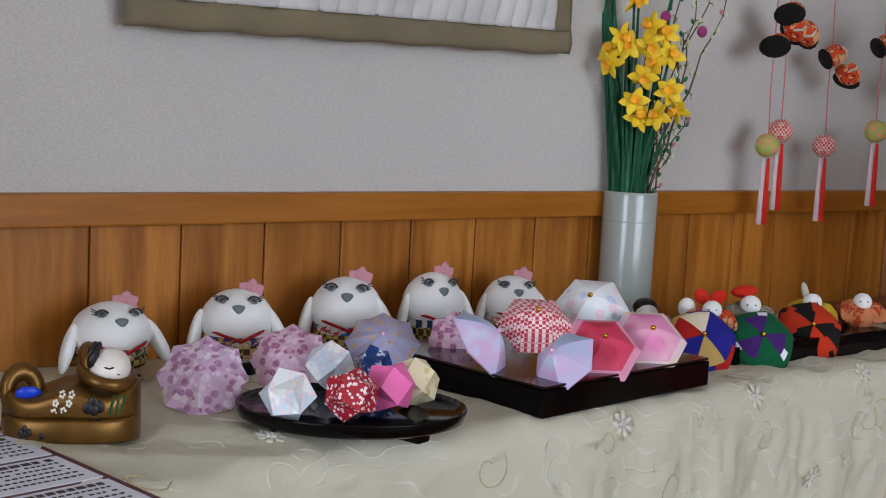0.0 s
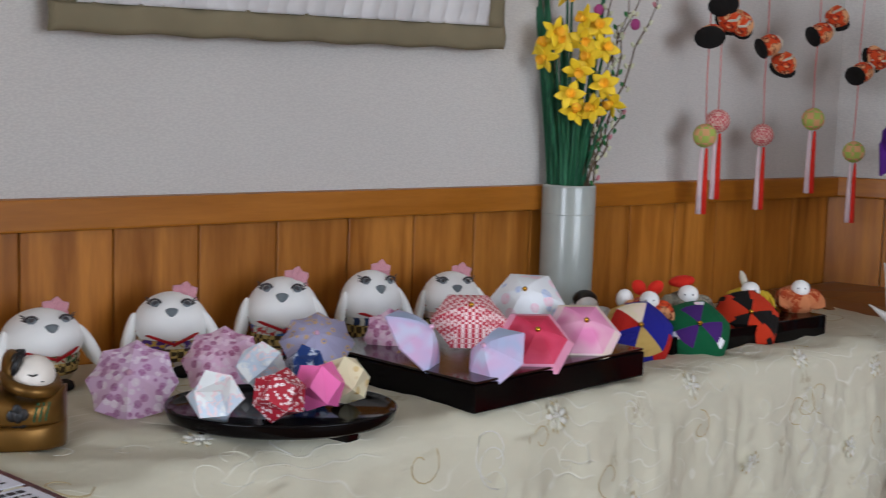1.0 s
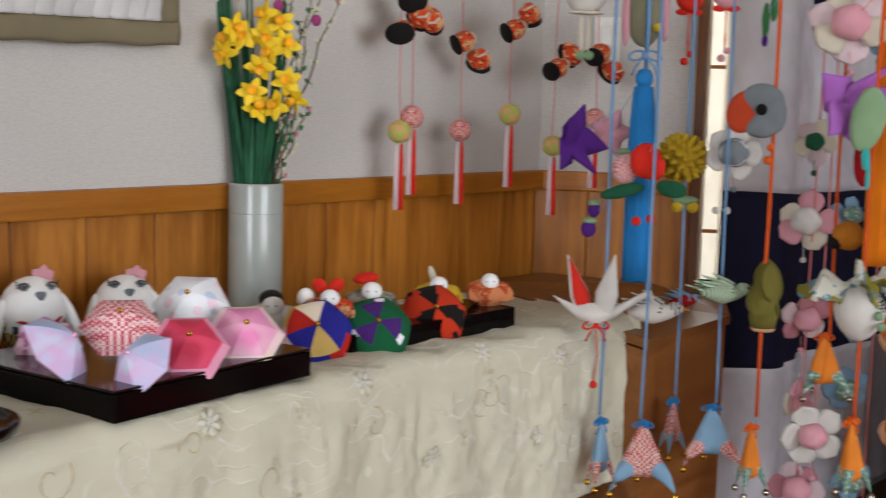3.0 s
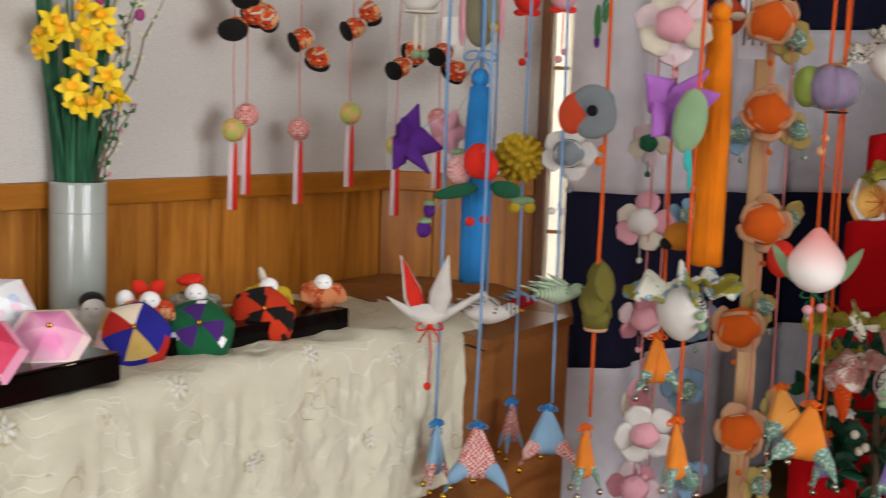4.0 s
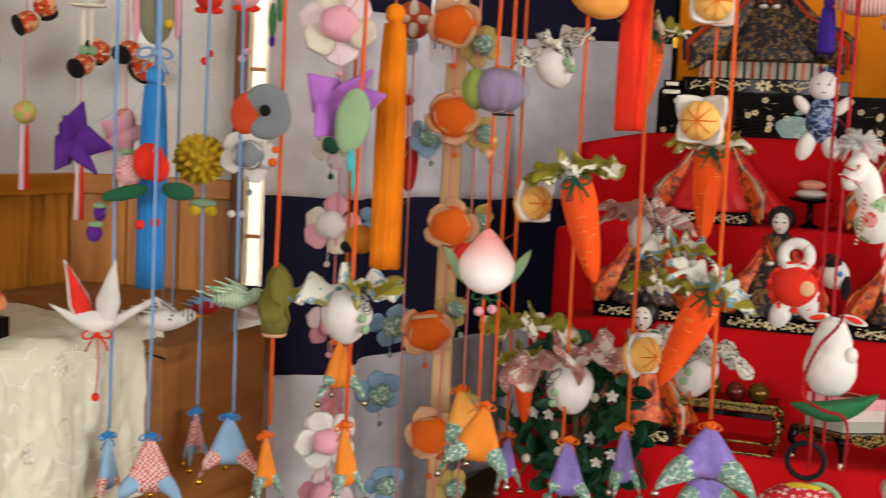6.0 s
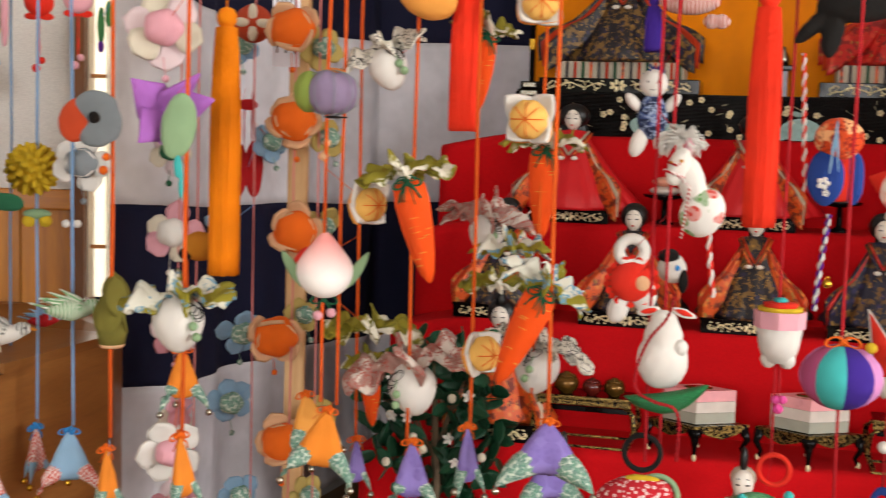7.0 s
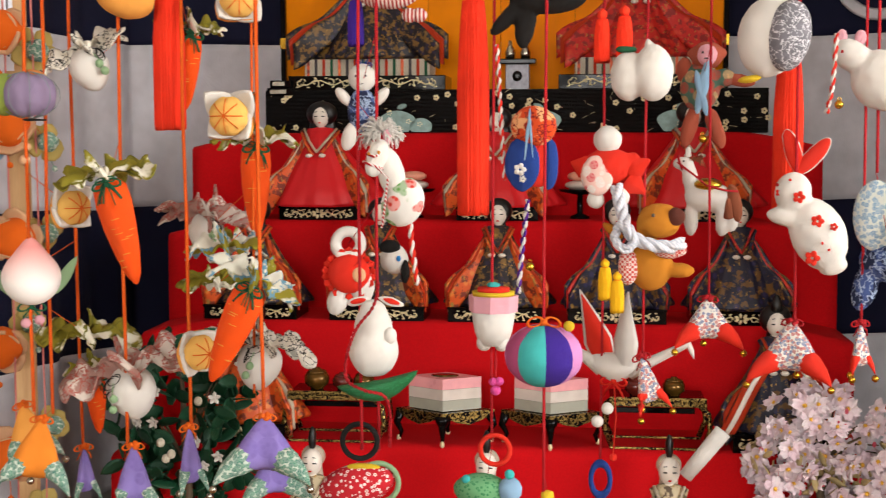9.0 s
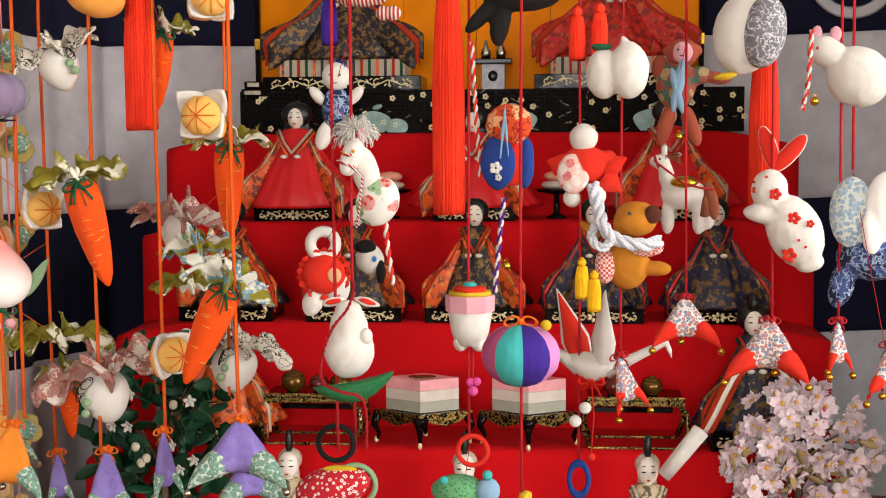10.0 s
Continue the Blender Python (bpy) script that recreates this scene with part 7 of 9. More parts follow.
part("leaf", G().ball((0, -0.012, 0), (0.06, 0.02, 0.024), 0, 24, 12, (0, 0, 0), lambda q: Vector((q.x * (1 + 0.1 * q.z), q.y, (0.25 * q.z + 0.35 * q.x * q.x if q.z > 0 else q.z * (1 - 0.3 * q.x * q.x) + 0.35 * q.x * q.x)))), cloth("glossy_green_fabric", "1c6b3c", "2a8450", "dots", 0.003, rough=0.45), t)
solid("rope_charm", rope([(0, 0, 0.06), (0.004, 0, 0.0), (0.012, 0, -0.06)], 0.0042, 2), [M_RED, M_WHITE], facing((2.970, -0.001, 0.944)), "thick red and white twisted cord", "cord")
solid("rope_charm", rope([(-0.008, 0, 0.17), (-0.002, 0, 0.06), (0.004, 0, -0.03)], 0.0036, 2), [M_RED, M_WHITE], facing((3.090, -0.114, 1.060)), "thick red and white twisted cord", "cord")
solid("rope_charm", rope([(0.008, 0, 0.07), (0.0, 0, 0.0), (-0.006, 0, -0.07)], 0.0042, 2), [M_PURPLE, M_WHITE], facing((3.090, -0.145, 0.931)), "thick purple and white twisted cord", "cord")
soft("toy_drum", (3.097, -0.157, 1.060), 0, "blue fabric hand drum with a brocade top", "fabric drum", "stuffed figures", [("drumhead", M_NAVYF, [((-0.012, -0.012, -0.006), (0.026, 0.01, 0.04)), ((0.026, 0, -0.006), (0.014, 0.012, 0.038))]), ("barrel", M_RED, [((0.008, 0, -0.006), (0.03, 0.012, 0.035))]), ("brocade", M_ORPRINT, [((0.004, -0.006, 0.05), (0.034, 0.022, 0.03))]), ("flower", M_WHITE, blossom5(-0.014, -0.022, -0.014, 0.009) + blossom5(-0.01, -0.0222, -0.028, 0.005)), ("streamer", M_LBLUE, [((-0.002, -0.03, 0.04), (0.002, 0.002, 0.04), (0, 6, 0)), ((0.003, -0.03, 0.038), (0.0016, 0.002, 0.036), (0, -5, 0))])])
soft("fabric_gourd", (3.190, -0.311, 1.186), 0, "white fabric gourd with two lobes", "fabric gourd", "fabric fruit", [("lobe", M_WHITE, [((-0.02, 0, 0.0), (0.028, 0.026, 0.038)), ((0.018, -0.004, 0.004), (0.031, 0.028, 0.043)), ((0.012, 0, 0.046), (0.007, 0.007, 0.012), (0, -25, 0))]), ("leaf", M_GREEN, [((-0.022, -0.008, 0.04), (0.016, 0.006, 0.005))])])
TOY = soft("stuffed_toddler_toy", (3.250, -0.257, 1.039), 0, "red-hooded stuffed figure with a white topknot", "stuffed figure", "stuffed figures", [("head", M_WHITE, [((-0.002, 0, 0.05), (0.0225, 0.02, 0.0225))]), ("hood", M_RED, [((0, 0, 0.008), (0.04, 0.022, 0.03)), ((0.036, 0, 0.014), (0.014, 0.01, 0.018), (0, 25, 0))]), ("apron", cloth("flower_print_apron", "f0c8bc", "d9545a", "flowers", 0.014, "ece4dc"), [((-0.016, -0.014, -0.006), (0.026, 0.01, 0.032))]), ("foot", M_WHITE, [((-0.02, -0.004, -0.045), (0.014, 0.012, 0.014)), ((0.02, -0.004, -0.04), (0.014, 0.012, 0.016))])])
for x, z, a, L in ((0.03, 0.0, 62, 0.04), (0.03, -0.012, 128, 0.036), (-0.03, 0.004, -70, 0.03)):
    ob = part("sleeve", blade(L, 0.042, 0.006), M_RED, TOY, "pointed red sleeve")
    ob.matrix_basis = pose(x, -0.004, z, 0, a, 0)
soft("stuffed_monkey", (3.400, -0.398, 1.186), 0, "brown stuffed monkey in a patchwork vest", "stuffed monkey", "stuffed figures", [("head", cloth("russet_fabric", "a8503a"), [((0.006, 0, 0.042), (0.027, 0.022, 0.024)), ((-0.018, 0, 0.046), (0.01, 0.006, 0.01)), ((0.03, 0, 0.046), (0.01, 0.006, 0.01))]), ("face", M_PINK, [((0.008, -0.014, 0.042), (0.017, 0.012, 0.018))]), ("eye", M_INK, [((0.002, -0.0255, 0.046), 0.0021), ((0.014, -0.0255, 0.046), 0.0021)]), ("mouth", M_INK, [((0.008, -0.026, 0.036), (0.004, 0.001, 0.0012))]), ("vest", cloth("green_vest_print", "4a6a5a", "c8a070", "flowers", 0.02, "b04a3a"), [((-0.004, 0, -0.01), (0.034, 0.02, 0.042)), ((0.034, 0, 0.004), (0.02, 0.012, 0.016))]), ("scarf", M_LBLUE, [((0.004, -0.02, -0.006), (0.009, 0.006, 0.05), (0, 12, 0)), ((0.0, -0.02, -0.02), (0.007, 0.006, 0.04), (0, -14, 0))]), ("limb", bpy.data.materials["russet_fabric"], [((0.06, 0, 0.0), (0.026, 0.008, 0.01), (0, 10, 0)), ((-0.02, 0, -0.075), (0.013, 0.01, 0.036), (0, 14, 0)), ((0.022, 0, -0.078), (0.013, 0.01, 0.036), (0, -20, 0)), ((-0.03, 0, 0.018), (0.014, 0.01, 0.022))])])
TOY = soft("stuffed_horse", (3.400, -0.410, 0.993), 0, "small white stuffed horse with a brown tail", "stuffed horse", "stuffed figures", [("body", M_WHITE, [((0, 0, 0), (0.04, 0.022, 0.026)), ((-0.03, 0, 0.03), (0.014, 0.012, 0.034), (0, -10, 0)), ((-0.042, 0, 0.056), (0.018, 0.011, 0.012)), ((-0.028, 0, -0.038), (0.012, 0.012, 0.03)), ((0.024, 0, -0.038), (0.012, 0.012, 0.03)), ((0.04, 0, -0.03), (0.012, 0.012, 0.03))]), ("ear", M_WHITE, [((-0.034, 0, 0.074), (0.005, 0.004, 0.01))]), ("saddle", M_GOLD, [((0.0, -0.004, 0.02), (0.024, 0.02, 0.012))]), ("tail", cloth("chestnut_thread", "8a4a30", weave=3), [((0.044, -0.006, -0.01), (0.012, 0.01, 0.032), (0, -12, 0))])])
part("bridle", G().tube([(-0.05, -0.012, 0.058), (-0.04, -0.014, 0.05), (-0.02, -0.02, 0.036), (0.0, -0.026, 0.02), (0.03, -0.024, 0.012), (0.05, -0.014, 0.01)], 0.002, 6).ring((-0.046, 0, 0.056), 0.0125, 0.0022, 0, (0, 70, 0), 16, 6), M_RCORD, TOY, "red cord bridle")
part("eye", G().ball((-0.04, -0.0115, 0.06), 0.0018, 0, 8, 6), M_INK, TOY, "black bead eye")
part("mane", plume(G(), (-0.022, 0, 0.06), 0.008, 26, 0.012), bpy.data.materials["chestnut_thread"], TOY, "brown thread mane")
part("tassel", G().lathe([(0.001, 0.006), (0.003, 0.004), (0.005, -0.004), (0.008, -0.028), (0.001, -0.03)], 12, 0, pose(0.036, -0.026, -0.006), lambda a, v: 1 + 0.1 * math.sin(7 * a)), bpy.data.materials["chestnut_thread"], TOY, "brown thread tassel")
soft("stuffed_bear_dog", (3.238, -0.327, 0.925), 0, "tan brown stuffed dog with a twisted rope collar", "stuffed dog", "stuffed figures", [("body", M_BROWN, [((-0.004, 0, -0.03), (0.036, 0.026, 0.044), (0, -10, 0)), ((0.044, 0, -0.04), (0.024, 0.014, 0.012)), ((-0.062, 0.006, 0.02), (0.022, 0.008, 0.008), (0, 35, 0))]), ("head", M_BROWN, [((0.012, -0.008, 0.038), (0.034, 0.028, 0.028)), ((-0.012, -0.008, 0.03), (0.012, 0.012, 0.022))]), ("nose", cloth("dark_brown_felt", "5a2a1e"), [((0.04, -0.026, 0.046), (0.014, 0.008, 0.014))]), ("eye", M_INK, [((0.006, -0.036, 0.048), 0.003)]), ("bib", M_REDCHECK, [((-0.034, -0.02, -0.035), (0.016, 0.008, 0.028)), ((0.03, -0.02, -0.006), (0.026, 0.01, 0.014))])])
M_ROPE = cloth("white_twisted_rope", "e4e5ea", "ccd0da", "stripes", 0.0045, weave=3)
solid("rope_collar", rope([(-0.056, 0, 0.088), (-0.046, -0.012, 0.05), (-0.03, -0.036, 0.016), (0.0, -0.044, 0.0), (0.034, -0.034, -0.004), (0.05, -0.02, 0.002)], 0.0105, 3).add(*(lambda k: (k.v, k.f, 0, True))(rope([(-0.046, -0.038, 0.03), (-0.03, -0.052, 0.022), (-0.02, -0.05, 0.004), (-0.036, -0.052, -0.008), (-0.052, -0.044, 0.008), (-0.044, -0.04, 0.03)], 0.0075, 3))), [M_ROPE, M_ROPE, M_ROPE], facing((3.238, -0.327, 0.929)), "thick white twisted rope collar with a knot", "rope")
for dx in (1030, 1052):
    tassel((3.200, -0.258, 0.905) if dx == 1030 else (3.200, -0.277, 0.885), 0.062, 0.0095, cloth("golden_thread", "eeb61a", weave=3) if dx == 1030 else bpy.data.materials["golden_thread"], M_ORTHREAD, "short golden yellow thread tassel")
soft("stuffed_rabbit", (3.250, -0.569, 0.978), 0, "white stuffed rabbit with red flowers and red ears", "stuffed rabbit", "stuffed figures", [("body", M_WHITE, [((0.01, 0, -0.034), (0.042, 0.034, 0.058), (0, -24, 0)), ((-0.028, -0.006, 0.03), (0.028, 0.024, 0.032), (0, 10, 0)), ((-0.038, -0.01, -0.008), (0.03, 0.016, 0.014), (0, 12, 0)), ((0.034, 0, -0.084), (0.022, 0.014, 0.012), (0, -20, 0))]), ("ear", M_RED, [((-0.03, 0, 0.092), (0.012, 0.005, 0.036), (0, -18, 0)), ((0.0, 0, 0.085), (0.012, 0.005, 0.036), (0, 42, 0))]),
      ("blossom", M_RED, blossom5(-0.016, -0.031, 0.024, 0.009) + blossom5(-0.046, -0.022, 0.03, 0.006) + blossom5(0.012, -0.031, -0.012, 0.0095) + blossom5(0.006, -0.035, -0.068, 0.011) + blossom5(0.036, -0.03, -0.02, 0.006) + [((-0.03, -0.027, 0.05), 0.0022), ((0.02, -0.034, -0.045), 0.0022), ((0.03, -0.032, -0.055), 0.0022)]), ("ear_edge", M_WHITE, [((-0.03, 0.0035, 0.092), (0.0132, 0.003, 0.0372), (0, -18, 0)), ((0.0, 0.0035, 0.085), (0.0132, 0.003, 0.0372), (0, 42, 0))]), ("eye", M_CRIMSON, [((-0.05, -0.02, 0.042), 0.0024)])])
soft("stuffed_penguin", (3.250, -0.506, 1.246), 0, "white stuffed bird with a grey stitched wing", "stuffed bird", "stuffed figures", [("body", M_WHITE, [((-0.006, 0, 0), (0.048, 0.036, 0.062), (0, 8, 0))]), ("wing", M_GREYPRINT, [((0.024, -0.016, 0.0), (0.034, 0.03, 0.054), (0, 8, 0))]), ("foot", M_MUSTARD, [((-0.034, -0.004, -0.064), (0.018, 0.01, 0.006), (0, -8, 0))])])
soft("stuffed_mouse", (3.300, -0.661, 1.190), 0, "plump white stuffed mouse with a twisted cord", "stuffed mouse", "stuffed figures", [("body", M_WHITE, [((0.012, 0, -0.01), (0.05, 0.036, 0.046), (0, 35, 0)), ((-0.034, -0.006, 0.028), (0.034, 0.022, 0.024), (0, 30, 0))]), ("ear", M_PINK, [((-0.05, -0.004, 0.058), (0.008, 0.004, 0.012)), ((-0.022, -0.004, 0.056), (0.009, 0.004, 0.012))]), ("eye", M_CRIMSON, [((-0.046, -0.024, 0.034), 0.003)])])
solid("rope_charm", rope([(0.0, 0, 0.09), (-0.002, 0, 0.05), (-0.004, -0.004, 0.01), (-0.012, 0, -0.03)], 0.004, 2), [M_RED, M_WHITE], facing((3.250, -0.599, 1.159)), "thick red and white twisted cord", "cord")
soft("stuffed_elephant", (3.300, -0.691, 0.950), 0, "blue print stuffed elephant with white ears", "stuffed elephant", "stuffed figures", [("ear", cloth("pale_blue_lace_print", "dfe4dc", "86acc8", "flowers", 0.007, "6b98bc", amount=0.5), [((-0.022, -0.01, 0.02), (0.034, 0.016, 0.056))]), ("head", M_PLUSH, [((0.03, -0.006, 0.03), (0.034, 0.03, 0.056)), ((0.01, -0.02, -0.006), (0.016, 0.014, 0.04))]), ("body", M_BLUEPRINT, [((0.01, 0.004, -0.05), (0.058, 0.03, 0.036)), ((-0.036, 0, -0.092), (0.02, 0.014, 0.04), (0, 14, 0))])])
folded_crane((3.300, -0.267, 0.715), 0.114, M_WHITE, M_RED, -8, "white fabric crane with a red-lined wing")
soft("cloth_balls", (3.250, -0.250, 0.645), 0, "pair of small white cloth balls on a red thread", "cloth balls", "", [("ball", M_WHITE, [((-0.007, 0, -0.01), 0.0098), ((0.009, 0, 0.012), 0.0098)])])


for q in ((3.25, -0.605, 1.142), (3.1, -0.155, 0.9), (3.38, -0.4, 1.09)):
    bl = thing("brass_bell", facing(q), "tiny round brass bell on a cord", "bell", "tiny bells")
    part("shell", G().ball((0, 0, 0), 0.0068, 0, 14, 10), M_GOLD, bl)
    part("loop", G().ring((0, 0, 0.008), 0.0024, 0.0007, 0, (90, 0, 0), 12, 5), M_GOLD, bl)


def bucket_bag(p):
    t = thing("cake_box_charm", facing(p), "pink and white fabric charm shaped like a stacked cake", "fabric charm")
    part("base", G().lathe([(0.001, -0.05), (0.022, -0.05), (0.03, -0.03), (0.036, 0.006), (0.001, 0.006)], 14, 0, None, lambda a, v: 1 + 0.08 * math.sin(5 * a) * (1 - v)), M_WHITE, t)
    for sx in (-1, 1):
        part("foot", G().ball((sx * 0.014, -0.004, -0.046), (0.0125, 0.016, 0.014), 0, 14, 10), M_WHITE, t)
    part("box", G().lathe([(0.001, 0.004), (0.039, 0.004), (0.04, 0.03), (0.001, 0.03)], 8, 0, None, None, False), M_PINK, t, "pink pleated box")
    part("layer", G().lathe([(0.001, 0.03), (0.034, 0.03), (0.034, 0.036), (0.001, 0.036)], 20), M_MUSTARD, t, "yellow layer")
    part("top", G().lathe([(0.001, 0.036), (0.026, 0.036), (0.026, 0.042), (0.001, 0.044)], 20), M_RED, t, "red layer")
    part("knob", G().ball((0, 0, 0.046), (0.011, 0.011, 0.005), 0, 12, 8), M_TEAL, t)


bucket_bag((3.200, -0.081, 0.813))
soft("bead_drop", (3.200, -0.085, 0.695), 0, "pink beads on a red thread bow", "beads", "", [("bead", cloth("magenta_bead", "e0509a"), [((0, 0, -0.006), 0.008), ((-0.004, 0, 0.008), 0.007), ((0.006, 0, 0.009), 0.007)]), ("thread", M_RCORD, [((0, 0, 0.05), (0.002, 0.002, 0.04)), ((-0.012, 0, 0.08), (0.013, 0.002, 0.01))])])
t = thing("striped_ball", facing((3.040, -0.185, 0.777), 8), "striped fabric ball in teal, purple and pink", "fabric ball")
for k, mm in enumerate((M_TEAL, cloth("deep_violet", "3b2188"), cloth("orchid_pink", "d28ac0"), cloth("rose_magenta", "b5507e"), M_TEAL, bpy.data.materials["deep_violet"], bpy.data.materials["orchid_pink"], bpy.data.materials["rose_magenta"])):
    rows = []
    for i in range(25):
        a = math.pi * (0.02 + 0.96 * i / 24)
        row = []
        for q in range(9):
            w = -2.3 + (k + q / 8) * math.pi / 4
            rr = 0.056 * (1 + 0.035 * math.sin(math.pi * q / 8) + 0.03 * noise.noise((a * 2.2, w * 3, 1)) + 0.016 * noise.noise((a * 7, w * 5, 4)))
            row.append((rr * math.sin(a) * math.cos(w), rr * math.sin(a) * math.sin(w), -0.046 * (1 + 0.02 * noise.noise((a * 4, w * 3, 7))) * math.cos(a)))
        rows.append(row)
    part("gore", G().grid(rows, False), mm, t)
part("bow", bow_of(G(), 0.05, 0.026, 0, -0.01), M_ORANGE, t, "orange thread bow")
part("bead", G().ball((0.036, -0.02, 0.046), 0.008, 0, 12, 8), M_MUSTARD, t, "yellow bead")
for q, mm, lab, R, sq in (((3.200, -0.084, 0.592), M_RED, "red thread-wrapped ring on a cord", 0.024, 1.0), ((3.300, -0.244, 0.526), M_NAVYF, "blue thread-wrapped ring on a cord", 0.016, 1.7), ((3.050, 0.068, 0.570), M_SAGE, "pale green thread-wrapped ring", 0.03, 1.0), ((3.000, 0.083, 0.645), M_BLACKF, "black thread-wrapped ring on a cord", 0.026, 1.0)):
    solid("wrapped_ring", G().ring((0, 0, 0), R, 0.0042, 0, (90, 0, 0), 26, 8, sq), mm, facing(q), lab, "ring", "thread-wrapped rings")
soft("stuffed_fish", (3.050, 0.103, 0.565), 0, "red print stuffed charm with a yellow bow", "fabric charm", "", [("body", cloth("red_tie_dye_fabric", "c8202c", "f0dcd6", "dots", 0.0075), [((0, 0, 0), (0.06, 0.03, 0.032), (0, -14, 0))]), ("bow", M_MUSTARD, [((0.012, -0.01, 0.03), (0.026, 0.006, 0.006)), ((-0.012, -0.01, 0.016), (0.02, 0.006, 0.005), (0, -30, 0))])])
soft("stuffed_turtle", (3.200, -0.069, 0.526), 0, "green knit stuffed charm with beads", "fabric charm", "", [("shell", cloth("green_knit", "6fae7a", "3f8a5a", "dots", 0.006, weave=3), [((-0.008, 0, 0), (0.045, 0.03, 0.026))]), ("head", M_LBLUE, [((0.04, -0.01, 0.004), (0.02, 0.018, 0.02))]), ("bead", M_TEAL, [((0.04, -0.014, 0.03), 0.008), ((-0.03, -0.016, 0.02), 0.007)])])
solid("yellow_tassel_charm", G().lathe([(0.001, 0), (0.009, -0.003), (0.012, -0.04), (0.001, -0.042)], 12), M_MUSTARD, pose(3.060, -0.189, 0.571), "small yellow thread charm", "thread charm")
soft("stuffed_fish", (3.100, 0.063, 1.302), 0, "red striped stuffed fish charm", "fabric charm", "", [("body", cloth("red_line_print", "e6d8ce", "b03a34", "stripes", 0.006), [((0, 0, 0.004), (0.045, 0.024, 0.02))]), ("ball", bpy.data.materials["red_line_print"], [((0.034, -0.01, -0.026), (0.012, 0.011, 0.011)), ((0.048, -0.01, -0.026), (0.012, 0.011, 0.011))])])
tassel((3.120, 0.120, 1.318), 0.082, 0.011, cloth("purple_thread", "3c1f86", weave=3), M_PURPLE, "short purple thread tassel")
soft("black_bird", (3.150, -0.143, 1.288), 0, "black stuffed crow with a forked tail", "stuffed bird", "stuffed figures", [("body", M_BLACKF, [((0.03, 0, 0.016), (0.06, 0.028, 0.026)), ((-0.03, 0, -0.012), (0.04, 0.014, 0.012), (0, -45, 0)), ((-0.004, 0, -0.022), (0.016, 0.014, 0.04), (0, 6, 0))])])
for q in ((3.200, -0.250, 1.260), (3.200, -0.284, 1.264)):
    tassel((q[0], q[1], q[2] + 0.03), 0.08, 0.011, M_REDTHREAD, M_RED, "short scarlet thread tassel")


# ---- the tiered doll stand in the alcove ----
TIER_Z, TIER_D, HALF = (1.102, 0.889, 0.67, 0.432, 0.2), 0.212, 0.815


def on_stand(d, u, z, turn=0.0):
    return STAND @ pose(d, u, z, 0, 0, -90 + turn)


def doll_stand():
    s = thing("tiered_doll_stand", STAND, "tiered display stand covered in bright red felt", "display stand")
    for k, z in enumerate(TIER_Z):
        front = 0.424 - TIER_D * k
        back = 0.68 if k == 0 else front + TIER_D + 0.01

        def fn(u, v, front=front, z=z, back=back):
            """Felt over one tier: tread, rounded edge and riser, with shoulders at the ends."""
            y = HALF - 2 * HALF * u
            top, r = back - front - 0.014, 0.014
            drop = 0.25 if z > 0.25 else z
            tot = top + r * 1.571 + drop
            t = v * tot
            sag = 0.036 * (max(0, abs(2 * u - 1) - 0.76) / 0.24) ** 1.3 + 0.0012 * noise.noise((y * 6, t * 8, z * 5))
            if t < top:
                return (back - t, y, z - sag)
            a = min(1.571, (t - top) / r)
            dn = max(0, t - top - r * 1.571)
            return (front + r - r * math.sin(a) + 0.0016 * noise.noise((y * 5, dn * 9, z)), y * (1 + 0.01 * dn), z - sag - r + r * math.cos(a) - dn)
        part("tier", G().sheet(fn, 48, 26, 0.003), M_FELT, s, "red felt tier")
        for sy in (-1, 1):
            def end(u, v, front=front, z=z, sy=sy, back=back):
                return (front + 0.004 + (back - front - 0.004) * u, sy * (HALF - 0.002) + sy * 0.004 * math.sin(u * 9) * v, z - 0.042 - min(z - 0.044, 0.26) * v)
            part("side_fall", G().sheet(end, 8, 6, 0.003), M_FELT, s)
    part("frame", G().box((0.1, 0, 0.09), (0.9, 1.5, 0.16)), M_DARK, s)


doll_stand()


def gold_scroll(w, h, seed):
    """Raised gilt scrollwork: curls to both sides of a flower."""
    g = G()
    for sx in (-1, 1):
        for k in range(4):
            cx, r = sx * w * (0.13 + 0.105 * k), h * 0.27
            g.tube([(cx + sx * r * (1 - 0.09 * i) * math.cos(i * 0.7 + k), -0.0012, (r * (1 - 0.09 * i)) * math.sin(i * 0.7 + k) * (1 if k % 2 else -1)) for i in range(9)], h * 0.052, 5)
        g.tube([(sx * w * (0.08 + 0.045 * i), -0.0012, h * 0.16 * math.sin(i * 1.5)) for i in range(9)], h * 0.05, 5)
        for k in range(16):
            a = k * 1.9 + seed
            g.ball((sx * w * (0.1 + 0.024 * k), -0.001, h * 0.3 * math.sin(a)), (h * 0.12, 0.0013, h * 0.055), 0, 6, 4, (0, 50 * math.cos(a), 0))
    for k in range(7):
        a = k * 0.9
        g.ball((h * 0.24 * math.cos(a) * 1.5, -0.001, h * 0.22 * math.sin(a)), (h * 0.19, 0.0014, h * 0.12), 0, 8, 4, (0, -math.degrees(a), 0))
    return g


M_GILTLINE = paint("pale_gilt", "e6d8ac", 0.35, 0.25, 0.1)


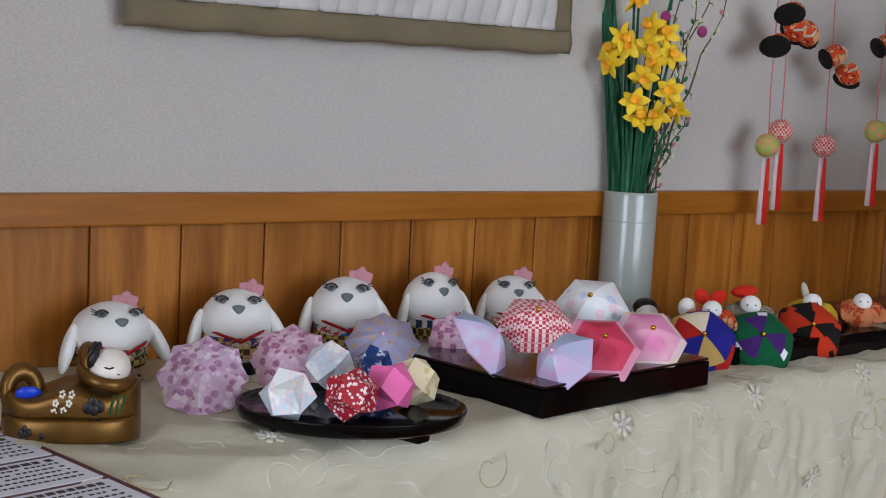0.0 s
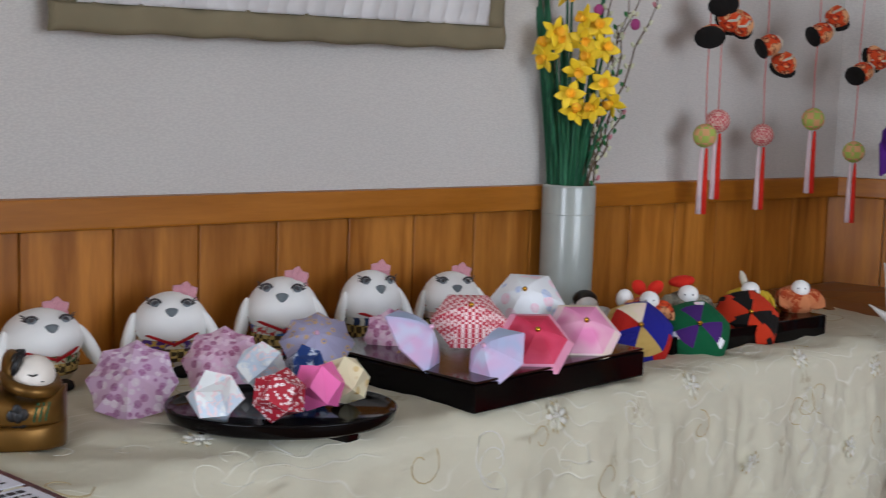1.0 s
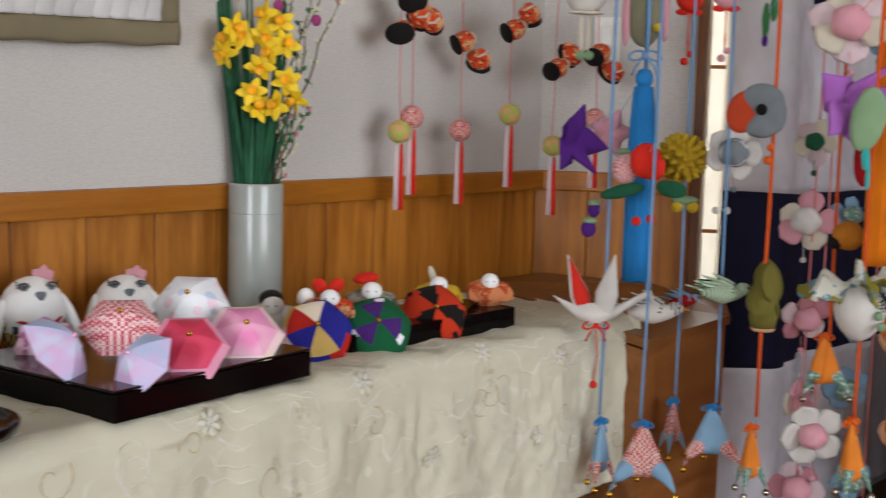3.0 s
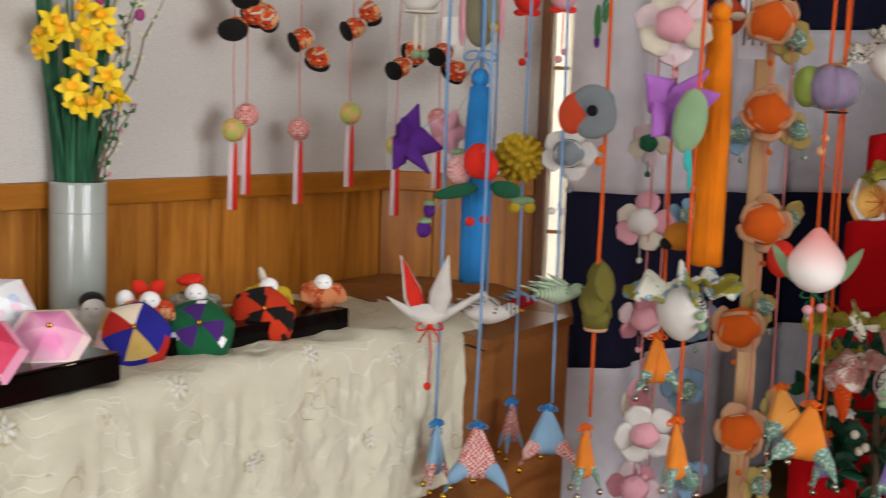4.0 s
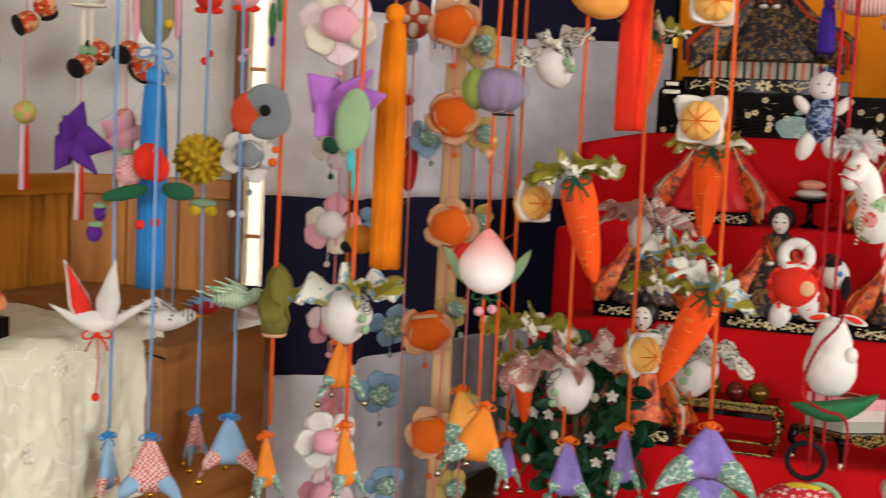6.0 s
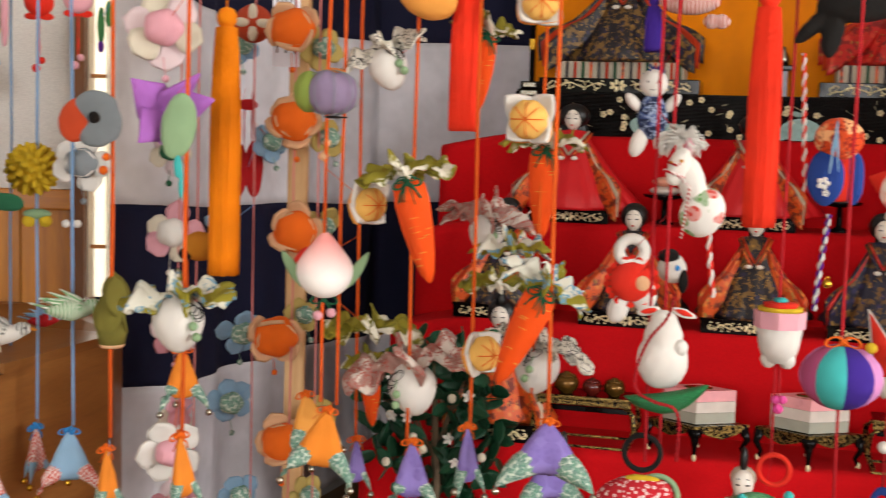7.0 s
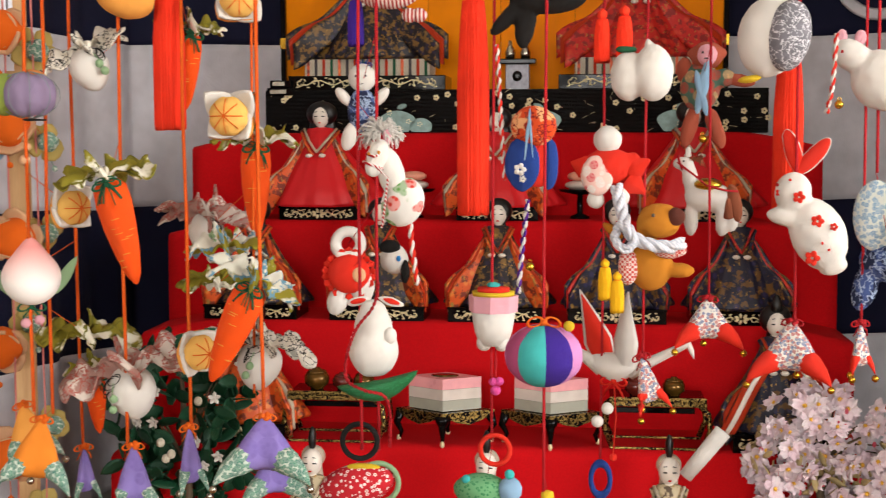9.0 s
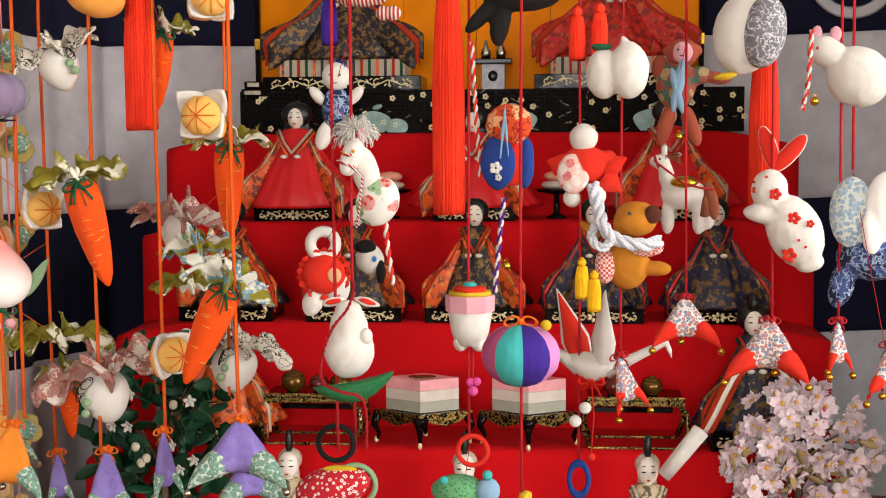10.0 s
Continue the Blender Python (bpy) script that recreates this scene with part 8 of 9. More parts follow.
def doll_plinth(d, u, z, w, h=0.034, dep=0.13, group="lacquer plinths under the dolls"):
    p = thing("lacquer_plinth", on_stand(d, u, z), "black lacquer plinth with a gilt flower scroll", "plinth", group)
    part("block", G().box((0, dep / 2, h / 2), (w, dep, h), 0, 0.0015), M_BLACK, p)
    part("lip", G().box((0, dep / 2, h - 0.003), (w + 0.004, dep + 0.004, 0.005), 0, 0.001), M_BLACK, p)
    ob = part("gilt_scroll", gold_scroll(w * 0.9, h * 0.95, d), M_GILTLINE, p, "raised gilt flower scroll")
    ob.location = (0, -0.001, h * 0.46)
    return p


def hina(m, h, mats, lab, hat=True, wide=0.62, head=True, long_hair=False, group="court dolls on the red stand", bald=1.0, sleeve=1.0, sash=False):
    """One seated court doll in stiff layered robes. mats: robe, upper robe, face, hair, trim."""
    g = G()
    w = h * wide
    g.lathe([(0.001, 0), (w * 0.78, 0.0), (w * 0.8, h * 0.03), (w * 0.62, h * 0.2), (w * 0.4, h * 0.42), (w * 0.24, h * 0.6), (w * 0.16, h * 0.72), (0.001, h * 0.74)], 72, 0, Matrix.Diagonal((1, 0.7, 1, 1)), lambda a, v: 1 + 0.09 * math.cos(4 * a) * (1 - v) + 0.05 * math.sin(9 * a + 4 * v) * (1 - v) + 0.035 * math.sin(23 * a - 2 * v) * (1 - v) ** 0.5)
    for sx in (-1, 1):
        for k in range(3):
            g.sheet(lambda u, v, sx=sx, k=k: (sx * (w * (0.16 + 0.02 * k) + (w * (0.62 - 0.05 * k)) * u * sleeve), -w * (0.34 + 0.05 * k) * (0.35 + 0.75 * u) - 0.05 * w * math.sin(7 * u + 3 * v + k) * u, h * (0.66 - 0.03 * k) - h * 0.46 * u ** 0.85 - h * (0.10 + 0.17 * math.sin(2.4 * u)) * v + h * 0.02 * math.sin(9 * u + k)), 12, 7, h * 0.024, (1, 4, 1)[k])
        g.ball((sx * w * 0.08, -w * 0.36, h * 0.47), (h * 0.035, h * 0.03, h * 0.02), 2, 8, 6)
    for sx in (-1, 1):
        g.tube([(sx * w * 0.2, -w * 0.04, h * 0.72), (sx * w * 0.1, -w * 0.24, h * 0.6), (0, -w * 0.3, h * 0.5)], h * 0.013, 6, 4)
        g.tube([(sx * w * 0.235, -w * 0.03, h * 0.7), (sx * w * 0.14, -w * 0.25, h * 0.57), (sx * w * 0.04, -w * 0.32, h * 0.47)], h * 0.014, 6, 1)
    for sx in ((-1, 1) if sash else ()):
        for k, mi in ((0, 4), (1, 2), (2, 4)):
            g.sheet(lambda u, v, sx=sx, k=k: (sx * w * (0.16 + 0.62 * u) + w * 0.075 * (k - 1 + v), -w * (0.34 + 0.3 * u) - 0.004 - 0.0015 * k, h * (0.56 - 0.5 * u) + 0.01 * math.sin(5 * u)), 10, 2, h * 0.008, mi)
    if head:
        g.ball((0, -0.01 * h, h * 0.83), (h * 0.078, h * 0.076, h * 0.1), 2, 18, 12)
        g.ball((0, h * 0.045, h * 0.862), (h * (0.15 if long_hair else 0.128) * bald, h * 0.1 * bald, h * 0.12 * bald), 3, 18, 12)
        g.ball((0, h * 0.06, h * 0.72), (h * (0.13 if long_hair else 0.07), h * 0.04, h * 0.16), 3, 12, 8)
        g.tube([(0, -0.005 * h, h * 0.75), (0, 0, h * 0.7)], h * 0.035, 8, 2)
        for sx in (-1, 1):
            g.tube([(sx * h * 0.05, -h * 0.078, h * 0.835), (sx * h * 0.02, -h * 0.086, h * 0.835)], h * 0.005, 4, 5)
            g.tube([(sx * h * 0.045, -h * 0.076, h * 0.875), (sx * h * 0.02, -h * 0.08, h * 0.88)], h * 0.003, 4, 5)
        g.ball((0, -h * 0.083, h * 0.775), (h * 0.014, h * 0.006, h * 0.007), 6, 8, 5)
        if hat:
            g.lathe([(0.001, h * 0.93), (h * 0.05, h * 0.93), (h * 0.045, h * 0.99), (h * 0.022, h * 1.05), (0.001, h * 1.06)], 12, 3)
    return solid("court_doll", g, mats + [M_HAIR, M_RED], m, lab, "doll", group)


S_NAVY = silk("navy_gold_brocade", "14152c", "2a2450", "6a4a20", 0.02)
S_DARK = silk("black_gold_brocade", "17141c", "2a2440", "7a5a2a", 0.018)
S_ORANGE = silk("orange_brocade_silk", "d8561c", "e27e34", "7a2a18", 0.02)
S_RED = silk("scarlet_brocade", "c4201a", "d2452c", "8a1a16", 0.022)
S_HAKAMA = silk("plain_scarlet_silk", "d0101a", gold=False)
S_IVORY = silk("ivory_gold_brocade", "b8a888", "8a7a5a", "5a4a3a", 0.02)
TRIM = cloth("vermilion_trim", "d2401e", rough=0.5)
PALE = cloth("ivory_trim", "d8c8ae", rough=0.5)

# second tier: ladies with plates of rice cakes between them
Z2, Z3, Z4, Z5 = TIER_Z[1], TIER_Z[2], TIER_Z[3], TIER_Z[4]
for c, h in (((0.225, 0.435, 0.889), 0.265), ((0.225, -0.007, 0.888), 0.25), ((0.225, -0.484, 0.888), 0.265)):
    doll_plinth(0.222, c[1], Z2, 0.2)
    hina(on_stand(0.29, c[1] + 0.005, Z2 + 0.034), h, [S_HAKAMA, S_ORANGE, M_FACE, M_HAIR, PALE], "court lady doll in orange robe and scarlet trousers", hat=False, wide=0.78, long_hair=True, sleeve=0.78)


def cake_plate(c):
    t = thing("footed_plate", on_stand(0.31, c, Z2), "black lacquer footed plate holding stacked rice cakes", "footed plate", "footed plates")
    part("dish", G().lathe([(0.001, 0), (0.026, 0.0), (0.024, 0.006), (0.008, 0.014), (0.007, 0.06), (0.05, 0.068), (0.054, 0.074), (0.05, 0.075), (0.001, 0.071)], 28), M_BLACK, t)
    part("lower_cake", G().ball((0, 0, 0.084), (0.038, 0.038, 0.0125), 0, 20, 10), M_MOCHI_W, t, "white rice cake")
    part("upper_cake", G().ball((0, 0, 0.106), (0.032, 0.032, 0.0125), 0, 20, 10), M_CAKE, t, "pink rice cake")


for c in ((0.310, 0.208, 1.013), (0.310, -0.208, 1.011)):
    cake_plate(c[1])

# third tier: five musicians
for c, h, mats in (((0.015, 0.556, 0.666), 0.252, [S_DARK, S_ORANGE, M_FACE, M_HAIR, TRIM]), ((0.015, 0.258, 0.668), 0.252, [S_DARK, S_ORANGE, M_FACE, M_HAIR, TRIM]), ((0.015, -0.019, 0.670), 0.252, [S_DARK, S_ORANGE, M_FACE, M_HAIR, TRIM]),
                   ((0.015, -0.293, 0.671), 0.252, [S_NAVY, S_NAVY, M_FACE, M_HAIR, S_RED]), ((0.015, -0.570, 0.686), 0.252, [S_NAVY, S_NAVY, M_FACE, M_HAIR, S_RED])):
    doll_plinth(0.012, c[1], Z3, 0.222)
    hina(on_stand(0.085, c[1], Z3 + 0.034), h, mats, "court musician doll in dark brocade robes", hat=False, wide=0.6)

# fourth tier: ministers, small tables and rice cake stands
for c, mats, lab in (((-0.160, 0.522, 0.419), [S_ORANGE, S_ORANGE, M_FACE, M_HAIR, PALE], "minister doll in orange brocade"), ((-0.160, -0.625, 0.430), [S_NAVY, S_NAVY, M_FACE, M_HAIR, TRIM], "minister doll in navy and gold brocade")):
    doll_plinth(-0.2, c[1], Z4, 0.19, 0.04, 0.14)
    hina(on_stand(-0.125, c[1], Z4 + 0.04), 0.27, mats, lab, True, 0.56, sash=mats[0] is S_NAVY)


def low_table(u, bowls):
    t = thing("lacquer_side_table", on_stand(-0.195, u, Z4), "black and gold lacquer side table with bowls", "side table", "lacquer side tables")
    w, h, dp = 0.2, 0.105, 0.11
    part("top", G().box((0, dp / 2, h), (w, dp, 0.008), 0, 0.002), M_BLACK, t)
    part("apron", G().box((0, 0.003, h - 0.002), (w + 0.004, 0.006, 0.02), 0, 0.002), M_GOLDBAND, t, "gold patterned apron")
    for y in (0.004, dp - 0.004):
        for sx in (-1, 1):
            part("leg", G().tube([(sx * (w / 2 - 0.01), y, h - 0.01), (sx * (w / 2 + 0.006), y, h * 0.75), (sx * (w / 2 + 0.01), y, h * 0.4), (sx * (w / 2 - 0.004), y, 0.008)], 0.006, 8), M_GOLDFIG, t)
        part("foot_rail", G().box((0, y, 0.003), (w, 0.007, 0.006), 0, 0.002), M_GOLDFIG, t)
    part("back_brace", G().box((0, dp - 0.01, h * 0.62), (w * 0.86, 0.006, 0.012), 0, 0.001), M_BLACK, t)
    for x, r, mt in bowls:
        b = thing("lidded_bowl", on_stand(-0.15, u - x, Z4 + h + 0.004), "small gold lacquered lidded bowl", "bowl", "small lacquer bowls")
        part("bowl", G().lathe([(0.001, 0), (r * 0.5, 0), (r * 0.55, 0.004), (r * 0.95, r * 0.5), (r, r), (r * 0.8, r * 1.35), (0.001, r * 1.36)], 24), mt, b)
        part("lid", G().lathe([(0.001, r * 1.36), (r * 0.82, r * 1.36), (r * 0.7, r * 1.5), (r * 0.3, r * 1.6), (r * 0.3, r * 1.72), (0.001, r * 1.73)], 20), mt, b)


M_BOWL = paint("gold_brown_lacquer", "6a4a1c", 0.2, 0.6, 0.3, 60)
M_REDBOWL = paint("red_brown_lacquer", "5a1a12", 0.2, 0, 0.2, 60)
low_table(0.320, ((-0.045, 0.028, M_BOWL), (0.012, 0.022, M_REDBOWL), (0.06, 0.024, M_BOWL)))
low_table(-0.374, ((-0.045, 0.024, M_REDBOWL), (0.036, 0.024, M_BOWL)))


def rice_cake_stand(u):
    t = thing("rice_cake_stand", on_stand(-0.155, u, Z4), "black lacquer diamond stand with scroll feet", "cake stand", "diamond rice cake stands")
    dia = [(-0.108, 0), (0, -0.062), (0.108, 0), (0, 0.062)]
    part("board", G().add([(x, y, z) for z in (0.062, 0.073) for x, y in dia], [(3, 2, 1, 0), (4, 5, 6, 7)] + [(i, (i + 1) % 4, (i + 1) % 4 + 4, i + 4) for i in range(4)], 0, False), M_GOLDFIG, t)
    for x, y in dia:
        part("foot", G().tube([(x * 0.9, y * 0.9, 0.064), (x * 0.98, y * 0.98, 0.04), (x * 0.88, y * 0.88, 0.02), (x * 0.94, y * 0.94, 0.004)], [0.012, 0.008, 0.005, 0.004], 8), M_BLACK, t)
        part("foot_tip", G().ball((x * 0.94, y * 0.94, 0.006), (0.005, 0.005, 0.008), 0, 8, 6), M_GILTLINE, t, "gilt foot tip")
    for sx in (-1, 1):
        part("apron", G().prism([(-0.058, 0.0), (0.058, 0.0), (0.03, -0.012), (0.0, -0.02), (-0.03, -0.012)], 0.003, 0, pose(sx * 0.054, -0.031, 0.064, 0, 0, sx * 30)), M_GOLDFIG, t)
    part("centre_drop", G().lathe([(0.001, 0), (0.018, 0), (0.014, -0.014), (0.004, -0.03), (0.001, -0.032)], 12, 0, pose(0, -0.056, 0.066)), M_BLACK, t)
    c = thing("layered_rice_cake", on_stand(-0.155, u, Z4 + 0.0745), "diamond rice cake in pink, white and green layers", "rice cake", "layered rice cakes")
    sc = 0.73
    for z, m, n in ((0.0, M_MOCHI_G, "green_layer"), (0.0235, M_MOCHI_W, "white_layer"), (0.047, M_MOCHI_P, "pink_layer")):
        part(n, G().add([(x * sc, y * sc, z + zz) for zz in (0, 0.023) for x, y in dia], [(3, 2, 1, 0), (4, 5, 6, 7)] + [(i, (i + 1) % 4, (i + 1) % 4 + 4, i + 4) for i in range(4)], 0, False), m, c)
    part("paper_label", G().lathe([(0.001, 0.0705), (0.03, 0.0705), (0.03, 0.072), (0.001, 0.072)], 20, 0, Matrix.Diagonal((1, 0.6, 1, 1))), M_BOWL, c, "round gold and green paper label")


for c in ((-0.215, 0.081, 0.445), (-0.215, -0.149, 0.442)):
    rice_cake_stand(c[1])

# fifth tier: three servants
M_SKIN = paint("doll_scalp_cream", "b8a894", 0.5)
for c, lab in (((-0.340, 0.337, 0.372), "servant doll in pale robe with a tall hat"), ((-0.340, -0.023, 0.401), "servant doll in pale robe with a tall hat"), ((-0.340, -0.389, 0.408), "servant doll in pale robe carrying a wrapped pole")):
    hh = (0.428 - Z5) / 0.83
    hina(on_stand(-0.34, c[1], Z5), hh, [S_IVORY, S_IVORY, M_FACE, M_SKIN, PALE], lab, False, 0.55, bald=0.72)
    solid("tall_black_cap", G().ball((0, 0, 0), (0.0085, 0.012, 0.026), 0, 12, 8), M_HAIR, on_stand(-0.335, c[1], Z5 + hh * 1.0), "tall black court cap with white cords", "cap", "caps of the servants")
solid("wrapped_pole", G().lathe([(0.001, -0.06), (0.014, -0.058), (0.016, 0.0), (0.017, 0.058), (0.001, 0.06)], 16), M_WHITE, on_stand(-0.39, -0.452, 0.476) @ pose(0, 0, 0, 0, 38, 0), "white cloth wrapped pole end", "pole")

# first tier: lacquer dais, gold screen, prince and princess
def dais():
    l, r, z = (0.450, 0.622, 1.216), (0.450, -0.683, 1.203), 1.102
    b = thing("long_lacquer_dais", on_stand(0.45, (l[1] + r[1]) / 2, z), "long black lacquer dais painted with plum blossom", "dais")
    w, h = l[1] - r[1], l[2] - z
    part("block", G().box((0, 0.1, h / 2), (w, 0.2, h), 0, 0.002), M_CANVAS, b)
    for x0, flip in ((-0.3, 1), (0.08, -1), (0.42, 1)):
        hill = G()
        hill.prism([(0.045 * math.cos(a) * (1 + 0.15 * math.sin(3 * a)), max(-0.022, 0.034 * math.sin(a))) for a in [2 * math.pi * k / 24 for k in range(24)]], 0.0012, 0, pose(x0, -0.0008, 0.026))
        hill.prism([(0.03 * math.cos(a), max(-0.014, 0.022 * math.sin(a))) for a in [2 * math.pi * k / 20 for k in range(20)]], 0.0012, 0, pose(x0 + flip * 0.062, -0.0008, 0.018))
        hill.ball((x0 + flip * 0.012, -0.001, 0.07), (0.014, 0.001, 0.007), 0, 12, 6, (0, -18 * flip, 0))
        part("painted_rock", hill, M_CELADON, b, "pale green painted rock and bird")
    bl = G()
    for k in range(120):
        x, zz = rnd(-w / 2, w / 2), rnd(0.008, h - 0.008)
        if rnd(0, 1) < 0.55:
            for j in range(5):
                bl.ball((x + 0.005 * math.cos(j * 1.257), -0.0008, zz + 0.005 * math.sin(j * 1.257)), (0.0036, 0.0008, 0.0036), 0, 6, 4)
        else:
            bl.tube([(x, -0.0008, zz), (x + rnd(-0.02, 0.02), -0.0008, zz + rnd(-0.012, 0.012))], 0.0006, 4)
    part("painted_blossom", bl, M_GILTLINE, b, "pale gilt plum blossom", kind="stuff")
    for a, c in ((-1, (0.470, 0.355, 1.232)), (1, (0.470, -0.360, 1.227))):
        s = thing("seat_dais", on_stand(0.47, c[1], z + h), "black lacquer seat dais with gilt scroll", "dais", "seat daises")
        part("block", G().box((0, 0.08, 0.019), (0.42, 0.16, 0.038), 0, 0.002), M_BLACK, s)
        ob = part("gilt_scroll", gold_scroll(0.4, 0.042, 1), M_GILTLINE, s, "raised gilt scroll")
        ob.location = (0, -0.001, 0.02)
        mt = thing("striped_mat", on_stand(0.485, c[1] - 0.0, z + h + 0.038), "thick mat edged in striped brocade", "mat", "mats under the dolls")
        part("mat", G().box((0, 0.065, 0.022), (0.335, 0.13, 0.044), 0, 0.002), M_TATAMI, mt)
        for k in range(16):
            part("edge_stripe", G().box((-0.158 + 0.021 * k, -0.0006, 0.022), (0.0075, 0.0016, 0.043)), (S_ORANGE, M_INK, TRIM, M_GREEN)[k % 4], mt)
        hina(on_stand(0.56, c[1], z + h + 0.083), 0.3, [S_RED if a > 0 else S_DARK, S_RED if a > 0 else S_DARK, M_FACE, M_HAIR, TRIM], "large court doll in layered brocade robes", True, 0.66, True, a > 0, "prince and princess dolls", 1.0, 1.5)
    lamp_c = (0.500, -0.041, 1.258)
    t = thing("lacquer_offering_stand", on_stand(0.5, lamp_c[1], z + h), "black lacquer offering stand with two silver flasks", "offering stand")
    part("box", G().box((0, 0.04, 0.034), (0.062, 0.06, 0.068), 0, 0.002), paint("dull_pewter", "77757a", 0.4, 0.6, 0.3, 60), t, "pierced silvery panel box")
    part("hole", G().ball((0, 0.0095, 0.036), (0.013, 0.002, 0.014), 0, 16, 8), M_BLACK, t)
    part("tray", G().box((0, 0.04, 0.074), (0.1, 0.09, 0.014), 0, 0.003), M_BLACK, t)
    for sx in (-0.02, 0.02):
        part("flask", G().lathe([(0.001, 0.081), (0.012, 0.081), (0.014, 0.1), (0.006, 0.118), (0.004, 0.13), (0.001, 0.131)], 14, 0, pose(sx, 0.04, 0)), M_SILVER, t, "silver flask")
    sl, sr = (0.655, 0.617, 1.320), (0.655, -0.595, 1.305)
    scr = thing("folding_gold_screen", on_stand(0.655, (sl[1] + sr[1]) / 2, z), "gold leaf folding screen with black lacquer edges", "folding screen")
    W = sl[1] - sr[1]
    n = 6
    for k in range(n):
        x = -W / 2 + W * (k + 0.5) / n
        ang = 7 if k % 2 else -7
        p = part("panel", G().box((0, 0, 0.3), (W / n, 0.006, 0.6)), M_GILT, scr)
        p.matrix_basis = pose(x, 0, 0, 0, 0, ang)
    for x in (-W / 2, W / 2):
        part("edge_post", G().box((x, -0.006, 0.3), (0.014, 0.018, 0.6), 0, 0.002), M_BLACK, scr, "black lacquer edge")
        for zz in (0.1, 0.25, 0.42):
            part("corner_fitting", G().box((x, -0.012, zz), (0.016, 0.012, 0.03), 0, 0.001), M_GOLD, scr, "gilt fitting")


dais()
hk = (0.460, 0.582, 1.241)
bx = thing("small_lacquer_box", on_stand(0.44, hk[1] + 0.0, 1.102 + 0.098), "small stepped black lacquer box", "box")
part("body", G().box((0, 0.05, 0.012), (0.07, 0.09, 0.02), 0, 0.002), M_BLACK, bx)
part("lid", G().box((0, 0.05, 0.032), (0.055, 0.08, 0.02), 0, 0.002), M_BLACK, bx)
for z, w in ((0.012, 0.044), (0.033, 0.032)):
    part("mirror_panel", G().box((-0.004, 0.0035 if z < 0.02 else 0.0085, z), (w, 0.002, 0.011), 0, 0.0005), M_SILVER, bx, "bright silvery panel")


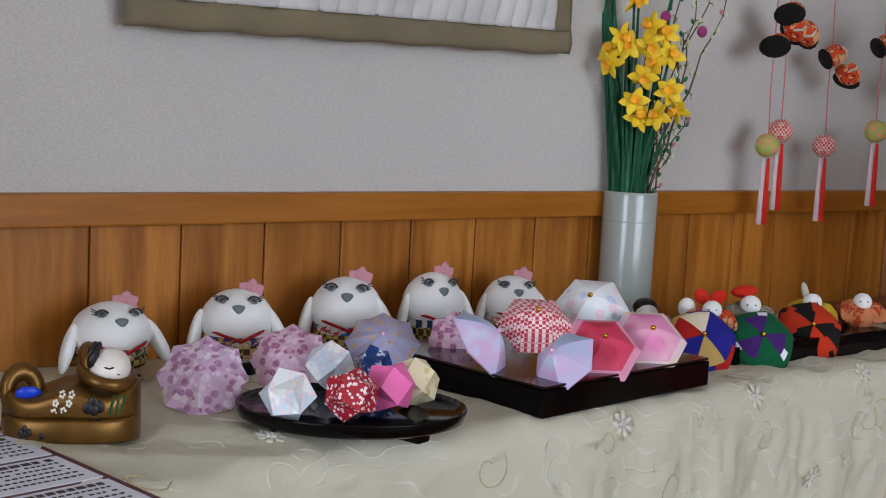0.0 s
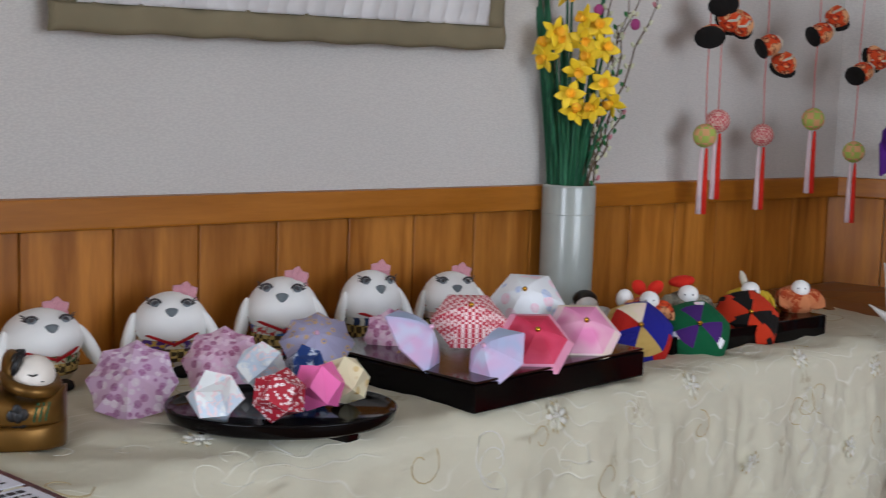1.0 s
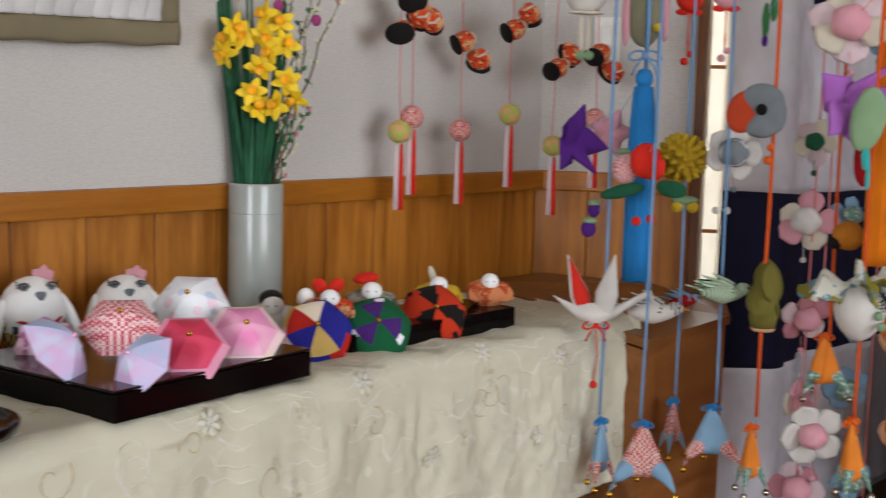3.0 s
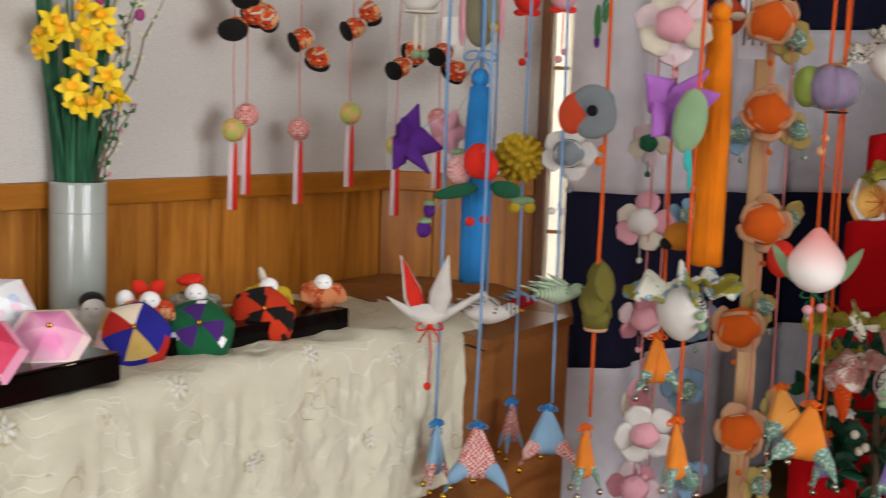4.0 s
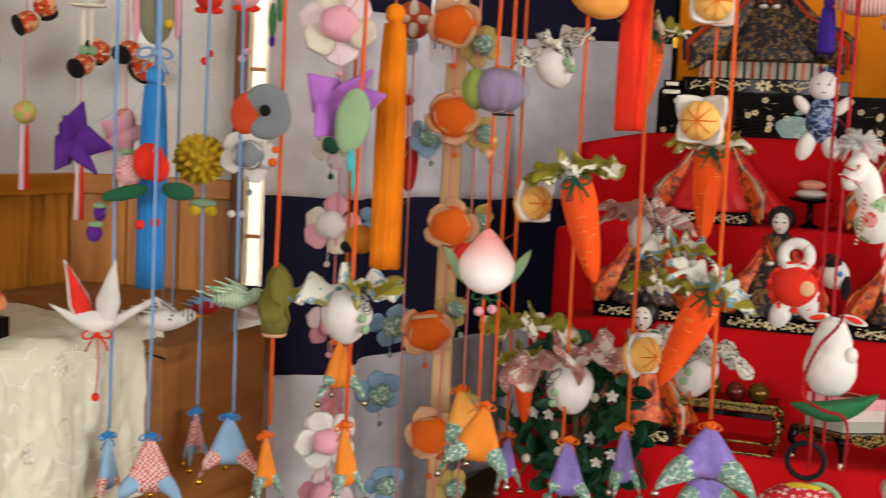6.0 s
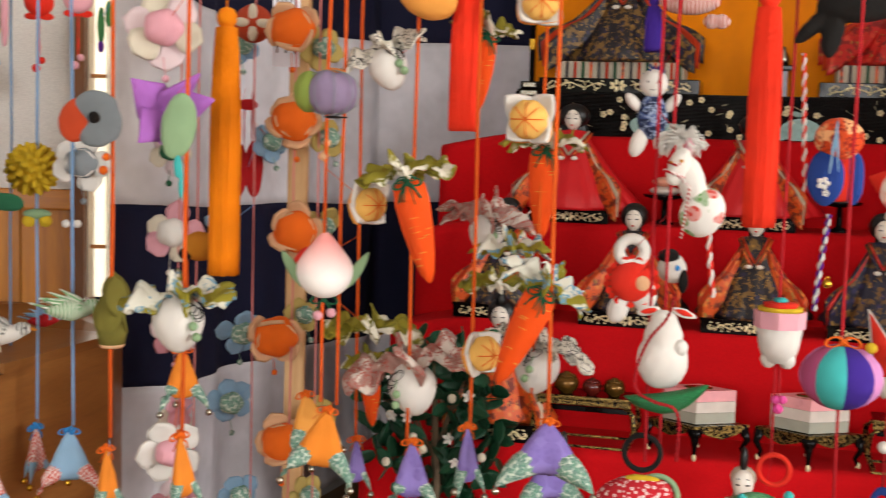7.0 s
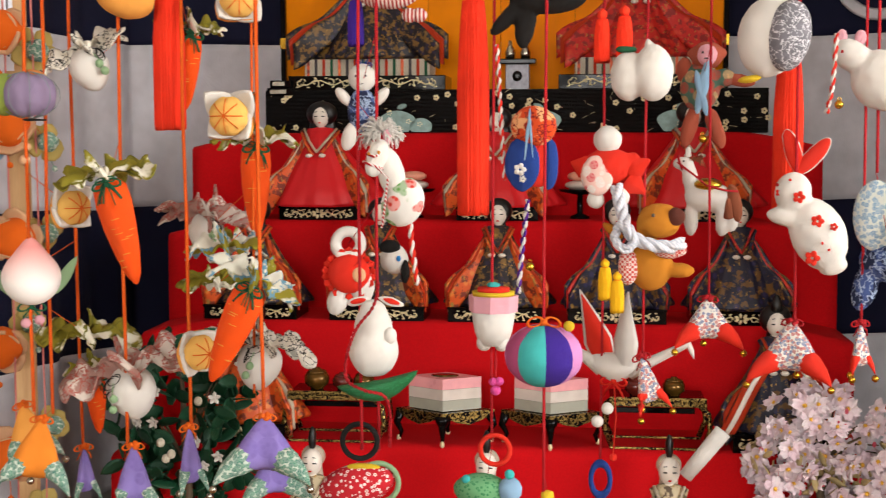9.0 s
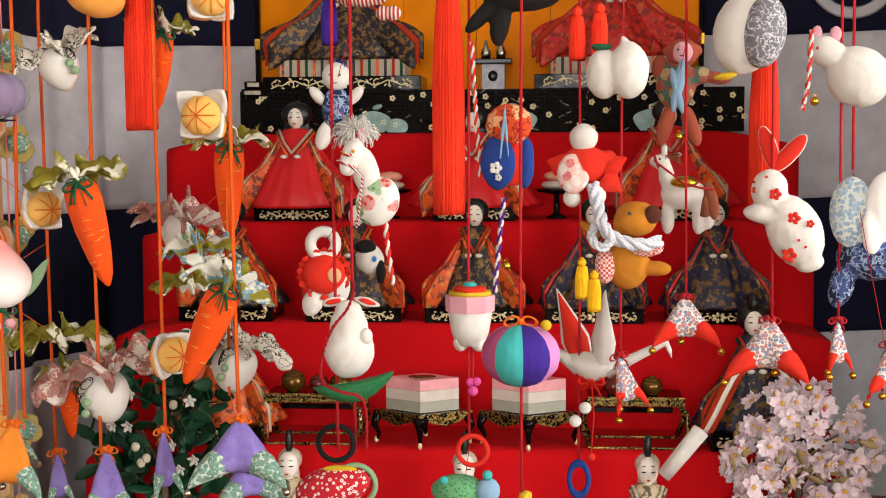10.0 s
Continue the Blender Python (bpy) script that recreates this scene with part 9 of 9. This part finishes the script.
def blossom_tree():
    """Artificial cherry branch: a cloud of five-petalled silk blossoms."""
    c = (-0.300, -0.689, 0.460)
    t = thing("artificial_cherry_tree", on_stand(-0.30, c[1], Z5 + 0.001), "artificial cherry tree crowded with pale pink silk blossom", "artificial tree")
    hz = c[2] - Z5
    part("trunk", G().tube([(0, 0, 0), (0.01, 0.0, hz * 0.4), (-0.005, 0, hz), (0.01, 0, hz + 0.08)], [0.012, 0.01, 0.006, 0.003], 8), M_TWIG, t)
    def bloom(seed):
        fl = G()
        for k in range(5):
            def fn(u, v, k=k):
                w = 0.021 * math.sin(math.pi * (0.1 + 0.8 * u ** 0.8)) ** 0.7
                notch = 0.16 * max(0, u - 0.75) * 4 * (1 - abs(2 * v - 1))
                return ((v - 0.5) * w, -0.005 * u + 0.0045 * noise.noise((u * 3 + seed, v * 3, k * 2.3 + seed)) * u * 2 - 0.003 * (2 * v - 1) ** 2, 0.026 * u * (1 - notch))
            fl.sheet(fn, 6, 5, 0.0005, 0, pose(0, 0, 0, 0, 72 * k + 9 * math.sin(seed + k), 0) @ pose(0, 0.0008 * (k % 2), 0.001, 16 * math.sin(seed * 2 + k * 1.7), 0, 0))
        return fl
    core = G().ball((0, -0.003, 0), (0.0042, 0.003, 0.0042), 0, 8, 5)
    for k in range(9):
        core.tube([(0, -0.002, 0), (0.006 * math.cos(k * 0.7), -0.007, 0.006 * math.sin(k * 0.7))], 0.0004, 4)
    kinds, heart = [], None
    for k in range(150):
        a, rr = rnd(0, 6.283), math.sqrt(rnd(0.02, 1))
        x, zz = 0.148 * rr * math.cos(a), hz - 0.02 + 0.165 * rr * math.sin(a)
        if zz > hz + 0.1 and abs(x + 0.03) > 0.07 or zz > hz + 0.03 and x < -0.125:
            continue
        y = rnd(-0.085, 0.05) * math.sqrt(max(0.08, 1 - rr * rr)) - 0.01
        m = pose(x, y, zz, rnd(-50, 50), rnd(0, 360), rnd(-55, 55)) @ Matrix.Scale(rnd(0.85, 1.12), 4)
        if len(kinds) < 5:
            b = part("blossom", bloom(len(kinds) * 1.9), M_SAKURA, t)
            kinds.append(b)
        else:
            b = new("blossom", kinds[k % 5].data)
            b.parent = t
        b.matrix_basis = m
        if heart is None:
            heart = part("stamen", core, M_STAMEN, b)
        else:
            st = new("stamen", heart.data)
            st.parent = b
    lf = G()
    for k in range(110):
        a, rr = rnd(2.6, 6.5), rnd(0.1, 1.0)
        lf.petal(rnd(0.022, 0.04), 0.014, 0.0008, 0, pose(0.145 * rr * math.cos(a), rnd(-0.075, 0.05), hz + 0.0 + 0.15 * rr * math.sin(a), rnd(-40, 40), rnd(0, 360), rnd(0, 360)), 0.2, 0.9, 4, 2)
    part("leaf_spray", lf, cloth("tan_paper_leaf", "a89468", weave=0.3), t, "small tan paper leaves", kind="stuff")
    bd = G()
    for k in range(14):
        a, rr = rnd(0, 6.283), rnd(0.3, 1.0)
        bd.ball((0.14 * rr * math.cos(a), -0.06, hz + 0.14 * rr * math.sin(a)), (0.004, 0.004, 0.006), 0, 6, 5)
    part("bud_spray", bd, cloth("rose_bud", "d8586a"), t, "rose pink buds", kind="stuff")
    for k in range(9):
        a = rnd(0, 3.14)
        part("branch", G().tube([(0, 0, hz * rnd(0.6, 1.0)), (0.06 * math.cos(a), rnd(-0.02, 0.02), hz + 0.05 * math.sin(a)), (0.12 * math.cos(a), rnd(-0.04, 0.03), hz + 0.12 * math.sin(a) - 0.02)], [0.004, 0.003, 0.0015], 6), M_TWIG, t)


blossom_tree()


def citrus_tree():
    c = (-0.280, 0.628, 0.483)
    t = thing("artificial_citrus_tree", on_stand(-0.28, c[1], Z5 + 0.001), "artificial citrus bush with dark green leaves and white flowers", "artificial tree")
    hz = c[2] - Z5
    part("trunk", G().tube([(0, 0, 0), (0.01, 0, hz * 0.5), (0, 0, hz + 0.1)], [0.012, 0.009, 0.004], 8), M_TWIG, t)
    leaf = G().petal(0.056, 0.03, 0.0012, 0, Matrix(), 0.2, 0.9, 5, 3)
    mat = cloth("deep_green_leaf", "123824", "18482e", "wash", 0.03, weave=0.3, rough=0.45)
    first = None
    for k in range(205):
        a, rr = rnd(0, 6.283), math.sqrt(rnd(0.02, 1))
        x, zz = 0.155 * rr * math.cos(a), hz + 0.19 * rr * math.sin(a)
        m = pose(x, rnd(-0.08, 0.07) * math.sqrt(max(0.08, 1 - rr * rr)), zz, rnd(-70, 70), rnd(0, 360), rnd(-80, 80))
        if first is None:
            first = part("leaf", leaf, mat, t)
            first.matrix_basis = m
        else:
            b = new("leaf", first.data)
            b.parent, b.matrix_basis = t, m
    for k in range(8):
        a, rr = rnd(0, 6.283), rnd(0.2, 0.95)
        f = G()
        for j in range(5):
            f.petal(0.013, 0.009, 0.0006, 0, pose(0, 0, 0, 0, 72 * j, 0) @ pose(0, 0, 0.002, 14, 0, 0), 0.15, 0.8, 4, 2)
        f.ball((0, -0.003, 0), 0.003, 0, 6, 5)
        ob = part("white_flower", f, M_WHITE, t, "small white flower")
        ob.matrix_basis = pose(0.14 * rr * math.cos(a), -0.085, hz + 0.17 * rr * math.sin(a), rnd(-20, 20), 0, rnd(-30, 30))
    for k in range(8):
        a, rr = rnd(0, 6.283), rnd(0.2, 0.95)
        part("fruit", G().ball((0.14 * rr * math.cos(a), -0.07, hz + 0.17 * rr * math.sin(a)), (0.009, 0.009, 0.01), 0, 12, 8), M_CREAM, t, "pale unripe fruit")
    for k in range(8):
        a = rnd(0.2, 2.9)
        part("branch", G().tube([(0, 0, hz * rnd(0.5, 0.9)), (0.06 * math.cos(a), 0, hz + 0.04 * math.sin(a)), (0.13 * math.cos(a), rnd(-0.04, 0.03), hz + 0.13 * math.sin(a))], [0.004, 0.003, 0.0015], 6), M_TWIG, t)


citrus_tree()

# the pole that carries the hanging rings, with its paper notice
pl = (3.330, 0.828, 0.794)
t = thing("wooden_pole", pose(pl[0], pl[1], 0), "pale square wooden pole carrying the hanging strands", "pole")
part("shaft", G().box((0, 0, 1.2), (0.036, 0.036, 2.4), 0, 0.004, (0, 0, 20)), M_POLE, t)
part("foot", G().box((0, 0, 0.02), (0.2, 0.2, 0.04), 0, 0.006, (0, 0, 20)), M_POLE, t)
nt = thing("paper_notice", facing((3.300, 0.843, 1.214)), "white paper notice with dark lines of print", "paper notice")
part("sheet", G().box((0, 0, 0.1), (0.05, 0.0012, 0.2)), M_CARD, nt)
for k in range(5):
    part("line_of_print", G().box((-0.016 + 0.008 * k, -0.0012, 0.09 + 0.01 * (k % 2)), (0.003, 0.0006, 0.13)), M_INK, nt)

# short ties from each ornament to the cord that carries it
for ob in [o for o in scene.objects if o.parent is None and o.type in ("EMPTY", "MESH") and o.name not in HOOPS and 2.4 < o.matrix_world.translation.x < 3.6 and o.get("kind", "") != "structure"]:
    q = ob.matrix_world.translation
    if not (0.5 < q.z < 1.5) or ob.name.split(".")[0] in ("ornament_hoop", "hanging_rod", "long_lacquer_stand", "wooden_cabinet", "rabbit_figure", "paper_notice", "wooden_pole", "light_switch", "court_doll", "tiny_clog", "thread_ball", "ball_tassel", "tablecloth", "large_tassel", "rope_charm", "brass_bell", "rope_collar", "wrapped_ring", "slung_cord"):
        continue
    x, y, z1 = min(CORDS, key=lambda c: math.hypot(c[0] - q.x, c[1] - q.y))
    far = math.hypot(x - q.x, y - q.y)
    if far < 0.16:
        end = Vector((x, y, max(q.z + 0.02 + far * 0.4, z1)))
        tie = part("tie_thread", G().tube([ob.matrix_world.inverted() @ q, ob.matrix_world.inverted() @ end], 0.0006, 5), M_RCORD if q.y < 0.2 else M_OCORD if q.y < 0.85 else M_SKY, ob)

# wainscot boards, piece by piece
J0, PITCH = 1.876, 0.1195
for k in range(-11, 12):
    x = J0 + PITCH * (k + 0.5)
    if x - PITCH / 2 > CORNER_X:
        break
    w = min(PITCH, CORNER_X - (x - PITCH / 2)) - 0.0018
    ob = part("board", G().box((0, 0, (0.5 + RAIL_LO) / 2), (w, 0.014, RAIL_LO - 0.5 - 0.001), 0, 0.0022), M_PLANK, WALL_N)
    ob.location = (x, WALL_Y + 0.004, 0)
for k in range(3):
    w = E_LEN / 3
    ob = part("board", G().box((-0.006 if k == 0 else 0, 0, (0.5 + RAIL_LO) / 2), (w - 0.0018 + (0.012 if k == 0 else 0), 0.014, RAIL_LO - 0.5 - 0.001), 0, 0.0022), M_PLANK, WALL_E)
    ob.location = (w * (k + 0.5), 0.004, 0)
